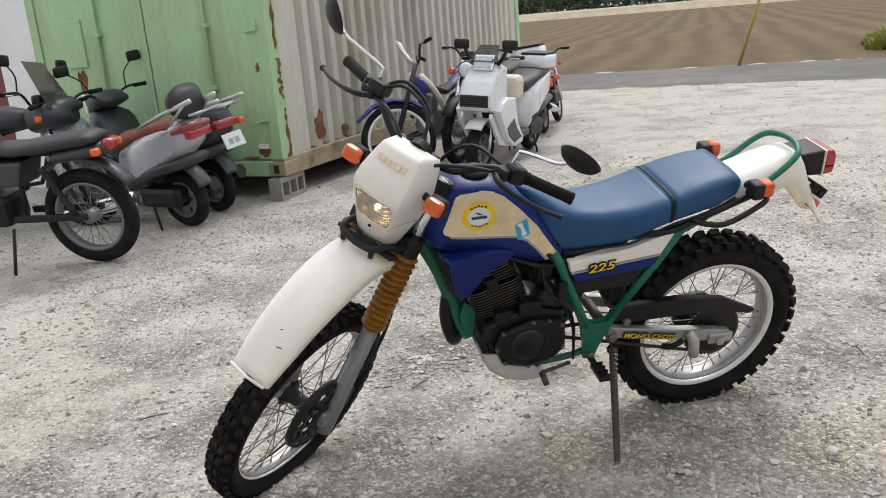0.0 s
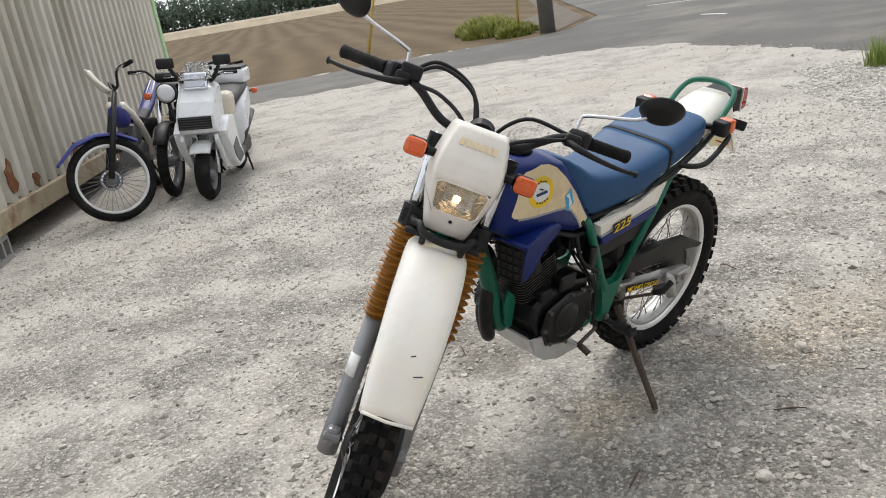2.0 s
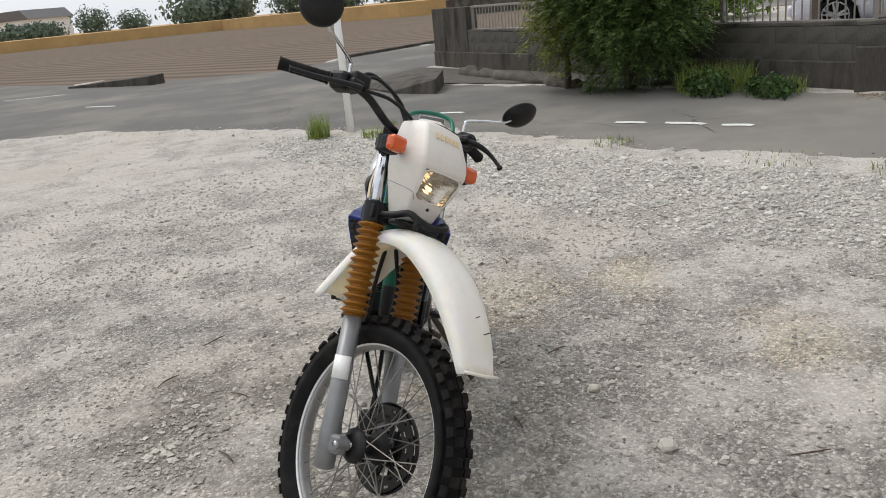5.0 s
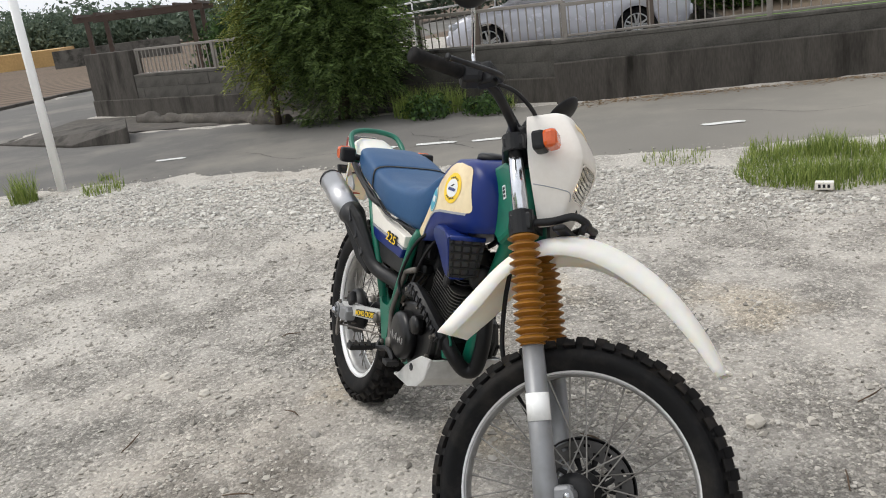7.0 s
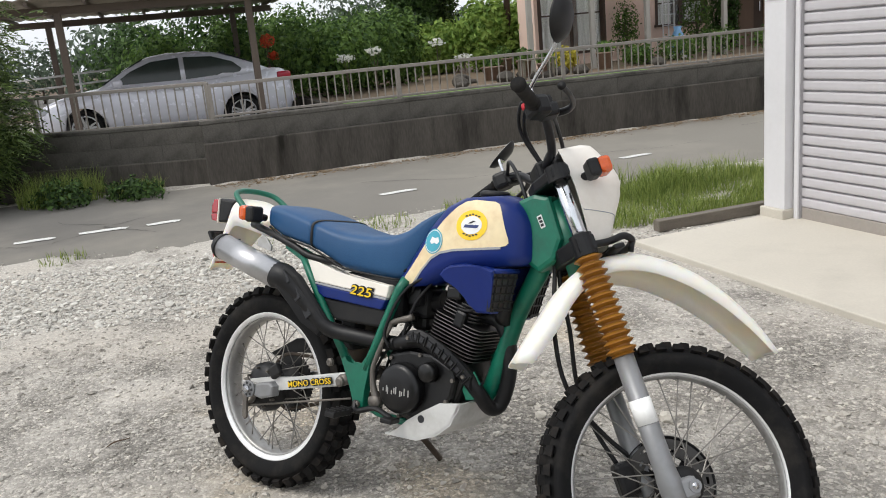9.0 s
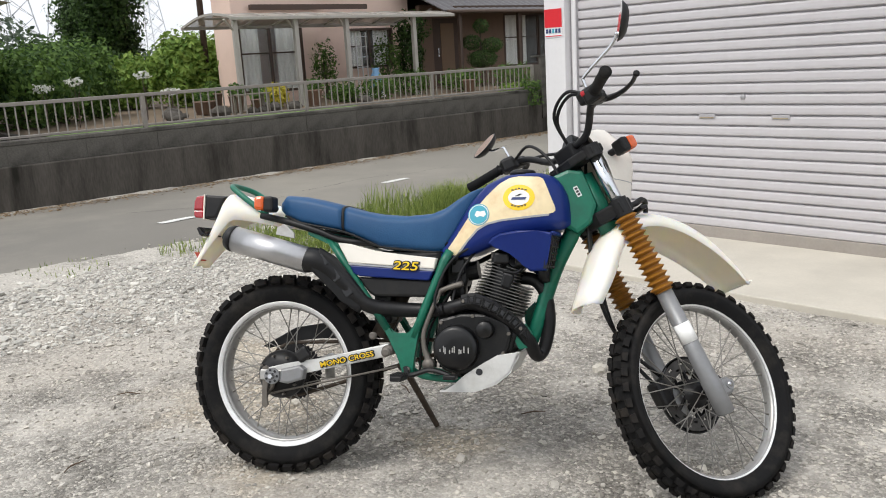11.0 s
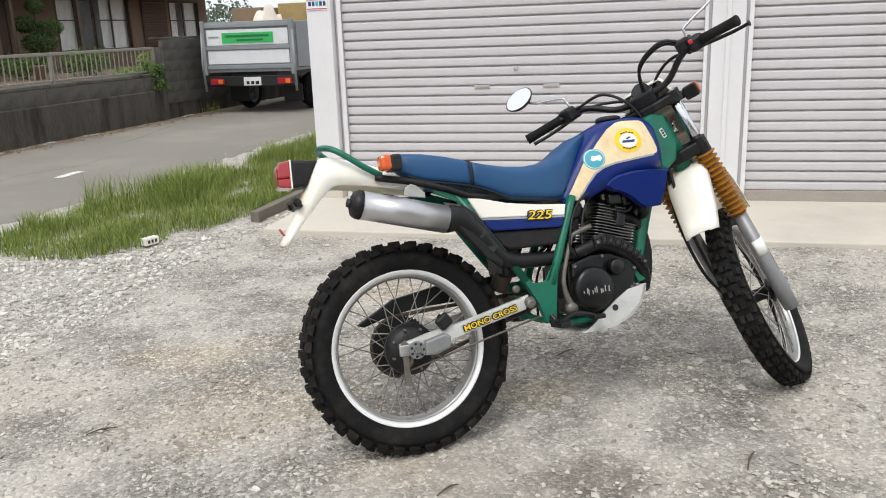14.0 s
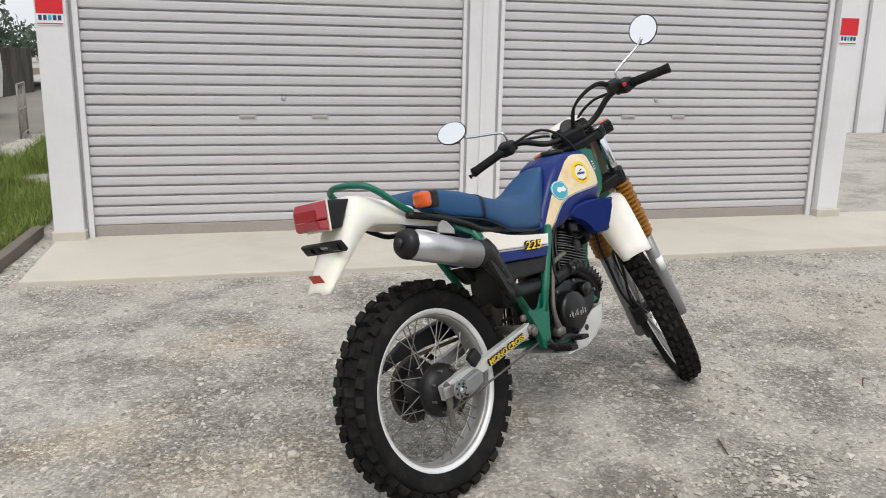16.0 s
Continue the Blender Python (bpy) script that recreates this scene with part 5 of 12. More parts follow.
# lower shrouds
for side in (-1, 1):
    bm = bmesh.new()
    outline = [(0.700, 0.742), (0.72, 0.762), (0.745, 0.775), (0.80, 0.783), (0.86, 0.781), (0.909, 0.775), (0.905, 0.748), (0.897, 0.705), (0.889, 0.662), (0.840, 0.659), (0.818, 0.676), (0.80, 0.694), (0.775, 0.713), (0.755, 0.73), (0.73, 0.738)]
    if side > 0:
        outline[8:11] = [(0.890, 0.668), (0.884, 0.645), (0.870, 0.634), (0.846, 0.634), (0.828, 0.664)]
    plate(bm, outline, side * 0.080, side * 0.130, 0.007)
    for v in bm.verts:
        if abs(v.co.y) > 0.1:
            v.co.y += side * (0.024 * max(-1.0, (v.co.x - 0.80) / 0.109) - 0.20 * max(0.0, 0.772 - v.co.z))
    bpart("shroud", bm, BLUE, "blue plastic air scoop below the tank", smooth=False)

    def face(u, z, off=0.0):
        """A place on the scoop's open front: u from the outer to the inner edge."""
        return (0.9085 + 0.012 * u - 0.18 * (0.772 - z) + off, side * (0.148 - 0.095 * u - 0.19 * (0.772 - z) * (1 - u)), z)

    low = 0.668 if side < 0 else 0.645
    bm = bmesh.new()
    loft(bm, [[face(0, 0.768, 0.001), face(1, 0.768, 0.001), face(1, 0.768, -0.01), face(0, 0.768, -0.01)], [face(0, low, 0.001), face(1, low, 0.001), face(1, low, -0.01), face(0, low, -0.01)]])
    gr = bpart("scoop_grille", bm, BLACK_PRINT, "black slotted front of the air scoop")
    bm = bmesh.new()
    tube(bm, [face(0.02, 0.773), face(0.98, 0.773)], 0.0065, 8)
    part("lip", bm, BLUE, gr, "blue upper lip", smooth=True)
    for k in range(5):
        zz = 0.756 - (0.750 - low) * k / 4
        bm = bmesh.new()
        tube(bm, [face(0.02, zz, 0.003), face(0.98, zz, 0.003)], 0.0032, 6)
        part("slat", bm, BLACK_PLASTIC, gr)
    for k in range(4):
        bm = bmesh.new()
        tube(bm, [face(0.12 + 0.25 * k, 0.766, 0.002), face(0.12 + 0.25 * k, low, 0.002)], 0.003, 6)
        part("upright", bm, BLACK_PLASTIC, gr)

# seat: front saddle and rear pad with a strap
SX = [0.018, 0.03, 0.10, 0.17, 0.243, 0.30, 0.36, 0.44, 0.52, 0.565, 0.60, 0.64, 0.675, 0.70]
SZB = [0.850, 0.835, 0.806, 0.793, 0.779, 0.757, 0.729, 0.720, 0.713, 0.712, 0.775, 0.85, 0.895, 0.915]
SZT = [0.885, 0.908, 0.902, 0.888, 0.868, 0.853, 0.842, 0.836, 0.843, 0.862, 0.888, 0.912, 0.927, 0.926]
SHW = [0.095, 0.11, 0.122, 0.127, 0.128, 0.126, 0.121, 0.108, 0.096, 0.086, 0.076, 0.06, 0.042, 0.02]
def seat_secs(xs, grow=0.0):
    out = []
    for x in xs:
        out.append(ring_section(x, np.interp(x, SX, SHW) + grow, np.interp(x, SX, SZB) - grow, np.interp(x, SX, SZT) + grow, 36, 4.6))
    return out
bm = bmesh.new()
loft(bm, seat_secs(list(np.linspace(0.018, 0.241, 12))))
seat = bpart("seat", bm, SEAT_BLUE, "blue vinyl two-level seat", smooth=True)
bm = bmesh.new()
loft(bm, seat_secs(list(np.linspace(0.245, 0.70, 24))))
part("front_pad", bm, SEAT_BLUE, seat, "blue vinyl saddle", smooth=True)
bm = bmesh.new()
loft(bm, seat_secs([0.2395, 0.2475], 0.0022))
part("strap", bm, BLACK_PLASTIC, seat, "thin black seat strap", smooth=True)
for side in (-1, 1):
    bm = bmesh.new()
    tube(bm, [(x, side * (np.interp(x, SX, SHW) * 0.985), np.interp(x, SX, SZB) + 0.006) for x in np.linspace(0.04, 0.56, 20)], 0.0035, 6)
    part("piping", bm, BLACK_PLASTIC, seat, "dark seat edge trim", smooth=True)

# side covers with number
for side in (-1, 1):
    bm = bmesh.new()
    plate(bm, [(0.218, 0.757), (0.345, 0.724), (0.38, 0.714), (0.548, 0.700), (0.540, 0.666), (0.259, 0.685)], side * 0.09, side * 0.119, 0.004)
    cover = bpart("side_cover", bm, WHITE_PLASTIC, "white and blue side cover")
    bm = bmesh.new()
    plate(bm, [(0.259, 0.684), (0.540, 0.665), (0.538, 0.659), (0.263, 0.678)], side * 0.09, side * 0.1192, 0.001)
    part("grey_band", bm, GREY_PRINT, cover)
    bm = bmesh.new()
    plate(bm, [(0.263, 0.678), (0.538, 0.659), (0.527, 0.636), (0.52, 0.630), (0.30, 0.642), (0.278, 0.651)], side * 0.09, side * 0.119, 0.004)
    part("blue_band", bm, BLUE, cover)
    rot = Matrix.Rotation(radians(90), 4, "X") if side < 0 else Matrix.Rotation(radians(180), 4, "Z") @ Matrix.Rotation(radians(90), 4, "X")
    rz = Matrix.Rotation(radians(3.4), 4, "Y")
    text_mesh("number_outline", "225", 0.037, BLACK_PRINT, cover, T(0.450, side * 0.1225, 0.674) @ rz @ rot @ Matrix.Scale(1.5, 4, (1, 0, 0)), 0.0003, 0.15, 0.0032)
    text_mesh("number", "225", 0.037, YELLOW_PRINT, cover, T(0.450, side * 0.1270, 0.674) @ rz @ rot @ Matrix.Scale(1.5, 4, (1, 0, 0)), 0.0003, 0.15, 0.0003)
    bm = bmesh.new()
    plate(bm, [(0.285, 0.640), (0.545, 0.630), (0.535, 0.60), (0.525, 0.578), (0.345, 0.578), (0.325, 0.59)], side * 0.04, side * 0.108, 0.008)
    bpart("air_box", bm, BLACK_PLASTIC, "black plastic air box")

# rear fender: arched shell with skirts
def arch_shell(stations, steps=5):
    """Rows of (top point x, z; lower edge x, z; half width at top; half width at edge)."""
    secs = []
    for tx, tz, lx, lz, ht, hl in stations:
        row = []
        for side in (-1, 1):
            seq = [(lx, side * hl, lz), (lx + (tx - lx) * 0.55, side * (hl * 0.45 + ht * 0.58), lz + (tz - lz) * 0.55), (lx + (tx - lx) * 0.9, side * ht * 0.92, lz + (tz - lz) * 0.9), (tx, side * ht * 0.72, tz - 0.001), (tx, side * ht * 0.63, tz + 0.0035), (tx, side * ht * 0.3, tz + 0.005)]
            row.append(seq)
        secs.append(row[0] + [(tx, 0, tz + 0.0055)] + row[1][::-1])
    return secs
def fine_rows(st, n=4):
    cols = [smooth_path([(r[i], r[i + 1], 0) for r in st], n) for i in (0, 2, 4)]
    return [(a.x, a.y, b.x, b.y, c.x, c.y) for a, b, c in zip(*cols)]
bm = bmesh.new()
loft(bm, arch_shell(fine_rows([(0.10, 0.845, 0.10, 0.79, 0.07, 0.085), (-0.01, 0.868, 0.0, 0.805, 0.075, 0.088), (-0.09, 0.892, -0.10, 0.823, 0.075, 0.086), (-0.165, 0.913, -0.168, 0.828, 0.07, 0.08),
     (-0.208, 0.905, -0.205, 0.80, 0.062, 0.072), (-0.243, 0.835, -0.238, 0.765, 0.058, 0.066), (-0.29, 0.748, -0.27, 0.73, 0.052, 0.06), (-0.338, 0.672, -0.322, 0.668, 0.042, 0.048)])), cap=False, closed=False)
rf = bpart("rear_fender", bm, FENDER_WHITE, "white plastic rear mudguard", smooth=True, solid=0.004)
bm = bmesh.new()
box(bm, 0, 0, 0, 0.001, 0.05, 0.034)
part("sticker", bm, STICKER_RED, rf, "small faded red sticker", T(-0.3262, -0.004, 0.708) @ Matrix.Rotation(radians(-30), 4, "Y"))
# tail lamp
bm = bmesh.new()
plate(bm, [(-0.205, 0.912), (-0.285, 0.918), (-0.289, 0.836), (-0.245, 0.838)], -0.052, 0.052, 0.008)
lamp = bpart("tail_lamp", bm, BLACK_PLASTIC, "red tail lamp in a black housing")
bm = bmesh.new()
plate(bm, [(-0.287, 0.917), (-0.318, 0.914), (-0.327, 0.895), (-0.328, 0.866), (-0.289, 0.866)], -0.053, 0.053, 0.006)
part("lens", bm, RED_LENS, lamp, "red lens")
bm = bmesh.new()
plate(bm, [(-0.289, 0.865), (-0.328, 0.865), (-0.326, 0.845), (-0.32, 0.840), (-0.290, 0.837)], -0.053, 0.053, 0.005)
part("lower_lens", bm, RED_LENS, lamp, "red reflector")
bm = bmesh.new()
plate(bm, [(-0.284, 0.919), (-0.2885, 0.919), (-0.2905, 0.834), (-0.286, 0.834)], -0.055, 0.055, 0.001)
part("bezel", bm, WHITE_PLASTIC, lamp, "pale lens surround")
# plate bracket without a plate
bm = bmesh.new()
for y0, y1 in ((-0.075, -0.045), (0.045, 0.075)):
    tube(bm, [(0, y0, 0.0), (0, y1, 0.0)], 0.013, 10)
box(bm, 0, 0, 0.012, 0.012, 0.15, 0.010, 0.003)
box(bm, 0, 0, -0.012, 0.012, 0.15, 0.010, 0.003)
for yy in (-0.08, -0.03, 0.03, 0.08):
    box(bm, 0, yy, 0, 0.012, 0.018, 0.034, 0.004)
bpart("plate_bracket", bm, BLACK, "empty black number plate bracket", T(-0.282, 0, 0.79) @ Matrix.Rotation(radians(-35), 4, "Y"))
# rear signals, carrier loop, side grab bar
for side in (-1, 1):
    bm = bmesh.new()
    tube(bm, [(-0.005, side * 0.09, 0.862), (-0.008, side * 0.125, 0.868)], 0.011, 10)
    box(bm, 0.003, side * 0.145, 0.872, 0.034, 0.05, 0.05, 0.008)
    sg = bpart("rear_signal", bm, BLACK_PLASTIC, "rear turn signal on a black stalk")
    bm = bmesh.new()
    box(bm, -0.028, side * 0.147, 0.875, 0.036, 0.050, 0.046, 0.011)
    part("lens", bm, AMBER, sg, "orange lens")
bm = bmesh.new()
lp = [(-0.03, -0.098, 0.845), (-0.075, -0.098, 0.872), (-0.13, -0.095, 0.912), (-0.165, -0.08, 0.936), (-0.185, -0.04, 0.946), (-0.19, 0, 0.948), (-0.185, 0.04, 0.946), (-0.165, 0.08, 0.936), (-0.13, 0.095, 0.912), (-0.075, 0.098, 0.872), (-0.03, 0.098, 0.845)]
tube(bm, lp, 0.0095, 10, curve=4)
bpart("carrier_loop", bm, GREEN, "green tubular grab loop", smooth=True)
bm = bmesh.new()
tube(bm, [(0.18, 0.118, 0.79), (0.15, 0.15, 0.785), (0.09, 0.165, 0.785), (0.0, 0.165, 0.825), (-0.032, 0.155, 0.845), (-0.03, 0.11, 0.86)], 0.0085, 10, curve=5)
bpart("grab_bar", bm, BLACK, "black grab bar", smooth=True)

# muffler and exhaust pipe
ax = Vector((0.137, -0.155, 0.692)) - Vector((-0.122, -0.155, 0.762))
bm = bmesh.new()
tube(bm, [(-0.122, -0.155, 0.762), (0.137, -0.155, 0.692)], 0.0415, 28)
muf = bpart("muffler", bm, BRUSHED, "polished silver muffler", smooth=True)
d = ax.normalized()
e0 = Vector((-0.122, -0.155, 0.762))
bm = bmesh.new()
tube(bm, [e0 + d * 0.008, e0 - d * 0.004, e0 - d * 0.018, e0 - d * 0.024], [0.0425, 0.0425, 0.036, 0.022], 28)
part("end_cap", bm, BLACK, muf, "black end cap", smooth=True)
bm = bmesh.new()
tube(bm, [e0 - d * 0.02, e0 - d * 0.034], 0.013, 16)
part("outlet", bm, BLACK_PRINT, muf, "sooty outlet", smooth=True)
bm = bmesh.new()
plate(bm, [(0.02, 0.775), (0.025, 0.798), (0.045, 0.808), (0.06, 0.802), (0.085, 0.778), (0.085, 0.762)], -0.142, -0.134, 0.002)
part("mount_tab", bm, ALU, muf, "mounting tab")
bm = bmesh.new()
tube(bm, [(0.133, -0.155, 0.693), (0.17, -0.155, 0.690), (0.21, -0.148, 0.660), (0.26, -0.135, 0.612), (0.30, -0.122, 0.568), (0.345, -0.105, 0.545), (0.42, -0.085, 0.538), (0.50, -0.08, 0.536), (0.57, -0.092, 0.540)], [0.041, 0.039, 0.03, 0.026, 0.024, 0.024, 0.024, 0.022, 0.02], 18, curve=4)
ex = bpart("exhaust_pipe", bm, BLACK, "black exhaust pipe with heat guard", smooth=True)
bm = bmesh.new()
plate(bm, [(0.15, 0.665), (0.185, 0.732), (0.232, 0.702), (0.33, 0.572), (0.302, 0.525), (0.25, 0.565)], -0.186, -0.16, 0.012)
for v in bm.verts:
    v.co.y += max(0.0, v.co.x - 0.17) * 0.34
part("sleeve_guard", bm, BLACK_PLASTIC, ex, "black moulded pipe guard")
for k, (gx, gz) in enumerate(((0.195, 0.690), (0.232, 0.645), (0.268, 0.598))):
    bm = bmesh.new()
    box(bm, gx, -0.1885 + max(0.0, gx - 0.17) * 0.34, gz, 0.038, 0.004, 0.026, 0.0015, m=Matrix.Rotation(radians(52), 4, "Y"))
    part("guard_recess", bm, BLACK_PRINT, ex, "recess in the pipe guard")
bm = bmesh.new()
tube(bm, [(0.57, -0.092, 0.540), (0.61, -0.098, 0.552), (0.66, -0.1, 0.560), (0.73, -0.096, 0.535), (0.79, -0.085, 0.497), (0.83, -0.062, 0.445), (0.846, -0.028, 0.403), (0.862, -0.004, 0.408), (0.878, 0.0, 0.455), (0.884, 0.0, 0.52), (0.872, 0.0, 0.59), (0.84, 0.0, 0.632), (0.79, 0.0, 0.64)], 0.0205, 14, curve=5)
part("header_pipe", bm, BLACK, ex, "black header pipe", smooth=True)
gp = smooth_path([(0.628, -0.116, 0.566), (0.672, -0.118, 0.572), (0.735, -0.114, 0.546), (0.785, -0.104, 0.512), (0.826, -0.088, 0.470)], 5)
bm = bmesh.new()
loft(bm, [[(p.x, p.y - 0.006, p.z - 0.019), (p.x, p.y - 0.012, p.z - 0.012), (p.x, p.y - 0.012, p.z + 0.011), (p.x, p.y - 0.004, p.z + 0.02), (p.x, p.y + 0.006, p.z + 0.02), (p.x, p.y + 0.004, p.z - 0.019)] for p in gp])
hg = part("heat_guard", bm, BLACK_PLASTIC, ex, "black slotted heat guard")
for i in range(2, len(gp) - 1, 2):
    q, dd = gp[i], gp[i + 1] - gp[i - 1]
    turn_ = Matrix.Rotation(-math.atan2(dd.z, dd.x), 4, "Y")
    bm = bmesh.new()
    box(bm, 0, 0, 0, dd.length * 0.55, 0.003, 0.014, 0.001)
    part("slot", bm, BLACK_PRINT, hg, "", T(q.x, q.y - 0.0135, q.z) @ turn_)
    bm = bmesh.new()
    box(bm, 0, 0, 0, 0.004, 0.006, 0.030, 0.0012)
    part("guard_rib", bm, BLACK_PLASTIC, hg, "", T(q.x + dd.x * 0.5, q.y - 0.012, q.z + dd.z * 0.5) @ turn_)
for q in (gp[1], gp[-3]):
    bm = bmesh.new()
    lathe(bm, [(0, -0.019), (0.005, -0.019), (0.006, -0.012), (0, -0.012)], 10, T(q.x, q.y, q.z))
    part("guard_bolt", bm, DULL_BOLT, hg, "steel bolt")

# engine
bm = bmesh.new()
plate(bm, [(0.545, 0.525), (0.535, 0.40), (0.56, 0.35), (0.62, 0.325), (0.715, 0.34), (0.775, 0.41), (0.795, 0.46), (0.785, 0.51), (0.72, 0.54), (0.62, 0.545)], -0.085, 0.10, 0.015)
eng = bpart("engine", bm, ENGINE, "black single-cylinder engine")
bm = bmesh.new()
lathe(bm, [(0, -0.136), (0.02, -0.137), (0.055, -0.135), (0.066, -0.130), (0.0695, -0.122), (0.072, -0.09), (0, -0.09)], 40, T(0.610, 0, 0.424))
cov = part("clutch_cover", bm, ENGINE, eng, "round black clutch cover with worn lettering", smooth=True)
for k in range(10):
    bm = bmesh.new()
    box(bm, 0.566 + 0.0095 * k + 0.003 * math.sin(k * 2.3), -0.1365, 0.417 + 0.004 * math.sin(k * 1.7), 0.003 + 0.003 * abs(math.sin(k * 3.1)), 0.002, 0.008 + 0.012 * abs(math.sin(k * 2.2)))
    part("worn_print_bar", bm, ALU, cov)
bm = bmesh.new()
plate(bm, [(0.55, 0.51), (0.545, 0.40), (0.575, 0.355), (0.64, 0.338), (0.72, 0.36), (0.77, 0.42), (0.782, 0.47), (0.765, 0.505), (0.70, 0.53), (0.62, 0.53)], -0.100, -0.07, 0.010)
part("right_case", bm, ENGINE, eng, "black crankcase cover")
bm = bmesh.new()
lathe(bm, [(0, -0.130), (0.022, -0.130), (0.026, -0.126), (0.028, -0.105), (0, -0.105)], 20, T(0.700, 0, 0.482))
part("oil_cap", bm, ENGINE, eng, "round oil filter cap", smooth=True)
for bx, bz in ((0.56, 0.50), (0.555, 0.39), (0.60, 0.342), (0.70, 0.352), (0.755, 0.41), (0.772, 0.47), (0.66, 0.522)):
    bm = bmesh.new()
    lathe(bm, [(0, -0.106), (0.006, -0.106), (0.006, -0.095), (0, -0.095)], 6, T(bx, 0, bz))
    part("case_bolt", bm, DULL_BOLT, eng)
bm = bmesh.new()
plate(bm, [(0.545, 0.50), (0.54, 0.40), (0.58, 0.36), (0.66, 0.345), (0.74, 0.37), (0.765, 0.43), (0.745, 0.49), (0.65, 0.515)], 0.098, 0.122, 0.012)
part("left_case", bm, ENGINE, eng, "black magneto cover")
bm = bmesh.new()
lathe(bm, [(0, 0.134), (0.03, 0.134), (0.044, 0.130), (0.054, 0.125), (0.057, 0.115), (0, 0.115)], 32, T(0.665, 0, 0.435))
part("magneto_cover", bm, ENGINE, eng, "round generator cover", smooth=True)
CYL = T(0.70, 0, 0.525) @ Matrix.Rotation(radians(16), 4, "Y")
bm = bmesh.new()
lathe(bm, [(0, 0), (0.052, 0), (0.052, 0.17), (0, 0.17)], 24, CYL @ T(0.012, 0, 0) @ Matrix.Rotation(radians(90), 4, "X"))
cyl = part("cylinder", bm, ENGINE, eng, "finned cylinder leaning forwards")


def fin_mesh(lx, ly):
    """One cooling fin: dark faces and a bare machined rim."""
    bm = bmesh.new()
    box(bm, 0, 0, 0, lx, ly, 0.0028, 0.0)
    es = [e for e in bm.edges if abs(e.verts[0].co.z - e.verts[1].co.z) > 0.002]
    bmesh.ops.bevel(bm, geom=es, offset=0.028, segments=4, affect="EDGES", profile=0.5)
    bm.normal_update()
    for f in bm.faces:
        f.material_index = 1 if abs(f.normal.z) < 0.5 else 0
    me = bpy.data.meshes.new("fin")
    bm.to_mesh(me)
    bm.free()
    me.materials.append(FIN)
    me.materials.append(FIN_EDGE)
    return me


FIN_EDGE = mat("bare_fin_edge", srgb("6c6a68"), 0.4, 0.7, vary=0.2, scale=40, bump=0.05, dirt=srgb("4a4845"), dirt_amount=0.6, dirt_scale=22)
wide_fin, head_fin = fin_mesh(0.166, 0.146), fin_mesh(0.12, 0.118)
for k in range(15):
    o = new("fin", wide_fin if k < 10 else head_fin)
    o.parent = cyl
    o.matrix_basis = CYL @ T(0.020 if k < 10 else 0.005, 0, 0.022 + 0.0098 * k)
bm = bmesh.new()
box(bm, 0.01, 0, 0.172, 0.108, 0.092, 0.046, 0.018)
box(bm, 0.012, 0, 0.196, 0.08, 0.075, 0.026, 0.012)
for sgn in (-1, 1):
    tube(bm, [(0.03, sgn * 0.04, 0.182), (0.034, sgn * 0.058, 0.186)], 0.021, 14)
    tube(bm, [(-0.022, sgn * 0.04, 0.172), (-0.022, sgn * 0.056, 0.174)], 0.016, 14)
    box(bm, 0.03, sgn * 0.066, 0.118, 0.036, 0.02, 0.05, 0.008)
part("head_cover", bm, ENGINE, eng, "black rocker cover", CYL)
bm = bmesh.new()
box(bm, 0.592, 0, 0.655, 0.075, 0.085, 0.09, 0.015)
tube(bm, [(0.545, 0, 0.645), (0.66, 0, 0.665)], 0.03, 14)
tube(bm, [(0.59, -0.045, 0.68), (0.59, -0.07, 0.68)], 0.018, 12)
box(bm, 0.592, 0, 0.60, 0.055, 0.06, 0.05, 0.014)
part("carburettor", bm, BLACK, eng, "dark carburettor")
bm = bmesh.new()
tube(bm, [(0.595, -0.075, 0.68), (0.63, -0.09, 0.73), (0.72, -0.06, 0.76)], 0.004, 8, curve=4)
tube(bm, [(0.84, -0.05, 0.72), (0.80, -0.07, 0.66), (0.75, -0.072, 0.66)], 0.0045, 8, curve=4)
part("cable", bm, BLACK_PLASTIC, eng, smooth=True)
# hoses, leads and small fittings round the engine
def lead(name, pts, r, material=BLACK_PLASTIC, label="", curve=5):
    bm = bmesh.new()
    tube(bm, pts, r, 8, curve=curve)
    return part(name, bm, material, eng, label, smooth=True)


lead("intake_boot", [(0.555, 0, 0.652), (0.51, 0, 0.648), (0.45, 0.0, 0.635)], 0.033, BLACK_PLASTIC, "black rubber intake boot")
for k, (y, x1) in enumerate(((-0.05, 0.50), (-0.035, 0.512), (0.045, 0.505), (0.06, 0.518))):
    lead("drain_hose", [(0.585, y, 0.61), (0.56, y * 1.4, 0.56), (x1, y * 1.7, 0.47), (x1 - 0.01, y * 1.8, 0.34)], 0.004, BLACK_PLASTIC, "thin drain hose")
lead("spark_lead", [(0.76, -0.05, 0.70), (0.79, -0.085, 0.715), (0.82, -0.08, 0.755), (0.80, -0.04, 0.79)], 0.005, BLACK_PLASTIC, "spark plug lead")
lead("spark_cap", [(0.745, -0.055, 0.675), (0.762, -0.075, 0.71)], 0.010, BLACK, "spark plug cap", 0)
lead("oil_line", [(0.60, -0.11, 0.53), (0.598, -0.10, 0.58), (0.62, -0.085, 0.66), (0.66, -0.07, 0.72)], 0.0045, BLACK, "black oil line")
lead("clutch_cable", [(0.56, -0.118, 0.53), (0.545, -0.12, 0.58), (0.60, -0.10, 0.70), (0.75, -0.08, 0.775), (0.93, -0.07, 0.83)], 0.0045, BLACK_PLASTIC, "clutch cable")
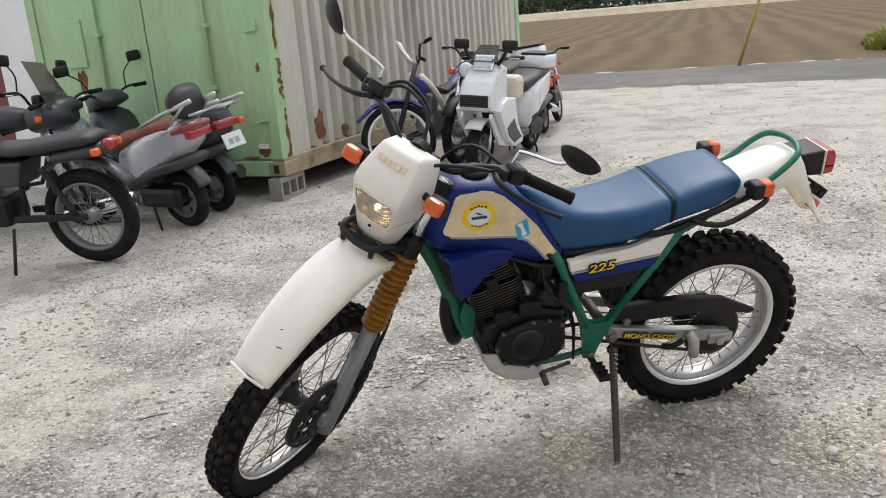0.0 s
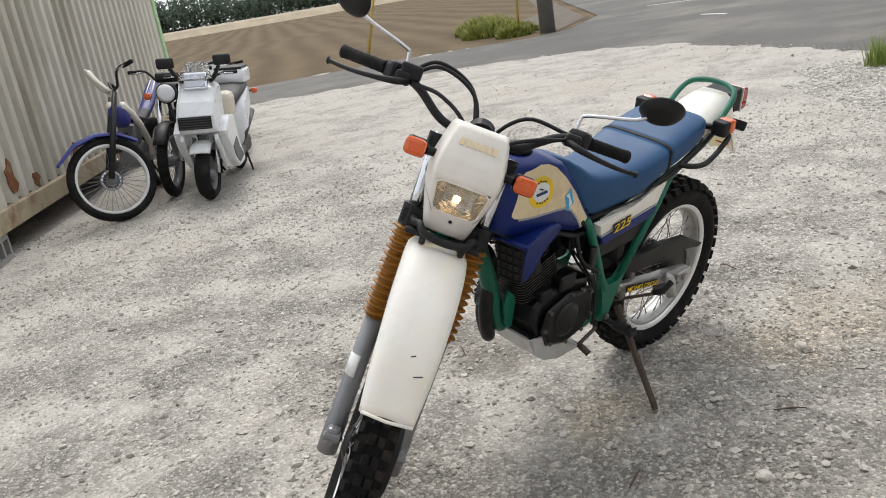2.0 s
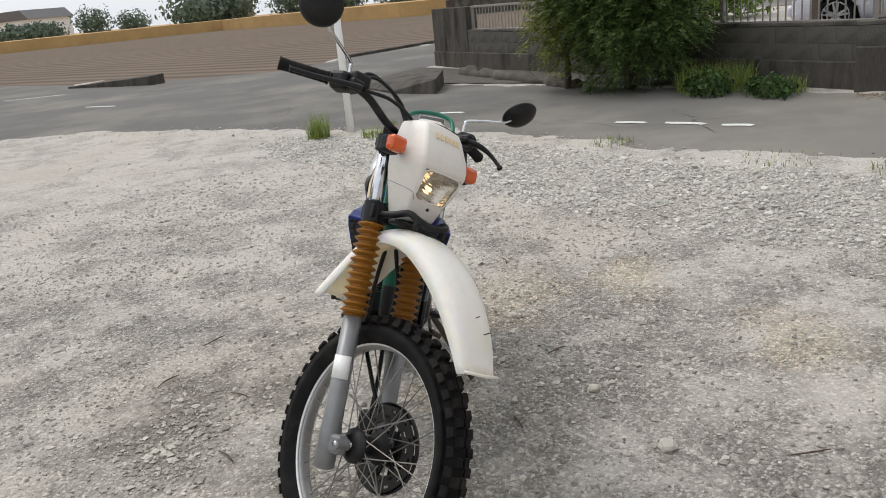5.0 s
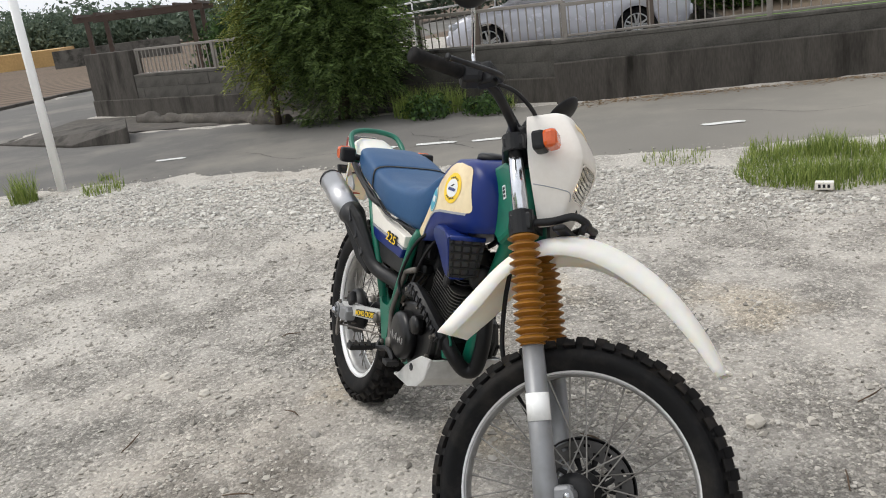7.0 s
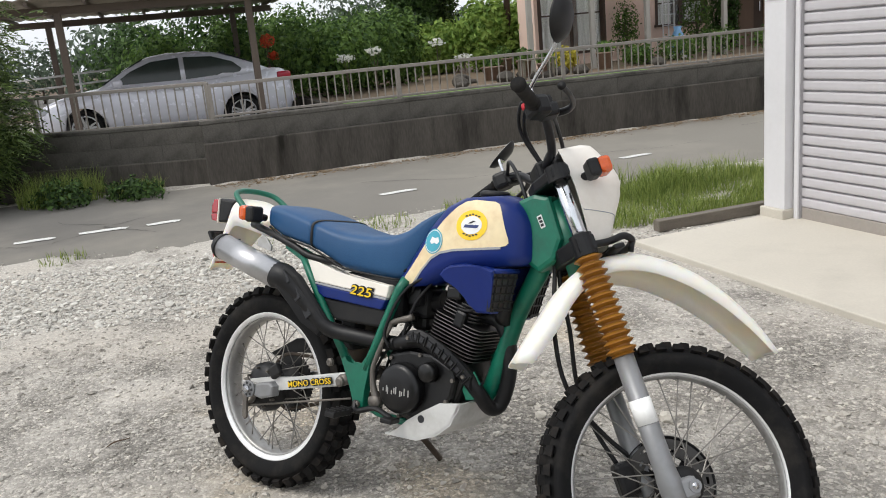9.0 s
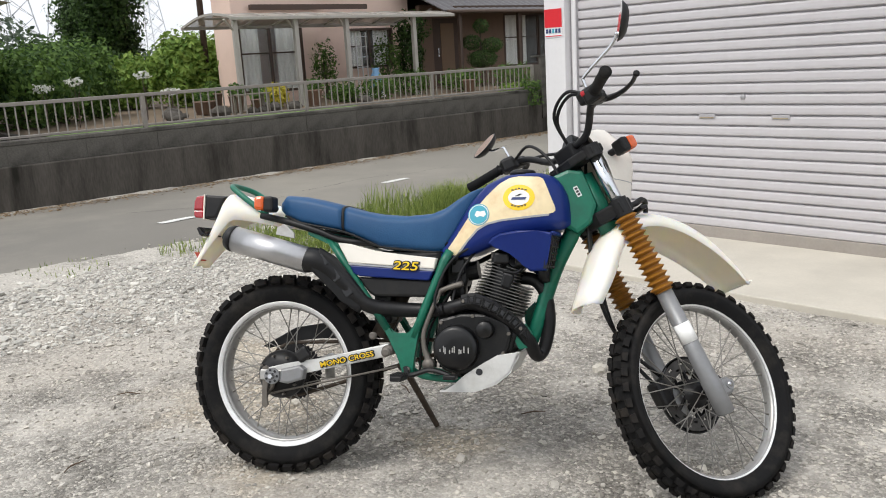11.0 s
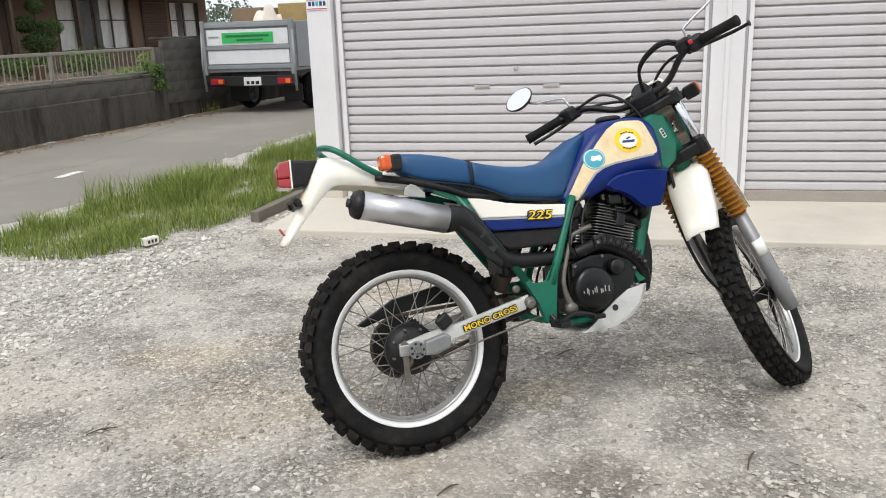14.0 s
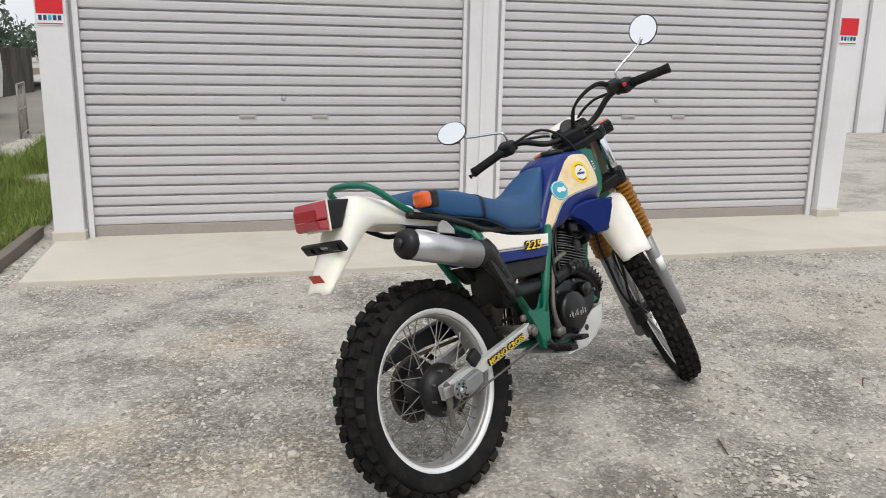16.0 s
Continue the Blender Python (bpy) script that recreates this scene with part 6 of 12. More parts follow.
lead("wiring_harness", [(0.52, 0.09, 0.70), (0.60, 0.085, 0.68), (0.68, 0.088, 0.71), (0.78, 0.08, 0.76), (0.93, 0.06, 0.80)], 0.008, BLACK_PLASTIC, "taped wiring harness")
lead("wiring_harness", [(0.50, 0.10, 0.52), (0.54, 0.118, 0.55), (0.60, 0.105, 0.60), (0.62, 0.09, 0.68)], 0.007, BLACK_PLASTIC, "taped wiring harness")
lead("breather_hose", [(0.66, 0.06, 0.74), (0.60, 0.09, 0.72), (0.54, 0.10, 0.64), (0.50, 0.095, 0.58)], 0.008, BLACK_PLASTIC, "breather hose")
for pos, size in (((0.605, -0.062, 0.675), (0.045, 0.03, 0.05)), ((0.585, -0.055, 0.615), (0.03, 0.03, 0.03)), ((0.60, 0.06, 0.66), (0.05, 0.035, 0.06)), ((0.655, 0.085, 0.55), (0.07, 0.05, 0.05)), ((0.735, 0.07, 0.53), (0.05, 0.06, 0.04)), ((0.56, 0.1, 0.60), (0.03, 0.04, 0.07)), ((0.745, -0.075, 0.70), (0.05, 0.02, 0.035)), ((0.80, -0.02, 0.70), (0.03, 0.09, 0.05))):
    bm = bmesh.new()
    box(bm, *pos, *size, 0.007)
    part("fitting", bm, ENGINE, eng, "small black engine fitting")
for bx, bz in ((0.56, 0.49), (0.552, 0.41), (0.59, 0.368), (0.66, 0.355), (0.735, 0.38), (0.76, 0.435), (0.742, 0.49), (0.65, 0.515), (0.60, 0.512)):
    bm = bmesh.new()
    lathe(bm, [(0, 0.128), (0.006, 0.128), (0.006, 0.118), (0, 0.118)], 6, T(bx, 0, bz))
    part("case_bolt", bm, DULL_BOLT, eng)
for sgn in (-1, 1):
    for bx, bz in ((0.715, 0.712), (0.79, 0.695)):
        bm = bmesh.new()
        tube(bm, [(bx, sgn * 0.055, bz - 0.01), (bx, sgn * 0.055, bz + 0.008)], 0.008, 6)
        part("head_nut", bm, DULL_BOLT, eng)
bm = bmesh.new()
lathe(bm, [(0, -0.02), (0.032, -0.02), (0.036, -0.008), (0.036, 0.008), (0.0, 0.012)], 24, T(0.87, -0.02, 0.66) @ Matrix.Rotation(radians(80), 4, "Z"))
part("horn", bm, BLACK, eng, "small black horn", smooth=True)
bm = bmesh.new()
plate(bm, [(0.78, 0.46), (0.82, 0.50), (0.842, 0.47), (0.825, 0.425), (0.80, 0.42)], -0.075, -0.068, 0.002)
bpart("engine_mount", bm, GREEN, "green engine mount plate")
bm = bmesh.new()
plate(bm, [(0.80, 0.53), (0.835, 0.565), (0.852, 0.52), (0.836, 0.44), (0.812, 0.435)], 0.03, 0.04, 0.002)
bpart("engine_mount", bm, GREEN, "green engine mount plate")
# bash plate
bm = bmesh.new()
for y0, y1 in ((-0.109, -0.102), (0.102, 0.109)):
    plate(bm, [(0.605, 0.312), (0.638, 0.342), (0.69, 0.376), (0.738, 0.404), (0.806, 0.416), (0.803, 0.395), (0.775, 0.35), (0.735, 0.318), (0.67, 0.294), (0.60, 0.288), (0.575, 0.292)], y0, y1, 0.001)
loft(bm, [[(x, y, z) for x, z in ((0.806, 0.412), (0.78, 0.352), (0.737, 0.316), (0.67, 0.290), (0.56, 0.286), (0.56, 0.292), (0.67, 0.296), (0.733, 0.322), (0.774, 0.356), (0.80, 0.414))] for y in (-0.109, 0.109)])
bash = bpart("bash_plate", bm, BASH, "dull aluminium bash plate")
bm = bmesh.new()
lathe(bm, [(0, -0.111), (0.0105, -0.111), (0.0105, -0.109), (0, -0.109)], 20, T(0.683, 0, 0.352))
part("hole", bm, BLACK_PRINT, bash, "round access hole")

# controls low on the bike
for side in (-1, 1):
    bm = bmesh.new()
    tube(bm, [(0.455, side * 0.115, 0.34), (0.45, side * 0.15, 0.335)], 0.010, 10)
    box(bm, 0.45, side * 0.185, 0.335, 0.036, 0.075, 0.016, 0.003)
    for k in range(4):
        box(bm, 0.45, side * (0.155 + 0.02 * k), 0.345, 0.038, 0.004, 0.008)
    bpart("footpeg", bm, BLACK, "toothed steel footpeg")
    bm = bmesh.new()
    tube(bm, [(0.215, side * 0.13, 0.345), (0.20, side * 0.155, 0.36), (0.17, side * 0.165, 0.385)], 0.010, 10, curve=3)
    bpart("passenger_peg", bm, BLACK_PLASTIC, "folded black passenger peg", smooth=True) if side > 0 else bm.free()
bm = bmesh.new()
tube(bm, [(0.118, 0.108, 0.365), (0.105, 0.125, 0.34), (0.105, 0.135, 0.29)], [0.016, 0.018, 0.017], 12, curve=3)
bpart("peg_rubber", bm, ALU, "worn grey passenger peg rubber", smooth=True)
bm = bmesh.new()
tube(bm, [(0.452, -0.12, 0.36), (0.47, -0.135, 0.338), (0.53, -0.128, 0.355), (0.58, -0.13, 0.345), (0.595, -0.135, 0.338)], 0.008, 8, curve=4)
box(bm, 0.60, -0.14, 0.337, 0.04, 0.04, 0.014, 0.003)
bpart("brake_pedal", bm, BLACK, "black rear brake pedal")
bm = bmesh.new()
tube(bm, [(0.527, -0.116, 0.375), (0.510, -0.118, 0.43), (0.513, -0.118, 0.482), (0.553, -0.11, 0.585), (0.568, -0.108, 0.602), (0.63, -0.108, 0.622)], [0.012, 0.008, 0.007, 0.007, 0.008, 0.009], 10, curve=4)
lathe(bm, [(0, -0.128), (0.018, -0.128), (0.018, -0.10), (0, -0.10)], 14, T(0.525, 0, 0.372))
bpart("kick_starter", bm, DULL_BOLT, "worn steel kick starter", smooth=True)
bm = bmesh.new()
tube(bm, [(0.53, 0.135, 0.352), (0.60, 0.145, 0.345), (0.626, 0.148, 0.342)], 0.006, 8)
tube(bm, [(0.626, 0.148, 0.342), (0.622, 0.185, 0.325)], 0.010, 8)
bpart("gear_lever", bm, BROWN_STEEL, "worn gear lever", smooth=True)
bm = bmesh.new()
tube(bm, [(0.37, 0.10, 0.345), (0.385, 0.14, 0.31), (0.44, 0.335, 0.105)], [0.014, 0.012, 0.010], 10)
box(bm, 0.447, 0.35, 0.093, 0.05, 0.045, 0.010, 0.002, m=Matrix.Rotation(radians(LEAN), 4, "X"))
stand = bpart("side_stand", bm, BROWN_STEEL, "rusty side stand planted in the gravel")
bm = bmesh.new()
c0, c1 = Vector((0.372, 0.125, 0.345)), Vector((0.402, 0.212, 0.235))
tube(bm, [c0 + (c1 - c0) * t / 30 + 0.006 * (Vector((1, 0, 0)) * math.cos(t * 2.1) + Vector((0, 0.6, 0.6)) * math.sin(t * 2.1)) for t in range(31)], 0.0022, 5)
part("spring", bm, STEEL, stand, "coil spring")
bm = bmesh.new()
tube(bm, [(0.33, 0, 0.45), (0.42, 0, 0.62)], 0.03, 16)
bpart("rear_shock", bm, BROWN_STEEL, "dark rear shock", smooth=True)
bm = bmesh.new()
box(bm, 0.36, 0, 0.56, 0.06, 0.15, 0.14, 0.015)
box(bm, 0.45, 0, 0.66, 0.22, 0.17, 0.13, 0.02)
bpart("inner_guard", bm, BLACK_PLASTIC, "black inner mudguard and battery box")

REFLECT_TAPE = mat("white_reflective_tape", srgb("f2f2f0"), 0.3, vary=0.03, bump=0.02)
# ---- front end, in the steering frame ----
for side in (-1, 1):
    y = side * 0.088
    bm = bmesh.new()
    tube(bm, [(0, y, 0.185), (0, y, -0.07)], 0.0185, 18)
    st = bpart("fork_tube", bm, CHROME, "chromed fork tube", FRONT, smooth=True)
    bm = bmesh.new()
    n = 13
    pr = []
    for k in range(n):
        z = -0.055 - 0.25 * k / n
        rr = 0.0235 + 0.0015 * k / n
        pr += [(rr, z), (rr + 0.0125, z - 0.25 / n * 0.34), (rr + 0.0125, z - 0.25 / n * 0.46), (rr, z - 0.25 / n * 0.85)]
    pr = [(0.022, -0.05)] + pr + [(0.029, -0.306), (0.024, -0.308)]
    lathe(bm, pr, 24, Matrix.Translation((0, y, 0)) @ Matrix.Rotation(radians(90), 4, "X"))
    part("gaiter", bm, GOLD, st, "amber ribbed fork gaiter", smooth=False)
    bm = bmesh.new()
    tube(bm, [(0, y, -0.30), (0, y, -0.58), (0, y, -0.60), (0, y, -0.695), (0, y, -0.70)], [0.0245, 0.0255, 0.028, 0.027, 0.018], 20)
    leg = bpart("fork_leg", bm, FORK_GREY, "grey painted fork leg", FRONT, smooth=True)
    bm = bmesh.new()
    if side < 0:
        loft(bm, [[(0.0263 * math.cos(a), y + 0.0263 * math.sin(a), z) for a in np.linspace(math.pi * 0.9, math.pi * 2.02, 14)] for z in (-0.412, -0.472)], cap=False, closed=False)
        part("reflective_band", bm, REFLECT_TAPE, leg, "white reflective tape on the outer side", smooth=True, solid=0.0008)
    else:
        bm.free()
    bm = bmesh.new()
    box(bm, 0.03, y, -0.632, 0.06, 0.034, 0.05, 0.010)
    tube(bm, [(0.049, y - 0.02, -0.63), (0.049, y + 0.02, -0.63)], 0.015, 14)
    part("axle_lug", bm, FORK_GREY, leg, "axle clamp")
bm = bmesh.new()
tube(bm, [(0.049, -0.11, -0.63), (0.049, 0.11, -0.63)], 0.008, 12)
bpart("front_axle", bm, STEEL, "front axle", FRONT, smooth=True)
bm = bmesh.new()
for z, hh in ((-0.028, 0.042), (0.165, 0.03)):
    plate(bm, [(-0.05, -0.03), (-0.05, 0.03), (-0.02, 0.112), (0.025, 0.112), (0.03, 0.03), (0.03, -0.03), (0.025, -0.112), (-0.02, -0.112)], z - hh / 2, z + hh / 2, 0.006, Matrix(((1, 0, 0, 0), (0, 0, 1, 0), (0, 1, 0, 0), (0, 0, 0, 1))))
    for side in (-1, 1):
        tube(bm, [(0, side * 0.088, z - hh * 0.65), (0, side * 0.088, z + hh * 0.65)], 0.029, 18)
bpart("triple_clamp", bm, BLACK, "black fork clamps", FRONT)
bm = bmesh.new()
tube(bm, [(0.02, -0.085, -0.03), (0.07, -0.078, -0.032), (0.115, -0.066, -0.026), (0.138, -0.05, -0.040), (0.138, 0.0, -0.048), (0.138, 0.05, -0.040), (0.115, 0.066, -0.026), (0.07, 0.078, -0.032), (0.02, 0.085, -0.03)], 0.0092, 10, curve=5)
tube(bm, [(0.138, -0.05, -0.040), (0.125, -0.048, -0.066)], 0.008, 8)
tube(bm, [(0.138, 0.05, -0.040), (0.125, 0.048, -0.066)], 0.008, 8)
box(bm, 0.085, 0, -0.052, 0.03, 0.19, 0.014, 0.005)
bpart("front_bracket", bm, BLACK_PLASTIC, "black lower guard bar", FRONT, smooth=True)
# front fender
bm = bmesh.new()
rows = fine_rows([(-0.245, -0.245, -0.205, -0.262, 0.052, 0.056), (-0.15, -0.165, -0.125, -0.205, 0.06, 0.068), (-0.06, -0.098, -0.052, -0.142, 0.066, 0.074), (0.03, -0.066, 0.03, -0.108, 0.07, 0.078),
                  (0.13, -0.075, 0.122, -0.125, 0.07, 0.08), (0.225, -0.13, 0.205, -0.178, 0.07, 0.08), (0.305, -0.215, 0.278, -0.252, 0.068, 0.076), (0.362, -0.315, 0.335, -0.335, 0.062, 0.070), (0.395, -0.405, 0.375, -0.41, 0.052, 0.062)])
loft(bm, arch_shell(rows), cap=False, closed=False)
ff = bpart("front_fender", bm, FENDER_WHITE, "long white front mudguard with black scuffs", FRONT, smooth=True, solid=0.004)
for sx, sy, sz, w, h, ro in ((0.3605, 0.034, -0.302, 0.022, 0.0026, 0.5), (0.341, 0.010, -0.268, 0.014, 0.002, 0.7)):
    bm = bmesh.new()
    box(bm, 0, 0, 0, 0.0015, w, h)
    part("scuff", bm, BLACK_PRINT, ff, "black scuff mark", T(sx + 0.002, sy, sz) @ Matrix.Rotation(radians(30), 4, "Y") @ Matrix.Rotation(ro, 4, "X"))
bm = bmesh.new()
tube(bm, [(0.397, -0.058, -0.402), (0.402, 0, -0.404), (0.397, 0.058, -0.402)], 0.004, 8)
part("lip", bm, WHITE_PLASTIC, ff, "rolled lip", smooth=True)
# headlight cowl, lofted from top to bottom; sections in the x, y plane
COWL = [(-0.036, 0.085, 0.056), (-0.02, 0.098, 0.062), (0.0, 0.108, 0.068), (0.034, 0.126, 0.078), (0.068, 0.147, 0.088), (0.105, 0.163, 0.095), (0.125, 0.163, 0.096), (0.15, 0.158, 0.093), (0.207, 0.137, 0.080), (0.225, 0.128, 0.074), (0.234, 0.108, 0.068)]


def cowl_at(z):
    zs = [c[0] for c in COWL]
    return float(np.interp(z, zs, [c[1] for c in COWL])), float(np.interp(z, zs, [c[2] for c in COWL]))


def cowl_front(y, z):
    xf, hw = cowl_at(z)
    u = min(1.0, abs(y / hw))
    face = xf - 0.010 * (u / 0.8) ** 2
    flank = 0.03 + (xf - 0.03) * (1 - u) / 0.19
    blend = max(0.0, 0.016 - abs(face - flank)) / 0.016
    return min(face, flank) - 0.004 * blend * blend

def lens_half(z):
    return 0.054 + 0.012 * (z - 0.018) / 0.076


bm = bmesh.new()
rows = []
for z in np.linspace(-0.036, 0.234, 55):
    xf, hw = cowl_at(z)
    rows.append([bm.verts.new((cowl_front(t * hw, z), t * hw, z)) for t in np.sin(np.linspace(-1, 1, 41) * math.pi / 2)])
for ra, rb in zip(rows, rows[1:]):
    for k in range(40):
        c = (ra[k].co + rb[k + 1].co) / 2
        if not (0.02 < c.z < 0.092 and abs(c.y) < lens_half(c.z) - 0.001):
            bm.faces.new((ra[k], ra[k + 1], rb[k + 1], rb[k]))
top = [bm.verts.new((0.035, v.co.y * 0.9, v.co.z)) for v in rows[-1]]
for k in range(40):
    bm.faces.new((rows[-1][k], rows[-1][k + 1], top[k + 1], top[k]))
cw = bpart("headlight_cowl", bm, MASK_PLASTIC, "milky white headlight cowl", FRONT, smooth=True, solid=0.003)
# chrome bowl with some of the warm reflections put into its tint
REFLECT = mat("warm_lamp_reflector", srgb("e0dbd2"), 0.22, 0.9, vary=0.15, scale=30, bump=0.15)


def lamp_ring(f, back):
    pts = []
    for k in range(28):
        a = 2 * math.pi * k / 28
        y, z = math.cos(a), math.sin(a)
        m_ = max(abs(y), abs(z))
        y, z = y / m_, z / m_
        zz = 0.056 + z * 0.038 * f
        pts.append((0.0, y * (lens_half(0.056 + z * 0.038)) * f, zz, back))
    return [(cowl_front(p[1], p[2]) - p[3], p[1], p[2]) for p in pts]


bm = bmesh.new()
loft(bm, [lamp_ring(1.0, 0.012), lamp_ring(0.9, 0.03), lamp_ring(0.65, 0.052), lamp_ring(0.3, 0.065), lamp_ring(0.08, 0.068)], cap=False)
part("reflector", bm, REFLECT, cw, "warm bright headlamp reflector", smooth=True)
bm = bmesh.new()
loft(bm, [lamp_ring(0.1, 0.004), lamp_ring(0.6, 0.004), lamp_ring(0.985, 0.005), lamp_ring(0.985, 0.0015), lamp_ring(0.6, -0.0005), lamp_ring(0.1, -0.001)])
gl = part("headlamp_lens", bm, LAMP_GLASS, cw, "ribbed headlamp glass")
gl.visible_shadow = False
bm = bmesh.new()
bmesh.ops.create_uvsphere(bm, u_segments=14, v_segments=8, radius=0.010, matrix=T(0.102, -0.004, 0.058))
part("bulb", bm, BULB_GLOW, cw, "yellowish bulb glowing in place of warm reflections")
bm = bmesh.new()
tube(bm, lamp_ring(1.0, 0.001), 0.0022, 8, closed=True)
part("lamp_surround", bm, MASK_PLASTIC, cw, "", smooth=True)
for k in range(6):
    bm = bmesh.new()
    box(bm, 0, 0, 0, 0.002, 0.0105, 0.017)
    part("emblem_bar", bm, CREAM, cw, "", T(cowl_front(-0.04 + 0.016 * k, 0.192) + 0.002, -0.04 + 0.016 * k, 0.192) @ Matrix.Rotation(radians(-20), 4, "Y"))
for side in (-1, 1):
    bm = bmesh.new()
    seam = []
    for t in np.linspace(0, 1, 14):
        zz = 0.062 - 0.048 * t
        yy = (0.995 - 0.27 * t) * cowl_at(zz)[1]
        seam.append((cowl_front(yy, zz) + 0.0005, side * yy, zz))
    tube(bm, seam, 0.0011, 6)
    part("seam", bm, GREY_PRINT, cw, "moulded seam", smooth=True)
bm = bmesh.new()
tube(bm, [(cowl_front(0, 0.002) - 0.002, 0, 0.002), (cowl_front(0, 0.002) + 0.0022, 0, 0.0012)], 0.0045, 12)
part("screw", bm, BLACK, cw, "dark fixing screw", smooth=True)
for side in (-1, 1):
    bm = bmesh.new()
    tube(bm, [(0.06, side * 0.08, 0.14), (0.078, side * 0.112, 0.14)], 0.011, 10)
    box(bm, 0.072, side * 0.136, 0.14, 0.03, 0.05, 0.046, 0.008)
    sg = bpart("front_signal", bm, BLACK_PLASTIC, "front turn signal on a black stalk", FRONT)
    bm = bmesh.new()
    box(bm, 0.099, side * 0.138, 0.14, 0.034, 0.052, 0.043, 0.011)
    part("lens", bm, AMBER, sg, "orange lens")
# handlebar, grips, levers, mirrors
bm = bmesh.new()
for side in (-1, 1):
    tube(bm, [(-0.005, 0, 0.208), (-0.005, side * 0.06, 0.208), (0.0, side * 0.11, 0.222), (-0.012, side * 0.175, 0.268), (-0.035, side * 0.225, 0.284), (-0.07, side * 0.29, 0.288), (-0.118, side * 0.385, 0.29)], 0.011, 12, curve=5)
bar = bpart("handlebar", bm, BLACK, "black wide handlebar", FRONT, smooth=True)
bm = bmesh.new()
box(bm, -0.005, 0, 0.20, 0.05, 0.09, 0.05, 0.008)
part("bar_clamp", bm, BLACK, bar)
for side in (-1, 1):
    bm = bmesh.new()
    a, b = Vector((-0.062, side * 0.272, 0.288)), Vector((-0.121, side * 0.391, 0.290))
    path = [a + (b - a) * t / 14 for t in range(15)]
    tube(bm, path, [0.0185] + [0.0165 if k % 2 else 0.0155 for k in range(12)] + [0.0165, 0.018], 14)
    part("grip", bm, RUBBER, bar, "black rubber grip", smooth=True)
    bm = bmesh.new()
    c = Vector((-0.045, side * 0.243, 0.287))
    box(bm, c.x, c.y, c.z, 0.05, 0.055, 0.05, 0.012, m=Matrix.Rotation(side * radians(-26), 4, "Z"))
    box(bm, c.x + 0.028, c.y - side * 0.02, c.z - 0.008, 0.05, 0.04, 0.034, 0.008)
    if side < 0:
        box(bm, c.x + 0.02, c.y + 0.035, c.z + 0.012, 0.055, 0.055, 0.04, 0.008)
    part("switch_box", bm, BLACK_PLASTIC, bar, "black switch and master cylinder housing")
    bm = bmesh.new()
    tube(bm, [(-0.01, side * 0.205, 0.277), (0.024, side * 0.236, 0.266), (0.022, side * 0.29, 0.258), (-0.005, side * 0.355, 0.254), (-0.033, side * 0.402, 0.256), (-0.037, side * 0.409, 0.256)], [0.009, 0.009, 0.0068, 0.006, 0.0058, 0.0098], 10, curve=4)
    part("lever", bm, BLACK, bar, "black control lever", smooth=True)
    bm = bmesh.new()
    tube(bm, [(-0.04, side * 0.225, 0.296), (-0.04, side * 0.228, 0.335), (-0.035, side * 0.24, 0.35), (0.0, side * 0.33, 0.375), (0.008, side * 0.355, 0.385), (0.012, side * 0.375, 0.40)], 0.0048, 8, curve=4)
    part("mirror", bm, CHROME, bar, "round mirror on a chromed stem", smooth=True)
mirrors = [o for o in bar.children if o.name.startswith("mirror")]
for side in (-1, 1):
    bm = bmesh.new()
    mm = FRONT.inverted() @ T(0, 0, 0)
    world_n = Vector((-0.68, -0.25, 0.69)) if side > 0 else BIKE.to_3x3() @ Vector((-0.95, -0.12, 0.10))
    facing = ((BIKE @ FRONT).to_3x3().inverted() @ world_n).normalized()
    q = facing.to_track_quat("Y", "Z").to_matrix().to_4x4()
    pm = T(0.022, side * 0.395, 0.42) @ q
    lathe(bm, [(0, -0.022), (0.03, -0.020), (0.046, -0.012), (0.054, -0.002), (0.056, 0.002), (0.053, 0.003), (0, 0.001)], 32, pm)
    sh = bpart("mirror_head", bm, BLACK_PLASTIC, "round black mirror housing", FRONT, smooth=True)
    bm = bmesh.new()
    lathe(bm, [(0, 0.0034), (0.052, 0.0034), (0.052, 0.002), (0, 0.002)], 32, pm)
    part("mirror_glass", bm, MIRROR, sh, "clean mirror glass")
bm = bmesh.new()
box(bm, 0.035, 0.0, 0.205, 0.05, 0.09, 0.05, 0.014)
tube(bm, [(0.03, 0.0, 0.215), (0.01, 0.0, 0.228)], 0.034, 20)
inst = bpart("speedometer", bm, BLACK_PLASTIC, "black speedometer pod", FRONT)
bm = bmesh.new()
tube(bm, [(0.0095, 0.0, 0.2285), (0.006, 0.0, 0.2308)], 0.029, 20)
part("dial", bm, BLACK_PRINT, inst, "dark dial face")
RED_SWITCH = mat("red_switch", srgb("c02a35"), 0.4, vary=0.05, bump=0)
bm = bmesh.new()
box(bm, -0.072, -0.235, 0.30, 0.012, 0.014, 0.014, 0.003)
part("kill_switch", bm, RED_SWITCH, bar, "small red kill switch")
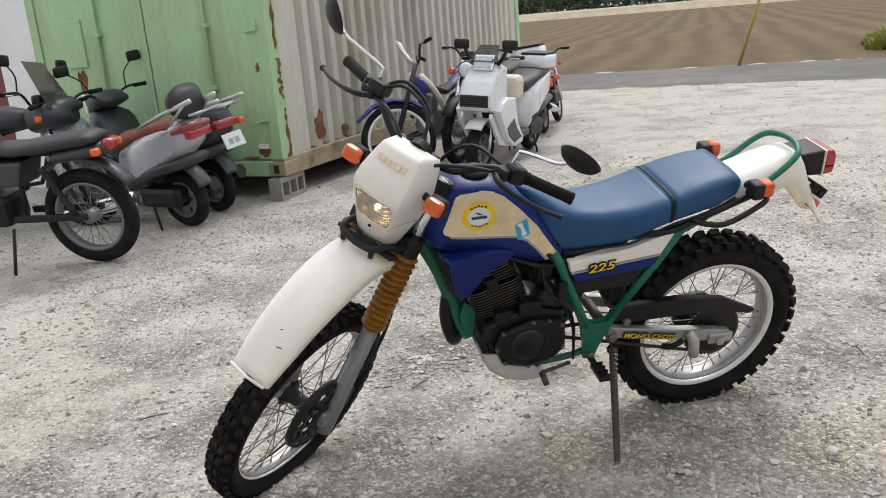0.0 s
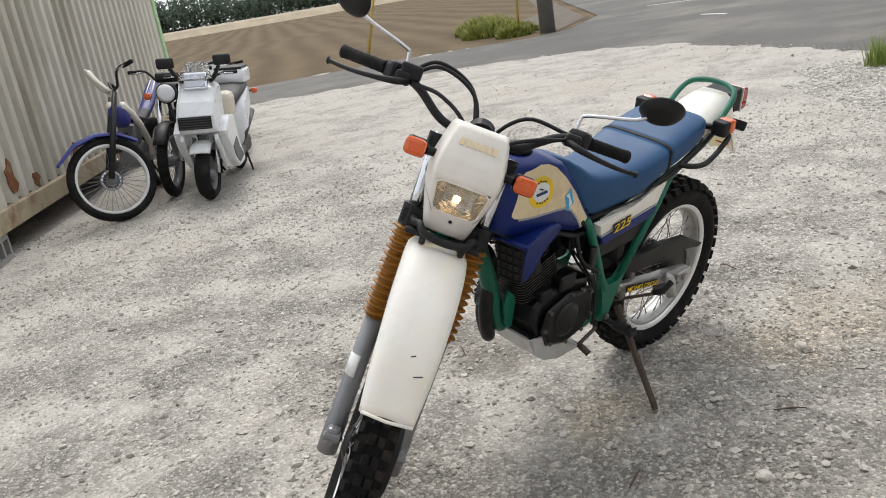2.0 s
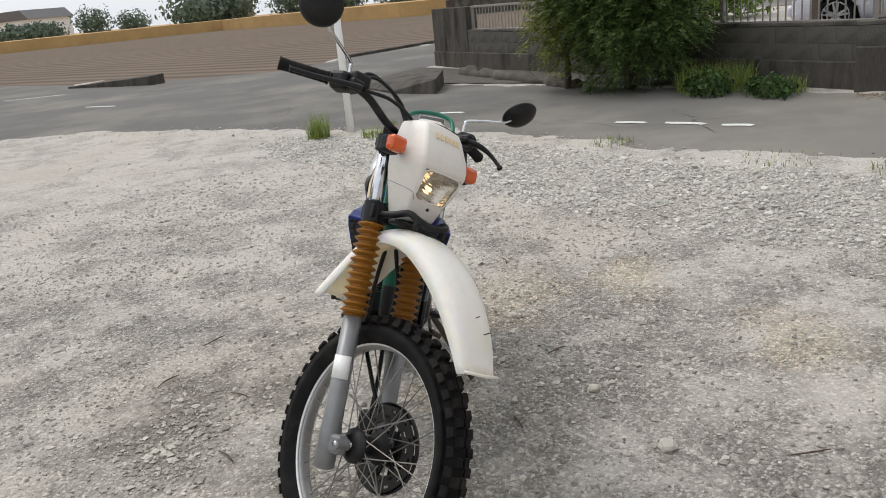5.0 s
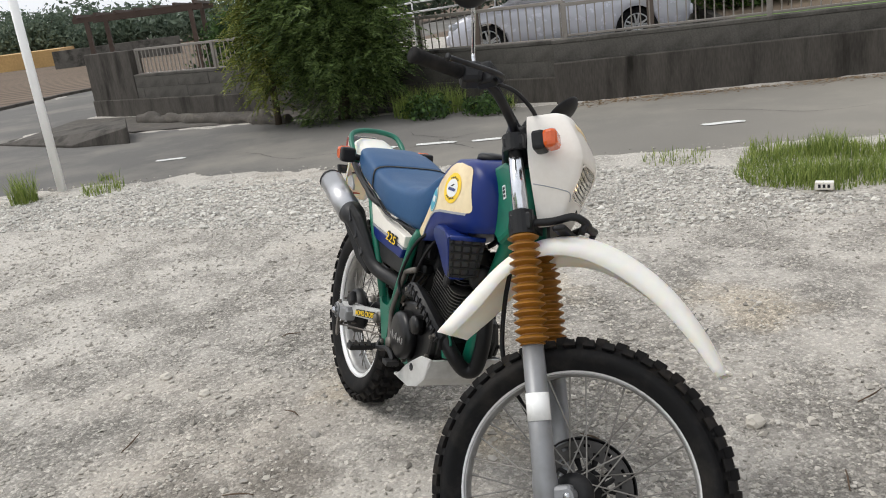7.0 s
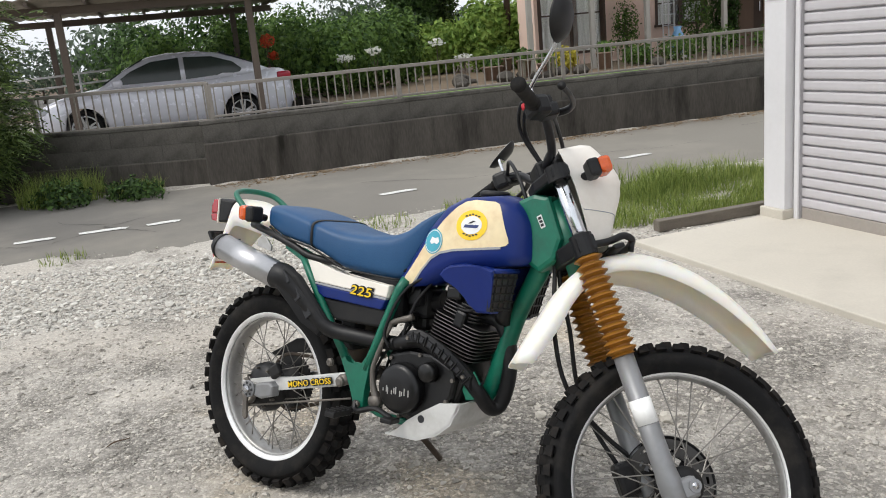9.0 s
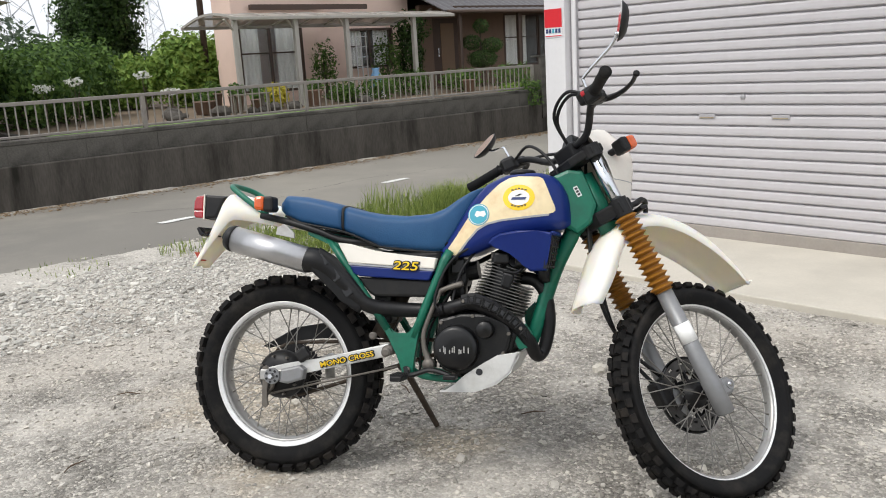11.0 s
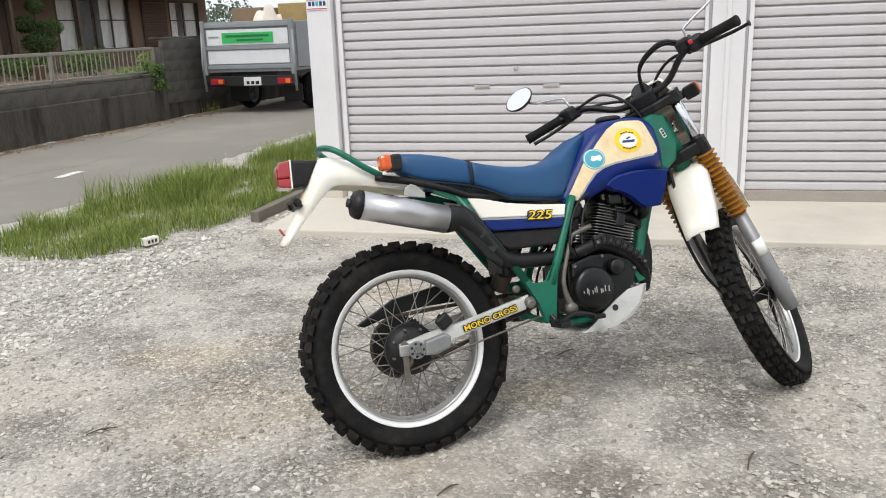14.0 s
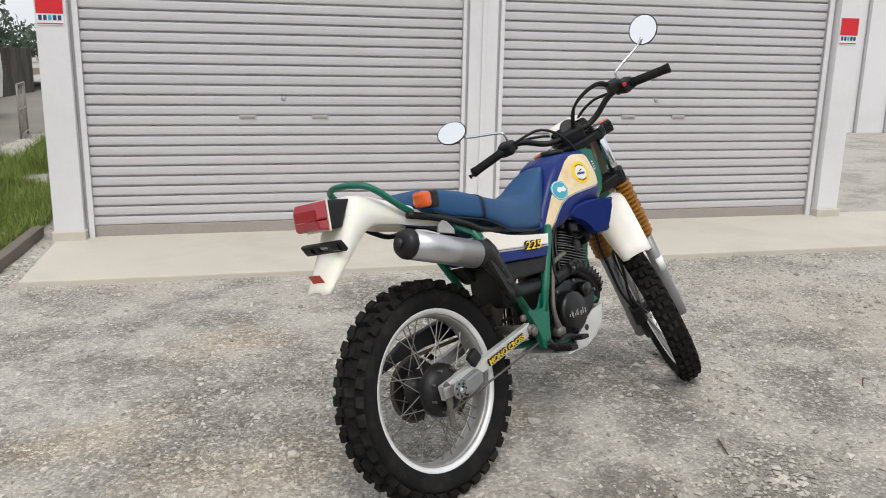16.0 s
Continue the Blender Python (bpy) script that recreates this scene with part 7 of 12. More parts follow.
for pts in ([(-0.03, -0.215, 0.295), (-0.045, -0.15, 0.345), (-0.04, -0.05, 0.31), (0.0, -0.01, 0.20), (0.02, 0.02, 0.10)], [(0.0, -0.2, 0.275), (0.03, -0.12, 0.27), (0.05, -0.04, 0.22), (0.03, 0.03, 0.10)],
            [(0.0, 0.205, 0.275), (0.04, 0.13, 0.25), (0.05, 0.05, 0.2), (-0.02, -0.02, 0.08)], [(-0.035, 0.215, 0.29), (-0.05, 0.1, 0.29), (-0.06, 0.03, 0.2), (-0.07, 0.02, 0.05)],
            [(-0.025, -0.212, 0.288), (-0.033, -0.142, 0.335), (-0.028, -0.042, 0.298), (0.008, -0.002, 0.19), (0.026, 0.026, 0.10)]):
    bm = bmesh.new()
    tube(bm, pts, 0.0052, 8, curve=6)
    part("cable", bm, BLACK_PLASTIC, bar, "black control cable", smooth=True)
# front disc brake on the left, hose
bm = bmesh.new()
rings = [0.072, 0.080, 0.087, 0.096, 0.103, 0.112]
dv = [[bm.verts.new((r * math.cos(2 * math.pi * k / 72), 0.061, r * math.sin(2 * math.pi * k / 72))) for k in range(72)] for r in rings]
for i in range(5):
    for k in range(72):
        if not ((i == 1 and k % 6 < 2) or (i == 3 and (k + 3) % 6 < 2)):
            bm.faces.new((dv[i][k], dv[i][(k + 1) % 72], dv[i + 1][(k + 1) % 72], dv[i + 1][k]))
part("brake_disc", bm, DARK_STEEL, front, "drilled steel brake disc", solid=0.0035)
for k in range(6):
    a = math.pi * k / 3
    bm = bmesh.new()
    tube(bm, [(0.03 * math.cos(a), 0.062, 0.03 * math.sin(a)), (0.076 * math.cos(a + 0.3), 0.062, 0.076 * math.sin(a + 0.3))], 0.006, 6)
    part("disc_arm", bm, BLACK, front)
bm = bmesh.new()
rings = [(0.0, 0.088), (0.03, 0.088), (0.048, 0.086), (0.074, 0.083), (0.086, 0.082), (0.102, 0.080), (0.116, 0.076), (0.120, 0.060)]
cv = [[bm.verts.new((0.049 + max(r, 0.002) * math.cos(2 * math.pi * k / 60), y, -0.63 + max(r, 0.002) * math.sin(2 * math.pi * k / 60))) for k in range(60)] for r, y in rings]
for i in range(7):
    for k in range(60):
        if not ((i == 2 and k % 6 < 4) or (i == 4 and k % 5 < 3)):
            bm.faces.new((cv[i][k], cv[i][(k + 1) % 60], cv[i + 1][(k + 1) % 60], cv[i + 1][k]))
bpart("disc_cover", bm, BLACK_PLASTIC, "black slotted disc cover", FRONT, smooth=True, solid=0.003)
bm = bmesh.new()
box(bm, -0.045, 0.075, -0.585, 0.05, 0.05, 0.085, 0.012)
bpart("brake_caliper", bm, BLACK, "black brake caliper", FRONT)
for pts in ([(-0.05, 0.08, -0.55), (-0.07, 0.10, -0.45), (-0.075, 0.10, -0.33), (-0.05, 0.09, -0.2), (-0.04, 0.04, -0.05), (0.02, 0.03, 0.05)], [(0.045, 0.07, -0.62), (0.0, 0.075, -0.56), (-0.07, 0.072, -0.45), (-0.115, 0.06, -0.33), (-0.10, 0.05, -0.19), (-0.05, 0.03, -0.04), (0.0, 0.0, 0.12)]):
    bm = bmesh.new()
    tube(bm, pts, 0.006, 8, curve=5)
    bpart("hose", bm, BLACK_PLASTIC, "black brake hose", FRONT, smooth=True)


# ---- shipping container ----
CV = Vector((-0.58, -0.815, 0)).normalized()
CONT = Matrix(((CV.x, -CV.y, 0, 1.33), (CV.y, CV.x, 0, -4.50), (0, 0, 1, 0.19), (0, 0, 0, 1)))
# local: x along its length, y across, z up from its underside
cont = thing("shipping_container", "pale green and grey steel shipping container with rusty corners", "container", CONT)
CL, CWID, CH = 6.06, 2.6, 2.55


def cpart(name, boxes, material, label="", bev=0.006):
    bm = bmesh.new()
    for x0, x1, y0, y1, z0, z1 in boxes:
        box(bm, (x0 + x1) / 2, (y0 + y1) / 2, (z0 + z1) / 2, x1 - x0, y1 - y0, z1 - z0)
    return part(name, bm, material, cont, label, bevel=bev)


def corrugated(name, y, flip, material):
    """A ribbed side wall along x."""
    bm = bmesh.new()
    prof, x = [(0.10, 0.0), (0.46, 0.0)], 0.46
    while x < CL - 0.3:
        prof += [(x + 0.03, 0.075), (x + 0.095, 0.075), (x + 0.125, 0.0), (x + 0.20, 0.0)]
        x += 0.20
    prof.append((CL - 0.05, 0.0))
    a = [bm.verts.new((px, y + flip * py, 0.15)) for px, py in prof]
    b = [bm.verts.new((px, y + flip * py, CH - 0.1)) for px, py in prof]
    for i in range(len(prof) - 1):
        bm.faces.new((a[i], a[i + 1], b[i + 1], b[i]))
    return part(name, bm, material, cont, "corrugated grey side wall", solid=0.004)


corrugated("side_wall", 0.03, 1, C_GREY)
corrugated("side_wall", CWID - 0.03, -1, C_GREY)
for x0, x1 in ((0.0, 0.15), (CL - 0.12, CL)):
    for y0 in (0.0, CWID - 0.1):
        cpart("corner_post", [(x0, x1, y0, y0 + 0.1, 0.0, CH)], C_GREEN, "green corner post")
# rust runs and flaking on the near post and sill
for z0, z1, y0, y1 in ((0.0, 0.55, -0.004, 0.05), (0.62, 0.95, -0.003, 0.022), (1.02, 1.75, -0.003, 0.028), (1.8, 2.3, -0.003, 0.018)):
    bm = bmesh.new()
    pl = []
    n = 14
    for k in range(n + 1):
        pl.append((0.125 + random.uniform(-0.025, 0.02), z0 + (z1 - z0) * k / n))
    for k in range(n, -1, -1):
        pl.append((0.092 + random.uniform(-0.03, 0.025), z0 + (z1 - z0) * k / n))
    plate(bm, pl, -0.0045, -0.001)
    part("rust_patch", bm, RUST, cont, "flaking rust on the post")
for y0, z0, w, h in ((0.11, 0.16, 0.13, 0.10), (0.2, 0.14, 0.22, 0.03), (2.0, 0.72, 0.13, 0.26), (2.05, 0.62, 0.04, 0.2), (0.9, 0.54, 0.1, 0.05), (0.12, 0.84, 0.04, 0.09)):
    bm = bmesh.new()
    pl = [(y0 + w * (0.5 + 0.5 * math.cos(a) * random.uniform(0.6, 1.1)), z0 + h * (0.5 + 0.5 * math.sin(a) * random.uniform(0.6, 1.1))) for a in [2 * math.pi * k / 14 for k in range(14)]]
    plate(bm, pl, 0.009, 0.013, 0.0, Matrix(((0, 1, 0, 0.0), (1, 0, 0, 0), (0, 0, 1, 0), (0, 0, 0, 1))))
    part("rust_patch", bm, RUST, cont, "flaking rust stain")
for x0, z0, w, h in ((0.52, 0.18, 0.22, 0.30), (0.98, 0.16, 0.14, 0.14), (1.9, 0.16, 0.2, 0.2)):
    bm = bmesh.new()
    pl = [(x0 + w * (0.5 + 0.5 * math.cos(a) * random.uniform(0.5, 1.1)), z0 + h * (0.5 + 0.5 * math.sin(a) * random.uniform(0.5, 1.1))) for a in [2 * math.pi * k / 14 for k in range(14)]]
    plate(bm, pl, 0.016, 0.024)
    part("rust_patch", bm, RUST, cont, "rust stain")
cpart("side_sill", [(0.0, CL, -0.012, 0.12, 0.0, 0.15)], RUST_BEIGE, "rust-streaked beige bottom rail")
cpart("side_sill", [(0.0, CL, CWID - 0.12, CWID, 0.0, 0.15)], RUST_BEIGE)
cpart("top_rail", [(0.0, CL, -0.004, 0.10, CH - 0.12, CH)], C_GREY)
cpart("roof", [(0.0, CL, 0.0, CWID, CH - 0.02, CH + 0.02)], C_GREY)
cpart("floor", [(0.05, CL - 0.05, 0.05, CWID - 0.05, 0.10, 0.16)], TIMBER)
cpart("door_sill", [(-0.006, 0.12, 0.1, CWID - 0.1, 0.0, 0.13)], C_GREEN, "green door sill")
cpart("door_header", [(-0.006, 0.12, 0.1, CWID - 0.1, CH - 0.15, CH)], C_GREEN)
cpart("rear_wall", [(CL - 0.08, CL - 0.03, 0.1, CWID - 0.1, 0.1, CH - 0.1)], C_GREY)
for y0, y1 in ((0.105, 1.24), (1.255, CWID - 0.105)):
    cpart("door", [(0.012, 0.06, y0, y1, 0.14, CH - 0.16)], C_GREEN, "faded green steel door")
for y0 in (0.60, 1.04, 1.31, 1.78):
    bm = bmesh.new()
    plate(bm, [(-0.001, 0.0), (0.014, -0.03), (0.014, 0.03)], 0.16, CH - 0.18, 0.0, Matrix(((1, 0, 0, 0), (0, 0, 1, y0), (0, 1, 0, 0), (0, 0, 0, 1))))
    part("door_rib", bm, C_GREEN, cont, "raised green door rib")
for y0 in (0.585, 1.765):
    bm = bmesh.new()
    tube(bm, [(-0.02, y0, 0.14), (-0.02, y0, CH - 0.14)], 0.015, 10)
    rod = part("locking_rod", bm, C_GREEN, cont, "painted locking rod", smooth=True)
    for z in (0.25, 0.75, 1.25, 1.75, 2.2):
        bm = bmesh.new()
        box(bm, -0.012, y0, z, 0.05, 0.07, 0.04, 0.004)
        part("rod_bracket", bm, C_GREEN, rod)
for z in (0.5, 1.22, 1.95):
    bm = bmesh.new()
    box(bm, -0.005, 0.10, z, 0.04, 0.03, 0.09, 0.004)
    tube(bm, [(-0.01, 0.105, z - 0.035), (-0.012, 0.2, z - 0.05), (-0.012, 0.235, z - 0.03)], 0.008, 8)
    part("hinge", bm, C_GREEN, cont, "door hinge and handle")
bm = bmesh.new()
box(bm, -0.012, 0.78, 0.585, 0.02, 0.34, 0.035, 0.006)
box(bm, -0.02, 0.72, 0.61, 0.03, 0.05, 0.09, 0.006)
part("lock_bar", bm, C_GREEN, cont, "horizontal lock handle")
bm = bmesh.new()
box(bm, 0.004, 2.07, 1.19, 0.022, 0.22, 0.42, 0.008)
part("door_pocket", bm, C_GREEN, cont, "recessed document panel")
for x0 in (0.0, CL - 0.16):
    for y0 in (-0.015, CWID - 0.15):
        bm = bmesh.new()
        box(bm, x0 + 0.08, y0 + 0.08, 0.06, 0.178, 0.17, 0.12, 0.01)
        part("corner_casting", bm, RUST_BEIGE, cont, "rusty cast corner block")
bm = bmesh.new()
box(bm, -0.0125, 0.07, 0.06, 0.008, 0.05, 0.07, 0.003)
part("casting_slot", bm, BLACK_PRINT, cont, "dark lifting slot")
bm = bmesh.new()
box(bm, 0.006, 0.18, 0.25, 0.012, 0.09, 0.035)
part("torn_sticker", bm, WHITE_PRINT, cont, "torn white sticker")

# cinder blocks below the container
def cinder_block(m):
    b = thing("cinder_block", "grey hollow cinder block propping the container", "block", m, "container props")
    for k in range(4):
        bm = bmesh.new()
        box(bm, -0.18 + 0.12 * k, 0, 0.095, 0.03, 0.12, 0.19, 0.003)
        part("web", bm, BLOCK_RAW, b)
    for y in (-0.045, 0.045):
        bm = bmesh.new()
        box(bm, 0, y * 1.0, 0.02, 0.34, 0.028, 0.04, 0.003)
        box(bm, 0, y * 1.0, 0.17, 0.34, 0.028, 0.04, 0.003)
        part("flange", bm, BLOCK_RAW, b)
    return b
cb = cinder_block(CONT @ T(0.10, 0.06, -0.195) @ Matrix.Rotation(radians(4), 4, "Z"))
for x0, y0 in ((CL - 0.15, 0.1), (0.10, CWID - 0.12), (CL - 0.15, CWID - 0.12)):
    copy_thing(cb, CONT @ T(x0, y0, -0.195) @ Matrix.Rotation(radians(random.uniform(-5, 5)), 4, "Z"))

# pale shed standing beyond the container
shed = thing("shed", "pale steel shed with a dark red doorway beyond the container", "shed", CONT @ T(0, 0.26, -0.19), kind="structure")
for nm, bx, mt in (("front_panel", (0.3, 0.36, 2.42, 3.2, 0, 2.6), WHITE_STEEL), ("side_panel", (0.36, 3.0, 2.42, 2.48, 0, 2.6), WHITE_STEEL), ("front_panel", (0.3, 0.36, 3.9, 4.6, 0, 2.6), WHITE_STEEL),
                   ("header", (0.3, 0.36, 3.2, 3.9, 2.1, 2.6), WHITE_STEEL), ("back_panel", (2.9, 3.0, 2.48, 4.6, 0, 2.6), WHITE_STEEL), ("roof", (0.1, 3.2, 2.38, 4.7, 2.6, 2.68), GREY_STEEL)):
    bm = bmesh.new()
    x0, x1, y0, y1, z0, z1 = bx
    box(bm, (x0 + x1) / 2, (y0 + y1) / 2, (z0 + z1) / 2, x1 - x0, y1 - y0, z1 - z0, 0.006)
    part(nm, bm, mt, shed)
RED_DARK = mat("dark_red_paint", srgb("6e2a26"), 0.5, vary=0.15, bump=0.1)
bm = bmesh.new()
box(bm, 0.5, 3.55, 1.0, 0.05, 0.68, 2.0, 0.01)
part("red_door", bm, RED_DARK, shed, "dark red door set back in the opening")

# ---- parked scooters and motorcycles ----
GREY_RIM = mat("dull_grey_rim", srgb("77787a"), 0.45, 0.4, vary=0.1, bump=0.05)
WHITE_RIM = mat("white_rim", srgb("d4d4d2"), 0.45, vary=0.05, bump=0.05)
SEAT_BLACK = mat("black_seat_vinyl", srgb("2a292b"), 0.55, vary=0.12, fine=160, bump=0.2)
SEAT_BROWN = mat("brown_seat_vinyl", srgb("7a3c2a"), 0.55, vary=0.12, fine=160, bump=0.2)
SILVER = mat("silver_bike_paint", srgb("b4b7be"), 0.28, 0.45, vary=0.06, bump=0.03, coat=0.3)
PEARL = mat("white_scooter_paint", srgb("d6d8da"), 0.3, vary=0.04, bump=0.03, dirt=srgb("aaaaa6"), dirt_amount=0.35, dirt_scale=6, coat=0.3)
DARK_GREY = mat("dark_grey_plastic", srgb("303236"), 0.45, vary=0.12, bump=0.08, coat=0.15)
VIOLET = mat("violet_blue_plastic", srgb("34397f"), 0.45, vary=0.1, bump=0.05)
SMOKE = clear("smoked_screen", srgb("3c3a38"), 0.1, 0.6)
PLATE_WHITE = mat("number_plate_white", srgb("d8dad6"), 0.5, vary=0.04, bump=0.02)
CREAM_BAG = mat("cream_vinyl_bag", srgb("c7bfae"), 0.6, vary=0.08, bump=0.15)


def plain_wheel(parent, x, z, R, hw, rim_r, rim_mat, spokes=0, discs=True, m=None):
    """A parked machine's wheel: tyre as the part, rim, hub and spokes under it."""
    mm = (m or Matrix()) @ T(x, 0, z)
    bm = bmesh.new()
    lathe(bm, [(rim_r, -hw * 0.7), ((R + rim_r) / 2, -hw), (R - hw * 0.45, -hw * 0.8), (R - hw * 0.1, -hw * 0.4), (R, 0), (R - hw * 0.1, hw * 0.4), (R - hw * 0.45, hw * 0.8), ((R + rim_r) / 2, hw), (rim_r, hw * 0.7)], 44, close=True)
    ty = part("wheel", bm, RUBBER, parent, "black tyre", mm, smooth=True)
    bm = bmesh.new()
    lathe(bm, [(rim_r + 0.002, -hw * 0.72), (rim_r - 0.018, -hw * 0.6), (rim_r - 0.022, 0), (rim_r - 0.018, hw * 0.6), (rim_r + 0.002, hw * 0.72), (rim_r - 0.006, 0)], 44, close=True)
    part("rim", bm, rim_mat, ty, "", smooth=True)
    bm = bmesh.new()
    lathe(bm, [(0, -0.06), (0.02, -0.06), (0.045, -0.04), (0.045, 0.04), (0.02, 0.06), (0, 0.06)], 20)
    part("hub", bm, GREY_RIM, ty, "", smooth=True)
    if spokes:
        bm = bmesh.new()
        if spokes > 8:
            tube(bm, [(0.035, 0.03, 0), (rim_r - 0.012, 0, 0)], 0.0022, 5)
        else:
            loft(bm, [[(0.03, -0.02, -0.025), (0.03, 0.02, -0.025), (0.03, 0.02, 0.025), (0.03, -0.02, 0.025)], [(rim_r - 0.012, -0.015, -0.014), (rim_r - 0.012, 0.015, -0.014), (rim_r - 0.012, 0.015, 0.014), (rim_r - 0.012, -0.015, 0.014)]])
        me = bpy.data.meshes.new("spoke")
        bm.to_mesh(me)
        bm.free()
        me.materials.append(GREY_RIM if spokes > 8 else rim_mat)
        for k in range(spokes):
            o = new("spoke", me)
            o.parent = ty
            o.matrix_basis = Matrix.Rotation(2 * math.pi * k / spokes, 4, "Y") @ (Matrix.Scale(-1, 4, (0, 1, 0)) if k % 2 else Matrix())
    return ty


def arc_guard(b, cx, cz, r, a0, a1, hw):
    """A curved mudguard shell about a wheel, from angle a0 to a1 in degrees (0 ahead, 90 up)."""
    sec = [(-hw, 0.0), (-hw * 0.85, 0.014), (-hw * 0.4, 0.021), (0, 0.023), (hw * 0.4, 0.021), (hw * 0.85, 0.014), (hw, 0.0), (hw * 0.75, 0.006), (0, 0.013), (-hw * 0.75, 0.006)]
    return loft(b, [[(cx + (r + h) * math.cos(radians(a)), y, cz + (r + h) * math.sin(radians(a))) for y, h in sec] for a in np.linspace(a0, a1, 16)])


def ground_pose(rear, heading, lean=0.0):
    """Rear contact in plan, heading in degrees from x, lean to its left in degrees."""
    return T(rear[0], rear[1], 0.0) @ Matrix.Rotation(radians(heading), 4, "Z") @ Matrix.Rotation(radians(-lean), 4, "X")


def add(parent, name, mat_, fn, label="", smooth=True, m=None):
    bm = bmesh.new()
    fn(bm)
    return part(name, bm, mat_, parent, label, m, smooth)


def bars_and_mirrors(o, x, z, hw, rise=0.1, mirror_h=0.22, mats=BLACK, mirror_shape=0.05):
    hb = add(o, "handlebar", mats, lambda b: tube(b, [(x, -0.1, z), (x - 0.02, -0.2, z + rise), (x - 0.09, -hw, z + rise * 0.9)], 0.011, 8, 4) and tube(b, [(x, 0.1, z), (x - 0.02, 0.2, z + rise), (x - 0.09, hw, z + rise * 0.9)], 0.011, 8, 4) and tube(b, [(x, -0.1, z), (x, 0.1, z)], 0.011, 8), "handlebar")
    for s in (-1, 1):
        add(hb, "grip", RUBBER, lambda b: tube(b, [(x - 0.05, s * (hw - 0.1), z + rise * 0.94), (x - 0.095, s * hw, z + rise * 0.9)], 0.017, 10), "rubber grip")
        add(hb, "lever", STEEL, lambda b: tube(b, [(x - 0.0, s * (hw - 0.14), z + rise * 0.9), (x - 0.03, s * (hw - 0.02), z + rise * 0.8)], 0.006, 6))
        if mirror_h:
            mi = add(hb, "mirror", BLACK, lambda b: tube(b, [(x - 0.03, s * (hw - 0.16), z + rise), (x, s * (hw - 0.12), z + rise + mirror_h * 0.6), (x + 0.01, s * (hw - 0.02), z + rise + mirror_h)], 0.006, 6, 3), "mirror on a thin stem")
            add(mi, "mirror_head", BLACK_PLASTIC, lambda b: box(b, x + 0.01, s * (hw + 0.02), z + rise + mirror_h + 0.03, 0.04, 0.13, 0.085, 0.018))
    return hb


def plate_and_lamp(o, x, z, lamp_w=0.14, plate=True, lens=RED_LENS, signals=True):
    add(o, "tail_lamp", lens, lambda b: box(b, x, 0, z, 0.07, lamp_w, 0.07, 0.018), "red tail lamp")
    for s in (-1, 1) if signals else ():
        sg = add(o, "signal", AMBER, lambda b: box(b, x + 0.03, s * (lamp_w / 2 + 0.07), z - 0.02, 0.05, 0.06, 0.05, 0.015), "orange turn signal")
        add(sg, "stalk", BLACK, lambda b: tube(b, [(x + 0.04, s * lamp_w * 0.3, z - 0.02), (x + 0.04, s * (lamp_w / 2 + 0.05), z - 0.02)], 0.009, 8))
    if plate:
        pl = add(o, "number_plate", PLATE_WHITE, lambda b: box(b, x - 0.055, 0, z - 0.13, 0.004, 0.2, 0.115, 0.002, m=Matrix.Rotation(radians(18), 4, "Y")), "white number plate", False)
        for k in range(2):
            add(pl, "print_bar", GREY_PRINT, lambda b: box(b, x - 0.0595, -0.03 + 0.06 * k, z - 0.135, 0.002, 0.045, 0.045, 0, m=Matrix.Rotation(radians(18), 4, "Y")), smooth=False)


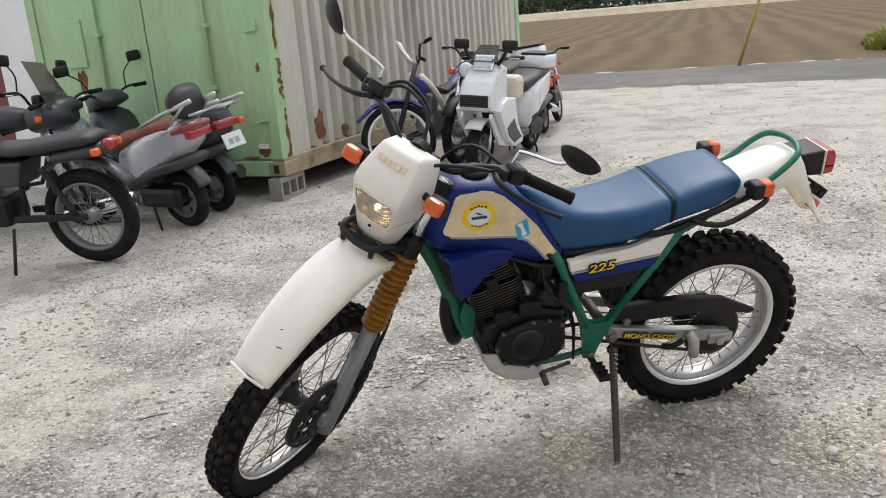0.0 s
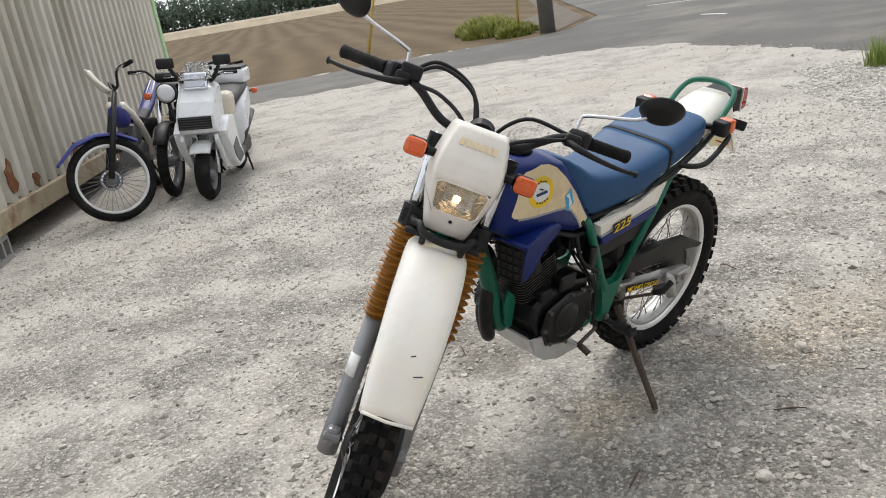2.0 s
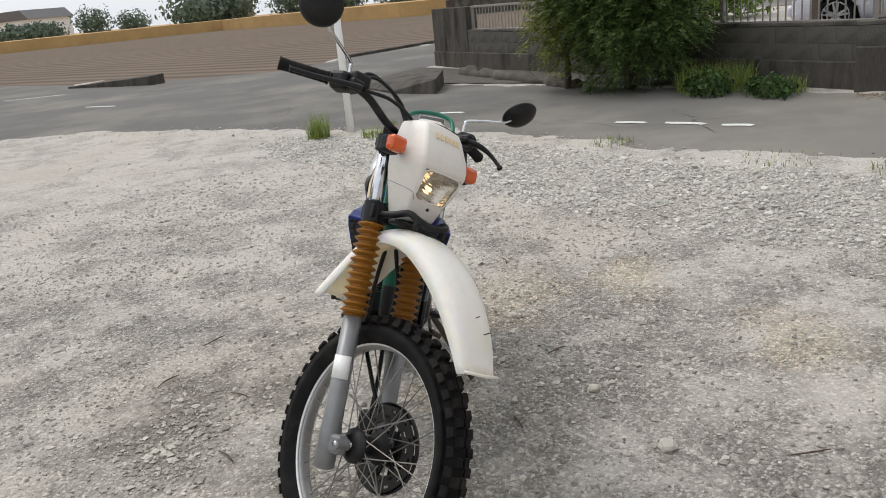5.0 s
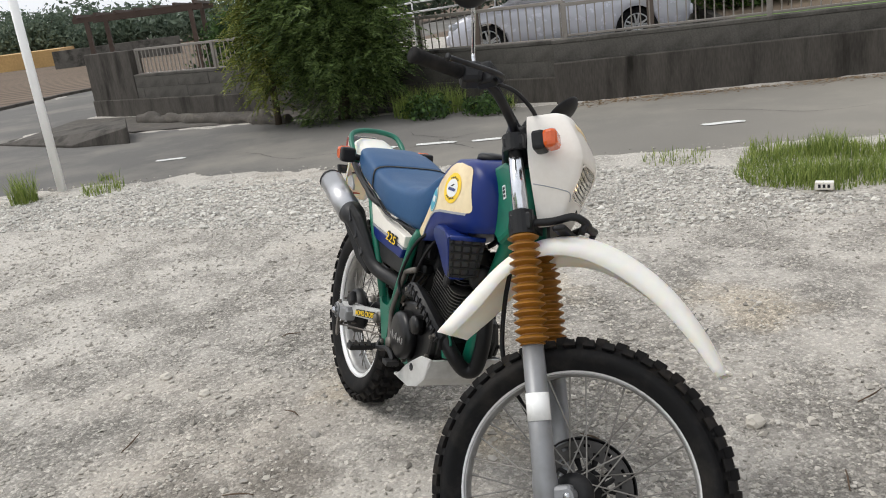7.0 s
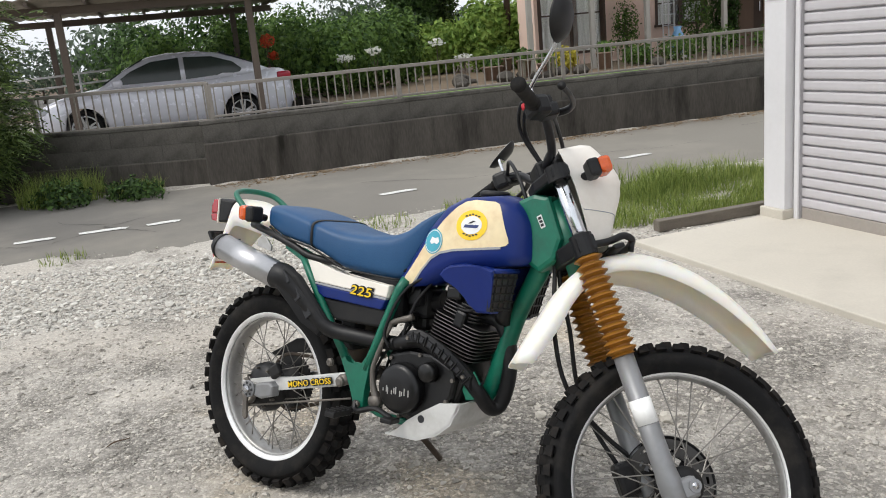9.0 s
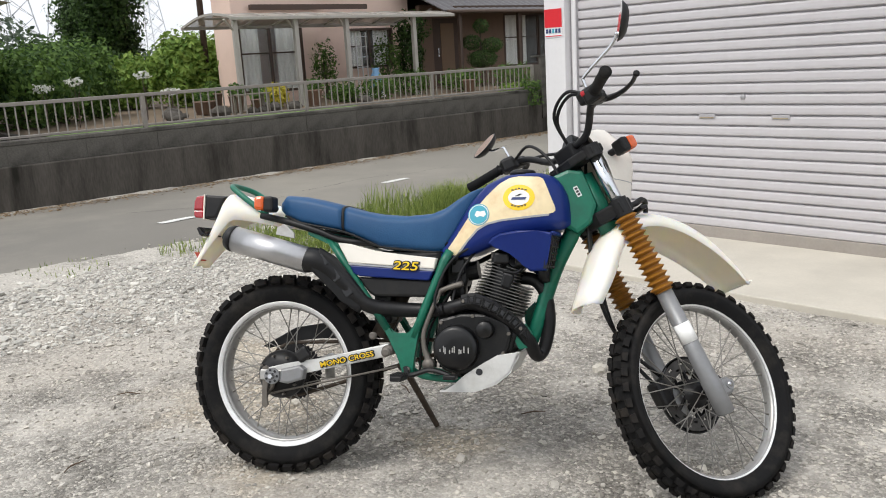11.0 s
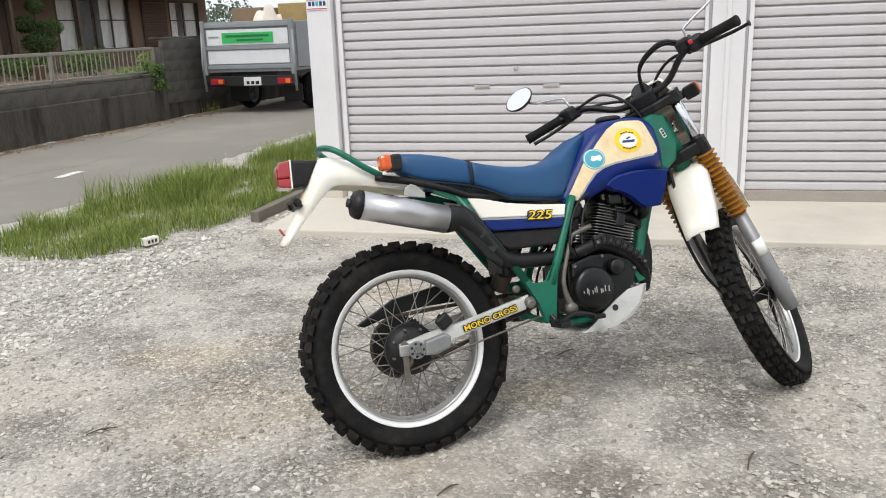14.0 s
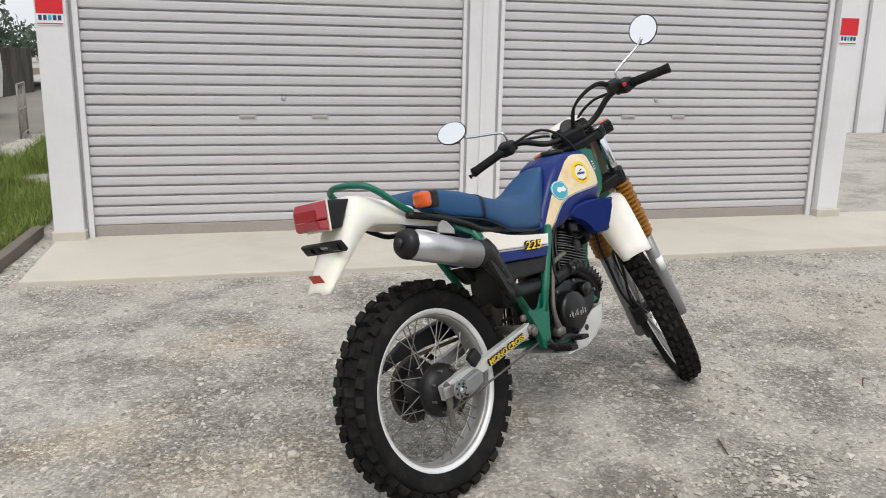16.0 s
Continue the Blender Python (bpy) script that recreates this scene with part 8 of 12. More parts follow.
def scooter(name, label, m, body, seat_mat, wb=1.23, boxy=False, carrier=True, backrest=False, screen=False, bag=False, plate_on=False):
    """A step-through scooter: x ahead from the rear contact."""
    o = thing(name, label, "scooter", m, "parked machines")
    plain_wheel(o, 0, 0.215, 0.215, 0.052, 0.135, GREY_RIM, 5)
    plain_wheel(o, wb, 0.215, 0.215, 0.062 if boxy else 0.05, 0.135, GREY_RIM, 5)
    add(o, "rear_body", body, lambda b: loft(b, [ring_section(-0.29, 0.07, 0.70, 0.80, 24, 4), ring_section(-0.23, 0.12, 0.62, 0.82, 24, 4), ring_section(-0.1, 0.16, 0.53, 0.81, 24, 4), ring_section(0.08, 0.175, 0.45, 0.76, 24, 4), ring_section(0.24, 0.18, 0.34, 0.70, 24, 4), ring_section(0.42, 0.16, 0.26, 0.62, 24, 4)]), "painted rear bodywork")
    add(o, "side_trim", DARK_GREY, lambda b: loft(b, [ring_section(-0.16, 0.176, 0.47, 0.56), ring_section(0.1, 0.186, 0.40, 0.52), ring_section(0.38, 0.172, 0.28, 0.44)]), "dark lower side panel")
    seat = add(o, "seat", seat_mat, lambda b: loft(b, [ring_section(-0.22, 0.10, 0.72, 0.80), ring_section(-0.12, 0.15, 0.72, 0.83), ring_section(0.1, 0.16, 0.70, 0.80), ring_section(0.2, 0.15, 0.68, 0.765), ring_section(0.4, 0.13, 0.61, 0.74), ring_section(0.47, 0.09, 0.60, 0.70)]), "vinyl seat")
    add(o, "floor", DARK_GREY, lambda b: box(b, wb * 0.56, 0, 0.27, 0.44, 0.36, 0.07, 0.02), "footboard", False)
    add(o, "engine", BLACK, lambda b: box(b, 0.14, 0.05, 0.25, 0.4, 0.16, 0.16, 0.04) and tube(b, [(0.1, -0.11, 0.24), (-0.2, -0.12, 0.30)], [0.03, 0.055], 14), "dark engine and muffler", False)
    add(o, "rear_mudguard", DARK_GREY, lambda b: arc_guard(b, 0, 0.235, 0.25, 70, 160, 0.07), "dark rear mudguard")
    if boxy:
        add(o, "leg_shield", body, lambda b: plate(b, [(wb + 0.10, 0.56), (wb + 0.14, 0.60), (wb + 0.135, 0.70), (wb + 0.06, 0.80), (wb - 0.06, 0.89), (wb - 0.16, 0.93), (wb - 0.26, 0.90), (wb - 0.24, 0.62), (wb - 0.22, 0.50), (wb - 0.12, 0.52), (wb + 0.02, 0.54)], -0.15, 0.15, 0.03) and all(plate(b, [(wb + 0.06, 0.56), (wb - 0.02, 0.62), (wb - 0.12, 0.66), (wb - 0.30, 0.64), (wb - 0.34, 0.40), (wb - 0.52, 0.27), (wb - 0.50, 0.21), (wb - 0.30, 0.20), (wb - 0.16, 0.28), (wb - 0.02, 0.45)], s * 0.13, s * 0.215, 0.022) for s in (-1, 1)), "boxy white front fairing with a sloping hood", False)
        for s in (-1, 1):
            add(o, "lower_trim", DARK_GREY, lambda b: plate(b, [(wb - 0.10, 0.40), (wb - 0.26, 0.46), (wb - 0.32, 0.36), (wb - 0.46, 0.27), (wb - 0.28, 0.24), (wb - 0.16, 0.31)], s * 0.20, s * 0.222, 0.006), "dark trim on the apron", False)
        gr = add(o, "grille", BLACK_PLASTIC, lambda b: box(b, wb + 0.135, 0, 0.645, 0.03, 0.26, 0.1, 0.006), "black front grille", False)
        for k in range(5):
            add(gr, "slat", DARK_GREY, lambda b: box(b, wb + 0.152, 0, 0.608 + 0.019 * k, 0.012, 0.24, 0.006), smooth=False)
        slope = Matrix.Rotation(radians(-28), 4, "Y")
        hl = add(o, "headlamp", CHROME, lambda b: box(b, wb - 0.075, 0, 0.945, 0.05, 0.19, 0.14, 0.012, m=slope), "square headlamp", False)
        add(hl, "headlamp_glass", SILVER, lambda b: box(b, wb - 0.049, 0, 0.955, 0.01, 0.165, 0.11, 0.004, m=slope), "pale headlamp glass", False)
        add(o, "front_frame", body, lambda b: plate(b, [(wb + 0.08, 0.54), (wb + 0.1, 0.5), (wb - 0.1, 0.24), (wb - 0.3, 0.2), (wb - 0.3, 0.25), (wb - 0.14, 0.3)], -0.15, -0.12, 0.006) and plate(b, [(wb + 0.08, 0.54), (wb + 0.1, 0.5), (wb - 0.1, 0.24), (wb - 0.3, 0.2), (wb - 0.3, 0.25), (wb - 0.14, 0.3)], 0.12, 0.15, 0.006), "white side frame rails", False)
    else:
        add(o, "leg_shield", body, lambda b: loft(b, [ring_section(wb - 0.28, 0.19, 0.24, 0.5), ring_section(wb - 0.18, 0.22, 0.27, 0.84), ring_section(wb - 0.05, 0.19, 0.34, 0.88), ring_section(wb + 0.05, 0.1, 0.42, 0.8)]), "painted front shield")
    add(o, "front_mudguard", body, lambda b: arc_guard(b, wb, 0.222, 0.242, 48 if boxy else 12, 165, 0.085 if boxy else 0.07), "front mudguard")
    for s in (-1, 1):
        add(o, "fork_leg", CHROME, lambda b: tube(b, [(wb, s * 0.085, 0.215), (wb - 0.08, s * 0.085, 0.5)], 0.018, 10), "fork leg")
    if not boxy:
        add(o, "headset", body if boxy else DARK_GREY, lambda b: loft(b, [ring_section(wb - 0.26, 0.12, 0.88, 0.96), ring_section(wb - 0.16, 0.15, 0.85, 1.0), ring_section(wb - 0.02, 0.12, 0.83, 0.99, 20, 5), ring_section(wb + 0.02, 0.10, 0.84, 0.97, 20, 5)]), "handlebar cover")
        hl = add(o, "headlamp", CHROME, lambda b: box(b, wb + 0.025, 0, 0.905, 0.05, 0.22, 0.16, 0.012), "square headlamp", False)
        add(hl, "headlamp_glass", SILVER, lambda b: box(b, wb + 0.056, 0, 0.905, 0.01, 0.18, 0.125, 0.004), "pale headlamp glass", False)
    hb = bars_and_mirrors(o, wb - 0.16, 0.95, 0.30 if boxy else 0.33, 0.04, 0 if boxy or backrest else 0.2)
    if boxy:
        for s in (-1, 1):
            mi = add(hb, "mirror", BLACK_PLASTIC, lambda b: tube(b, [(wb - 0.14, s * 0.10, 0.94), (wb - 0.12, s * 0.15, 0.98), (wb - 0.10, s * 0.20, 1.07)], [0.022, 0.019, 0.014], 10, 3), "mirror on a stout black arm")
            add(mi, "mirror_head", BLACK_PLASTIC, lambda b: box(b, wb - 0.10, s * 0.225, 1.10, 0.045, 0.14, 0.085, 0.018))
    plate_and_lamp(o, -0.28, 0.72, 0.22, plate=plate_on, signals=not backrest)
    if backrest:
        add(o, "lamp_strip", PINK_LENS, lambda b: loft(b, [ring_section(-0.32, 0.10, 0.75, 0.80, 20, 5), ring_section(-0.25, 0.128, 0.73, 0.80, 20, 5), ring_section(-0.17, 0.15, 0.72, 0.77, 20, 5)]), "dark red wrap-round tail lamp")
    if carrier:
        rise = 0.05 if backrest else 0.0
        ca = add(o, "carrier", ALU, lambda b: tube(b, [(-0.36, -0.12, 0.86), (-0.36, 0.12, 0.86)], 0.010, 8), "silver tube carrier")
        for q in () if backrest else (-0.1, -0.035, 0.035, 0.1):
            add(ca, "bar", ALU, lambda b: tube(b, [(-0.06, q, 0.83), (-0.36, q, 0.86)], 0.009, 8))
        for s in (-1, 1):
            add(ca, "grab_rail", ALU, lambda b: tube(b, [(0.1, s * 0.17, 0.79), (-0.12, s * 0.16, 0.85 + rise * 0.4), (-0.40, s * 0.12, 0.91 + rise)], [0.011, 0.015, 0.017], 8))
            add(ca, "strut", ALU, lambda b: tube(b, [(-0.18, s * 0.14, 0.80), (-0.34, s * 0.13, 0.90 + rise * 0.7)], 0.010, 8))
    if backrest:
        add(o, "backrest", SEAT_BLACK, lambda b: loft(b, [ring_section(-0.30, 0.11, 0.84, 1.0), ring_section(-0.24, 0.16, 0.82, 1.06), ring_section(-0.17, 0.13, 0.84, 1.02)]), "black padded backrest")
    if screen:
        add(o, "screen", SMOKE, lambda b: loft(b, [[(wb - 0.04 - 0.16 * t, y * (0.14 - 0.05 * t), 0.96 + 0.13 * t) for y in (-1, -0.5, 0, 0.5, 1)] for t in (0, 0.3, 0.6, 1.0)], cap=False, closed=False), "smoked windscreen")
    if bag:
        add(o, "rear_bag", CREAM_BAG, lambda b: box(b, 0.74, 0.03, 0.70, 0.22, 0.3, 0.22, 0.05), "cream bag on the footboard", False)
        add(o, "top_case", PEARL, lambda b: loft(b, [ring_section(-0.36, 0.13, 0.80, 0.90, 20, 6), ring_section(-0.31, 0.15, 0.79, 0.93, 20, 6), ring_section(-0.04, 0.15, 0.79, 0.93, 20, 6), ring_section(0.0, 0.13, 0.80, 0.90, 20, 6)]), "white top case")
        add(o, "case_lid", BLACK_PLASTIC, lambda b: box(b, -0.18, 0, 0.935, 0.30, 0.26, 0.028, 0.012), "black case top", False)
    add(o, "stand_leg", BLACK, lambda b: tube(b, [(0.22, -0.12, 0.2), (0.16, -0.15, 0.0)], 0.01, 8), "black stand leg")
    add(o, "stand_leg", BLACK, lambda b: tube(b, [(0.22, 0.12, 0.2), (0.16, 0.15, 0.0)], 0.01, 8), "black stand leg")
    return o


def road_bike(name, label, m, paint, seat_mat, wb=1.3, R=0.3, screen=False, box_rear=False, tall=0.0, mirrors=0.0):
    """A naked road machine: x ahead from the rear contact."""
    o = thing(name, label, "motorcycle", m, "parked machines")
    plain_wheel(o, 0, R, R, 0.05, R - 0.085, GREY_RIM, 28)
    plain_wheel(o, wb, R, R, 0.045, R - 0.08, GREY_RIM, 28)
    add(o, "frame", BLACK, lambda b: tube(b, [(wb - 0.22, 0, 0.84), (0.62, 0, 0.74), (0.1, 0, 0.74)], 0.02, 10) and tube(b, [(wb - 0.2, 0, 0.78), (wb - 0.36, 0, 0.36), (0.45, 0, 0.3), (0.42, 0, 0.72)], 0.018, 10), "black tube frame")
    for s in (-1, 1):
        add(o, "swing_arm", BLACK, lambda b: box(b, 0.22, s * 0.1, R + 0.03, 0.5, 0.03, 0.045, 0.006), "swing arm", False)
        add(o, "shock", BLACK, lambda b: tube(b, [(0.04, s * 0.11, R + 0.05)] + [(0.04 + 0.012 * k, s * 0.11, R + 0.05 + 0.026 * k) for k in range(1, 13)], [0.016 if k % 2 else 0.026 for k in range(13)], 10), "spring damper")
        add(o, "fork_leg", CHROME, lambda b: tube(b, [(wb, s * 0.085, R), (wb - 0.26, s * 0.085, 0.92)], [0.025, 0.019], 12), "chromed fork leg")
    add(o, "engine", BLACK, lambda b: box(b, 0.66, 0, 0.40, 0.34, 0.26, 0.22, 0.05) and box(b, 0.74, 0, 0.58, 0.18, 0.2, 0.2, 0.02), "dark engine", False)
    for k in range(5):
        add(o, "engine_fin", FIN, lambda b: box(b, 0.74, 0, 0.52 + 0.03 * k, 0.2, 0.22, 0.008, 0.002), smooth=False)
    add(o, "fuel_tank", paint, lambda b: loft(b, [ring_section(0.50, 0.08, 0.76, 0.84), ring_section(0.58, 0.13, 0.75, 0.93), ring_section(0.78, 0.15, 0.76, 0.97), ring_section(0.95, 0.12, 0.79, 0.93), ring_section(1.0, 0.06, 0.82, 0.89)]), "fuel tank")
    add(o, "seat", seat_mat, lambda b: loft(b, [ring_section(-0.20, 0.10, 0.80, 0.85 + tall), ring_section(-0.12, 0.13, 0.78, 0.87 + tall), ring_section(0.1, 0.14, 0.76, 0.85), ring_section(0.35, 0.13, 0.74, 0.82), ring_section(0.52, 0.10, 0.75, 0.83)]), "long black seat")
    add(o, "side_cover", paint, lambda b: plate(b, [(0.3, 0.72), (0.55, 0.72), (0.5, 0.56), (0.36, 0.56)], -0.12, 0.12, 0.02), "side cover", False)
    add(o, "tail", paint, lambda b: loft(b, [ring_section(-0.26, 0.06, 0.72, 0.80), ring_section(-0.12, 0.1, 0.70, 0.80), ring_section(0.1, 0.12, 0.68, 0.77)]), "tail cowl")
    add(o, "rear_mudguard", DARK_GREY, lambda b: arc_guard(b, 0, R + 0.02, R + 0.05, 45, 150, 0.065), "dark rear mudguard")
    add(o, "front_mudguard", paint, lambda b: arc_guard(b, wb, R, R + 0.025, 35, 165, 0.055), "front mudguard")
    mu = add(o, "muffler", CHROME, lambda b: tube(b, [(0.85, -0.1, 0.3), (0.6, -0.14, 0.24), (0.3, -0.15, 0.27), (0.28, -0.15, 0.27), (-0.22, -0.17, 0.36)], [0.02, 0.02, 0.022, 0.045, 0.05], 14), "chromed muffler")
    add(mu, "outlet", BLACK_PRINT, lambda b: tube(b, [(-0.215, -0.17, 0.36), (-0.228, -0.17, 0.362)], 0.032, 14))
    hl = add(o, "headlamp", BLACK, lambda b: lathe(b, [(0, -0.12), (0.05, -0.11), (0.085, -0.04), (0.09, 0.0), (0.08, 0.012), (0, 0.012)], 24, T(wb - 0.16, 0, 0.86) @ Matrix.Rotation(radians(-90), 4, "Z")), "round headlamp")
    add(hl, "headlamp_glass", WHITE_PLATE, lambda b: lathe(b, [(0, 0.018), (0.05, 0.02), (0.078, 0.01), (0.0, 0.01)], 24, T(wb - 0.155, 0, 0.86) @ Matrix.Rotation(radians(-90), 4, "Z")))
    for s in (-1, 1):
        add(o, "front_signal", AMBER, lambda b: box(b, wb - 0.2, s * 0.17, 0.84, 0.06, 0.06, 0.055, 0.015), "orange signal")
    add(o, "instruments", BLACK_PLASTIC, lambda b: box(b, wb - 0.26, 0, 0.99, 0.08, 0.2, 0.08, 0.025), "instrument pod", False)
    bars_and_mirrors(o, wb - 0.3, 0.95, 0.36, 0.09, mirrors)
    plate_and_lamp(o, -0.25, 0.78, 0.12, plate=False)
    if screen:
        add(o, "screen", SMOKE, lambda b: loft(b, [[(wb - 0.1 - 0.2 * t, y * (0.2 - 0.06 * t), 0.92 + 0.36 * t) for y in (-1, -0.5, 0, 0.5, 1)] for t in (0, 0.3, 0.6, 1.0)], cap=False, closed=False), "smoked windscreen")
        add(o, "fairing", DARK_GREY, lambda b: loft(b, [ring_section(wb - 0.3, 0.2, 0.74, 0.96), ring_section(wb - 0.14, 0.19, 0.76, 0.97), ring_section(wb - 0.04, 0.12, 0.8, 0.93)]), "dark half fairing")
    if box_rear:
        add(o, "rear_box", PEARL, lambda b: loft(b, [ring_section(-0.36, 0.16, 0.86, 1.12, 20, 6), ring_section(-0.30, 0.19, 0.84, 1.16, 20, 6), ring_section(0.02, 0.19, 0.84, 1.16, 20, 6), ring_section(0.07, 0.17, 0.86, 1.12, 20, 6)]), "white rear box")
        add(o, "box_lid", BLACK_PLASTIC, lambda b: box(b, -0.14, 0, 1.165, 0.38, 0.34, 0.03, 0.01), "dark box lid", False)
    add(o, "side_stand", BLACK, lambda b: tube(b, [(0.5, 0.1, 0.28), (0.46, 0.26, 0.03)], 0.011, 8), "side stand")
    return o


def trial_bike(m):
    """A light trials machine with a tall narrow frame and large pale-rimmed wheels."""
    o = thing("trials_motorcycle", "violet and white trials motorcycle with a pale front plate", "motorcycle", m, "parked machines")
    wb = 1.29
    plain_wheel(o, 0, 0.32, 0.32, 0.05, 0.235, WHITE_RIM, 32)
    fr = T(wb - 0.28, 0, 0.96) @ Matrix.Rotation(radians(-64), 4, Vector((-0.26, 0, 0.625))) @ T(-(wb - 0.28), 0, -0.96)
    fw = plain_wheel(o, wb, 0.335, 0.335, 0.042, 0.275, WHITE_RIM, 32, m=fr)
    add(fw, "brake_disc", STEEL, lambda b: lathe(b, [(0.05, -0.045), (0.085, -0.045), (0.085, -0.041), (0.05, -0.041)], 30, None, True), "steel disc")
    for s in (-1, 1):
        add(o, "fork_leg", BLACK, lambda b: tube(b, [(wb + 0.02, s * 0.08, 0.335), (wb - 0.26, s * 0.08, 0.96)], [0.026, 0.02], 12), "dark fork leg", m=fr)
    add(o, "front_mudguard", VIOLET, lambda b: loft(b, arch_shell([(wb + 0.34, 0.56, wb + 0.33, 0.545, 0.03, 0.04), (wb + 0.18, 0.675, wb + 0.17, 0.65, 0.045, 0.052), (wb, 0.71, wb, 0.68, 0.045, 0.052), (wb - 0.18, 0.665, wb - 0.17, 0.64, 0.042, 0.05), (wb - 0.3, 0.57, wb - 0.29, 0.555, 0.03, 0.04)]), cap=False, closed=False), "violet front mudguard", m=fr)
    add(o, "front_plate", WHITE_PLASTIC, lambda b: loft(b, [[(wb - 0.22 + 0.14 * t - 0.05 * t * t, y * (0.055 - 0.03 * t), 1.0 + 0.2 * t + 0.02 * (1 - y * y)) for y in (-1, -0.5, 0, 0.5, 1)] + [(wb - 0.26 + 0.14 * t - 0.05 * t * t, y * (0.05 - 0.03 * t), 0.985 + 0.2 * t) for y in (1, 0, -1)] for t in (0, 0.25, 0.5, 0.75, 1.0)]), "pale headlight plate", m=fr)
    add(o, "frame", WHITE_PLASTIC, lambda b: tube(b, [(wb - 0.26, 0.05, 0.88), (0.8, 0.08, 0.74), (0.52, 0.09, 0.52), (0.4, 0.09, 0.36)], 0.028, 10, 4) and tube(b, [(wb - 0.26, -0.05, 0.88), (0.8, -0.08, 0.74), (0.52, -0.09, 0.52), (0.4, -0.09, 0.36)], 0.028, 10, 4), "white beam frame")
    add(o, "shroud", VIOLET, lambda b: loft(b, [ring_section(0.80, 0.04, 0.70, 0.77), ring_section(0.92, 0.075, 0.68, 0.85), ring_section(1.02, 0.07, 0.72, 0.88), ring_section(1.07, 0.04, 0.80, 0.87)]), "violet tank shroud")
    add(o, "seat", SEAT_BLACK, lambda b: loft(b, [ring_section(0.1, 0.05, 0.72, 0.77), ring_section(0.4, 0.06, 0.64, 0.70), ring_section(0.72, 0.06, 0.70, 0.77)]), "slim black seat")
    add(o, "rear_mudguard", VIOLET, lambda b: loft(b, arch_shell([(-0.2, 0.95, -0.2, 0.93, 0.045, 0.05), (-0.08, 0.885, -0.08, 0.86, 0.055, 0.06), (0.08, 0.79, 0.08, 0.76, 0.055, 0.06), (0.3, 0.70, 0.3, 0.67, 0.05, 0.055)]), cap=False, closed=False), "violet rear mudguard with pale stripes")
    for s in (-1, 1):
        add(o, "tail_stripe", WHITE_PLASTIC, lambda b: tube(b, [(-0.19, s * 0.02, 0.955), (-0.08, s * 0.025, 0.897), (0.07, s * 0.025, 0.806)], 0.006, 6), "white stripe")
        add(o, "swing_arm", ALU, lambda b: box(b, 0.22, s * 0.09, 0.35, 0.5, 0.03, 0.05, 0.006), "swing arm", False)
        add(o, "footpeg", STEEL, lambda b: box(b, 0.5, s * 0.19, 0.34, 0.04, 0.09, 0.02, 0.003), smooth=False)
    add(o, "engine", GREY_RIM, lambda b: box(b, 0.66, 0, 0.42, 0.3, 0.2, 0.2, 0.05) and box(b, 0.74, 0, 0.6, 0.16, 0.15, 0.18, 0.02), "grey engine", False)
    add(o, "exhaust", BLACK, lambda b: tube(b, [(0.84, 0, 0.62), (0.94, -0.04, 0.5), (0.8, -0.12, 0.5), (0.5, -0.12, 0.6), (0.2, -0.1, 0.66)], [0.02, 0.02, 0.022, 0.035, 0.045], 12, 4), "dark exhaust")
    bars_and_mirrors(o, wb - 0.3, 1.0, 0.38, 0.1, 0).matrix_basis = fr
    add(o, "side_stand", BLACK, lambda b: tube(b, [(0.48, 0.09, 0.3), (0.45, 0.27, 0.03)], 0.011, 8), "side stand")
    return o


H_YARD = math.degrees(math.atan2(0.79, 0.61))
trial_bike(ground_pose((-0.40, -5.98), 55.0, 9))
scooter("scooter", "white boxy scooter with a black grille and top case", ground_pose((-1.11, -5.66), H_YARD, 5), PEARL, SEAT_BLACK, 1.24, boxy=True, carrier=False, screen=True, bag=True)
road_bike("motorcycle", "black naked motorcycle with a round headlamp beside the container", ground_pose((-1.06, -6.28), 53, 6), BLACK_PLASTIC, SEAT_BLACK, 1.3)
road_bike("motorcycle", "red-tanked delivery motorcycle with a white rear box", ground_pose((-1.58, -6.6), -118, 6) @ Matrix.Scale(0.84, 4), RED_PLATE, SEAT_BLACK, 1.2, box_rear=True)
road_bike("motorcycle", "dark motorcycle with chrome muffler parked by the container", ground_pose((2.54, -3.14), -20, 7), DARK_GREY, SEAT_BLACK, 1.32, R=0.315)
scooter("scooter", "silver scooter with brown seat, backrest and carrier", ground_pose((2.05, -3.90), -40, 6), SILVER, SEAT_BROWN, 1.25, backrest=True)
scooter("scooter", "dark scooter with a rear rack and white plate", ground_pose((1.87, -4.36), -44, 6), DARK_GREY, SEAT_BLACK, 1.2, plate_on=True)
road_bike("motorcycle", "black touring motorcycle with smoked windscreen", ground_pose((4.15, -4.75), 163, 6), DARK_GREY, SEAT_BLACK, 1.35, screen=True, mirrors=0.2)

# ---- poles and roadside bits ----
def pole(name, label, p0, p1, r0, r1, material, cat="pole", flat=False):
    bm = bmesh.new()
    tube(bm, [p0, p1], [r0, r1], 4 if flat else 16)
    o = part(name, bm, material, None, "", None, smooth=not flat)
    return tagged(o, label, cat, kind="")
pole("marker_post", "white painted steel post at the yard edge", (-5.95, -1.43, -0.05), (-5.98, -1.43, 2.4), 0.042, 0.040, mat("white_post_paint", srgb("f2f2f0"), 0.5, vary=0.03, bump=0.05), flat=False)
pole("marker_post", "leaning faded yellow marker post by the field", (-7.38, -12.5, -0.05), (-7.78, -12.28, 1.55), 0.03, 0.03, YELLOW_PAINT)
pole("marker_post", "faded yellow marker post among grass clumps", (-11.0, -11.75, -0.05), (-11.15, -11.75, 1.5), 0.028, 0.028, YELLOW_PAINT)
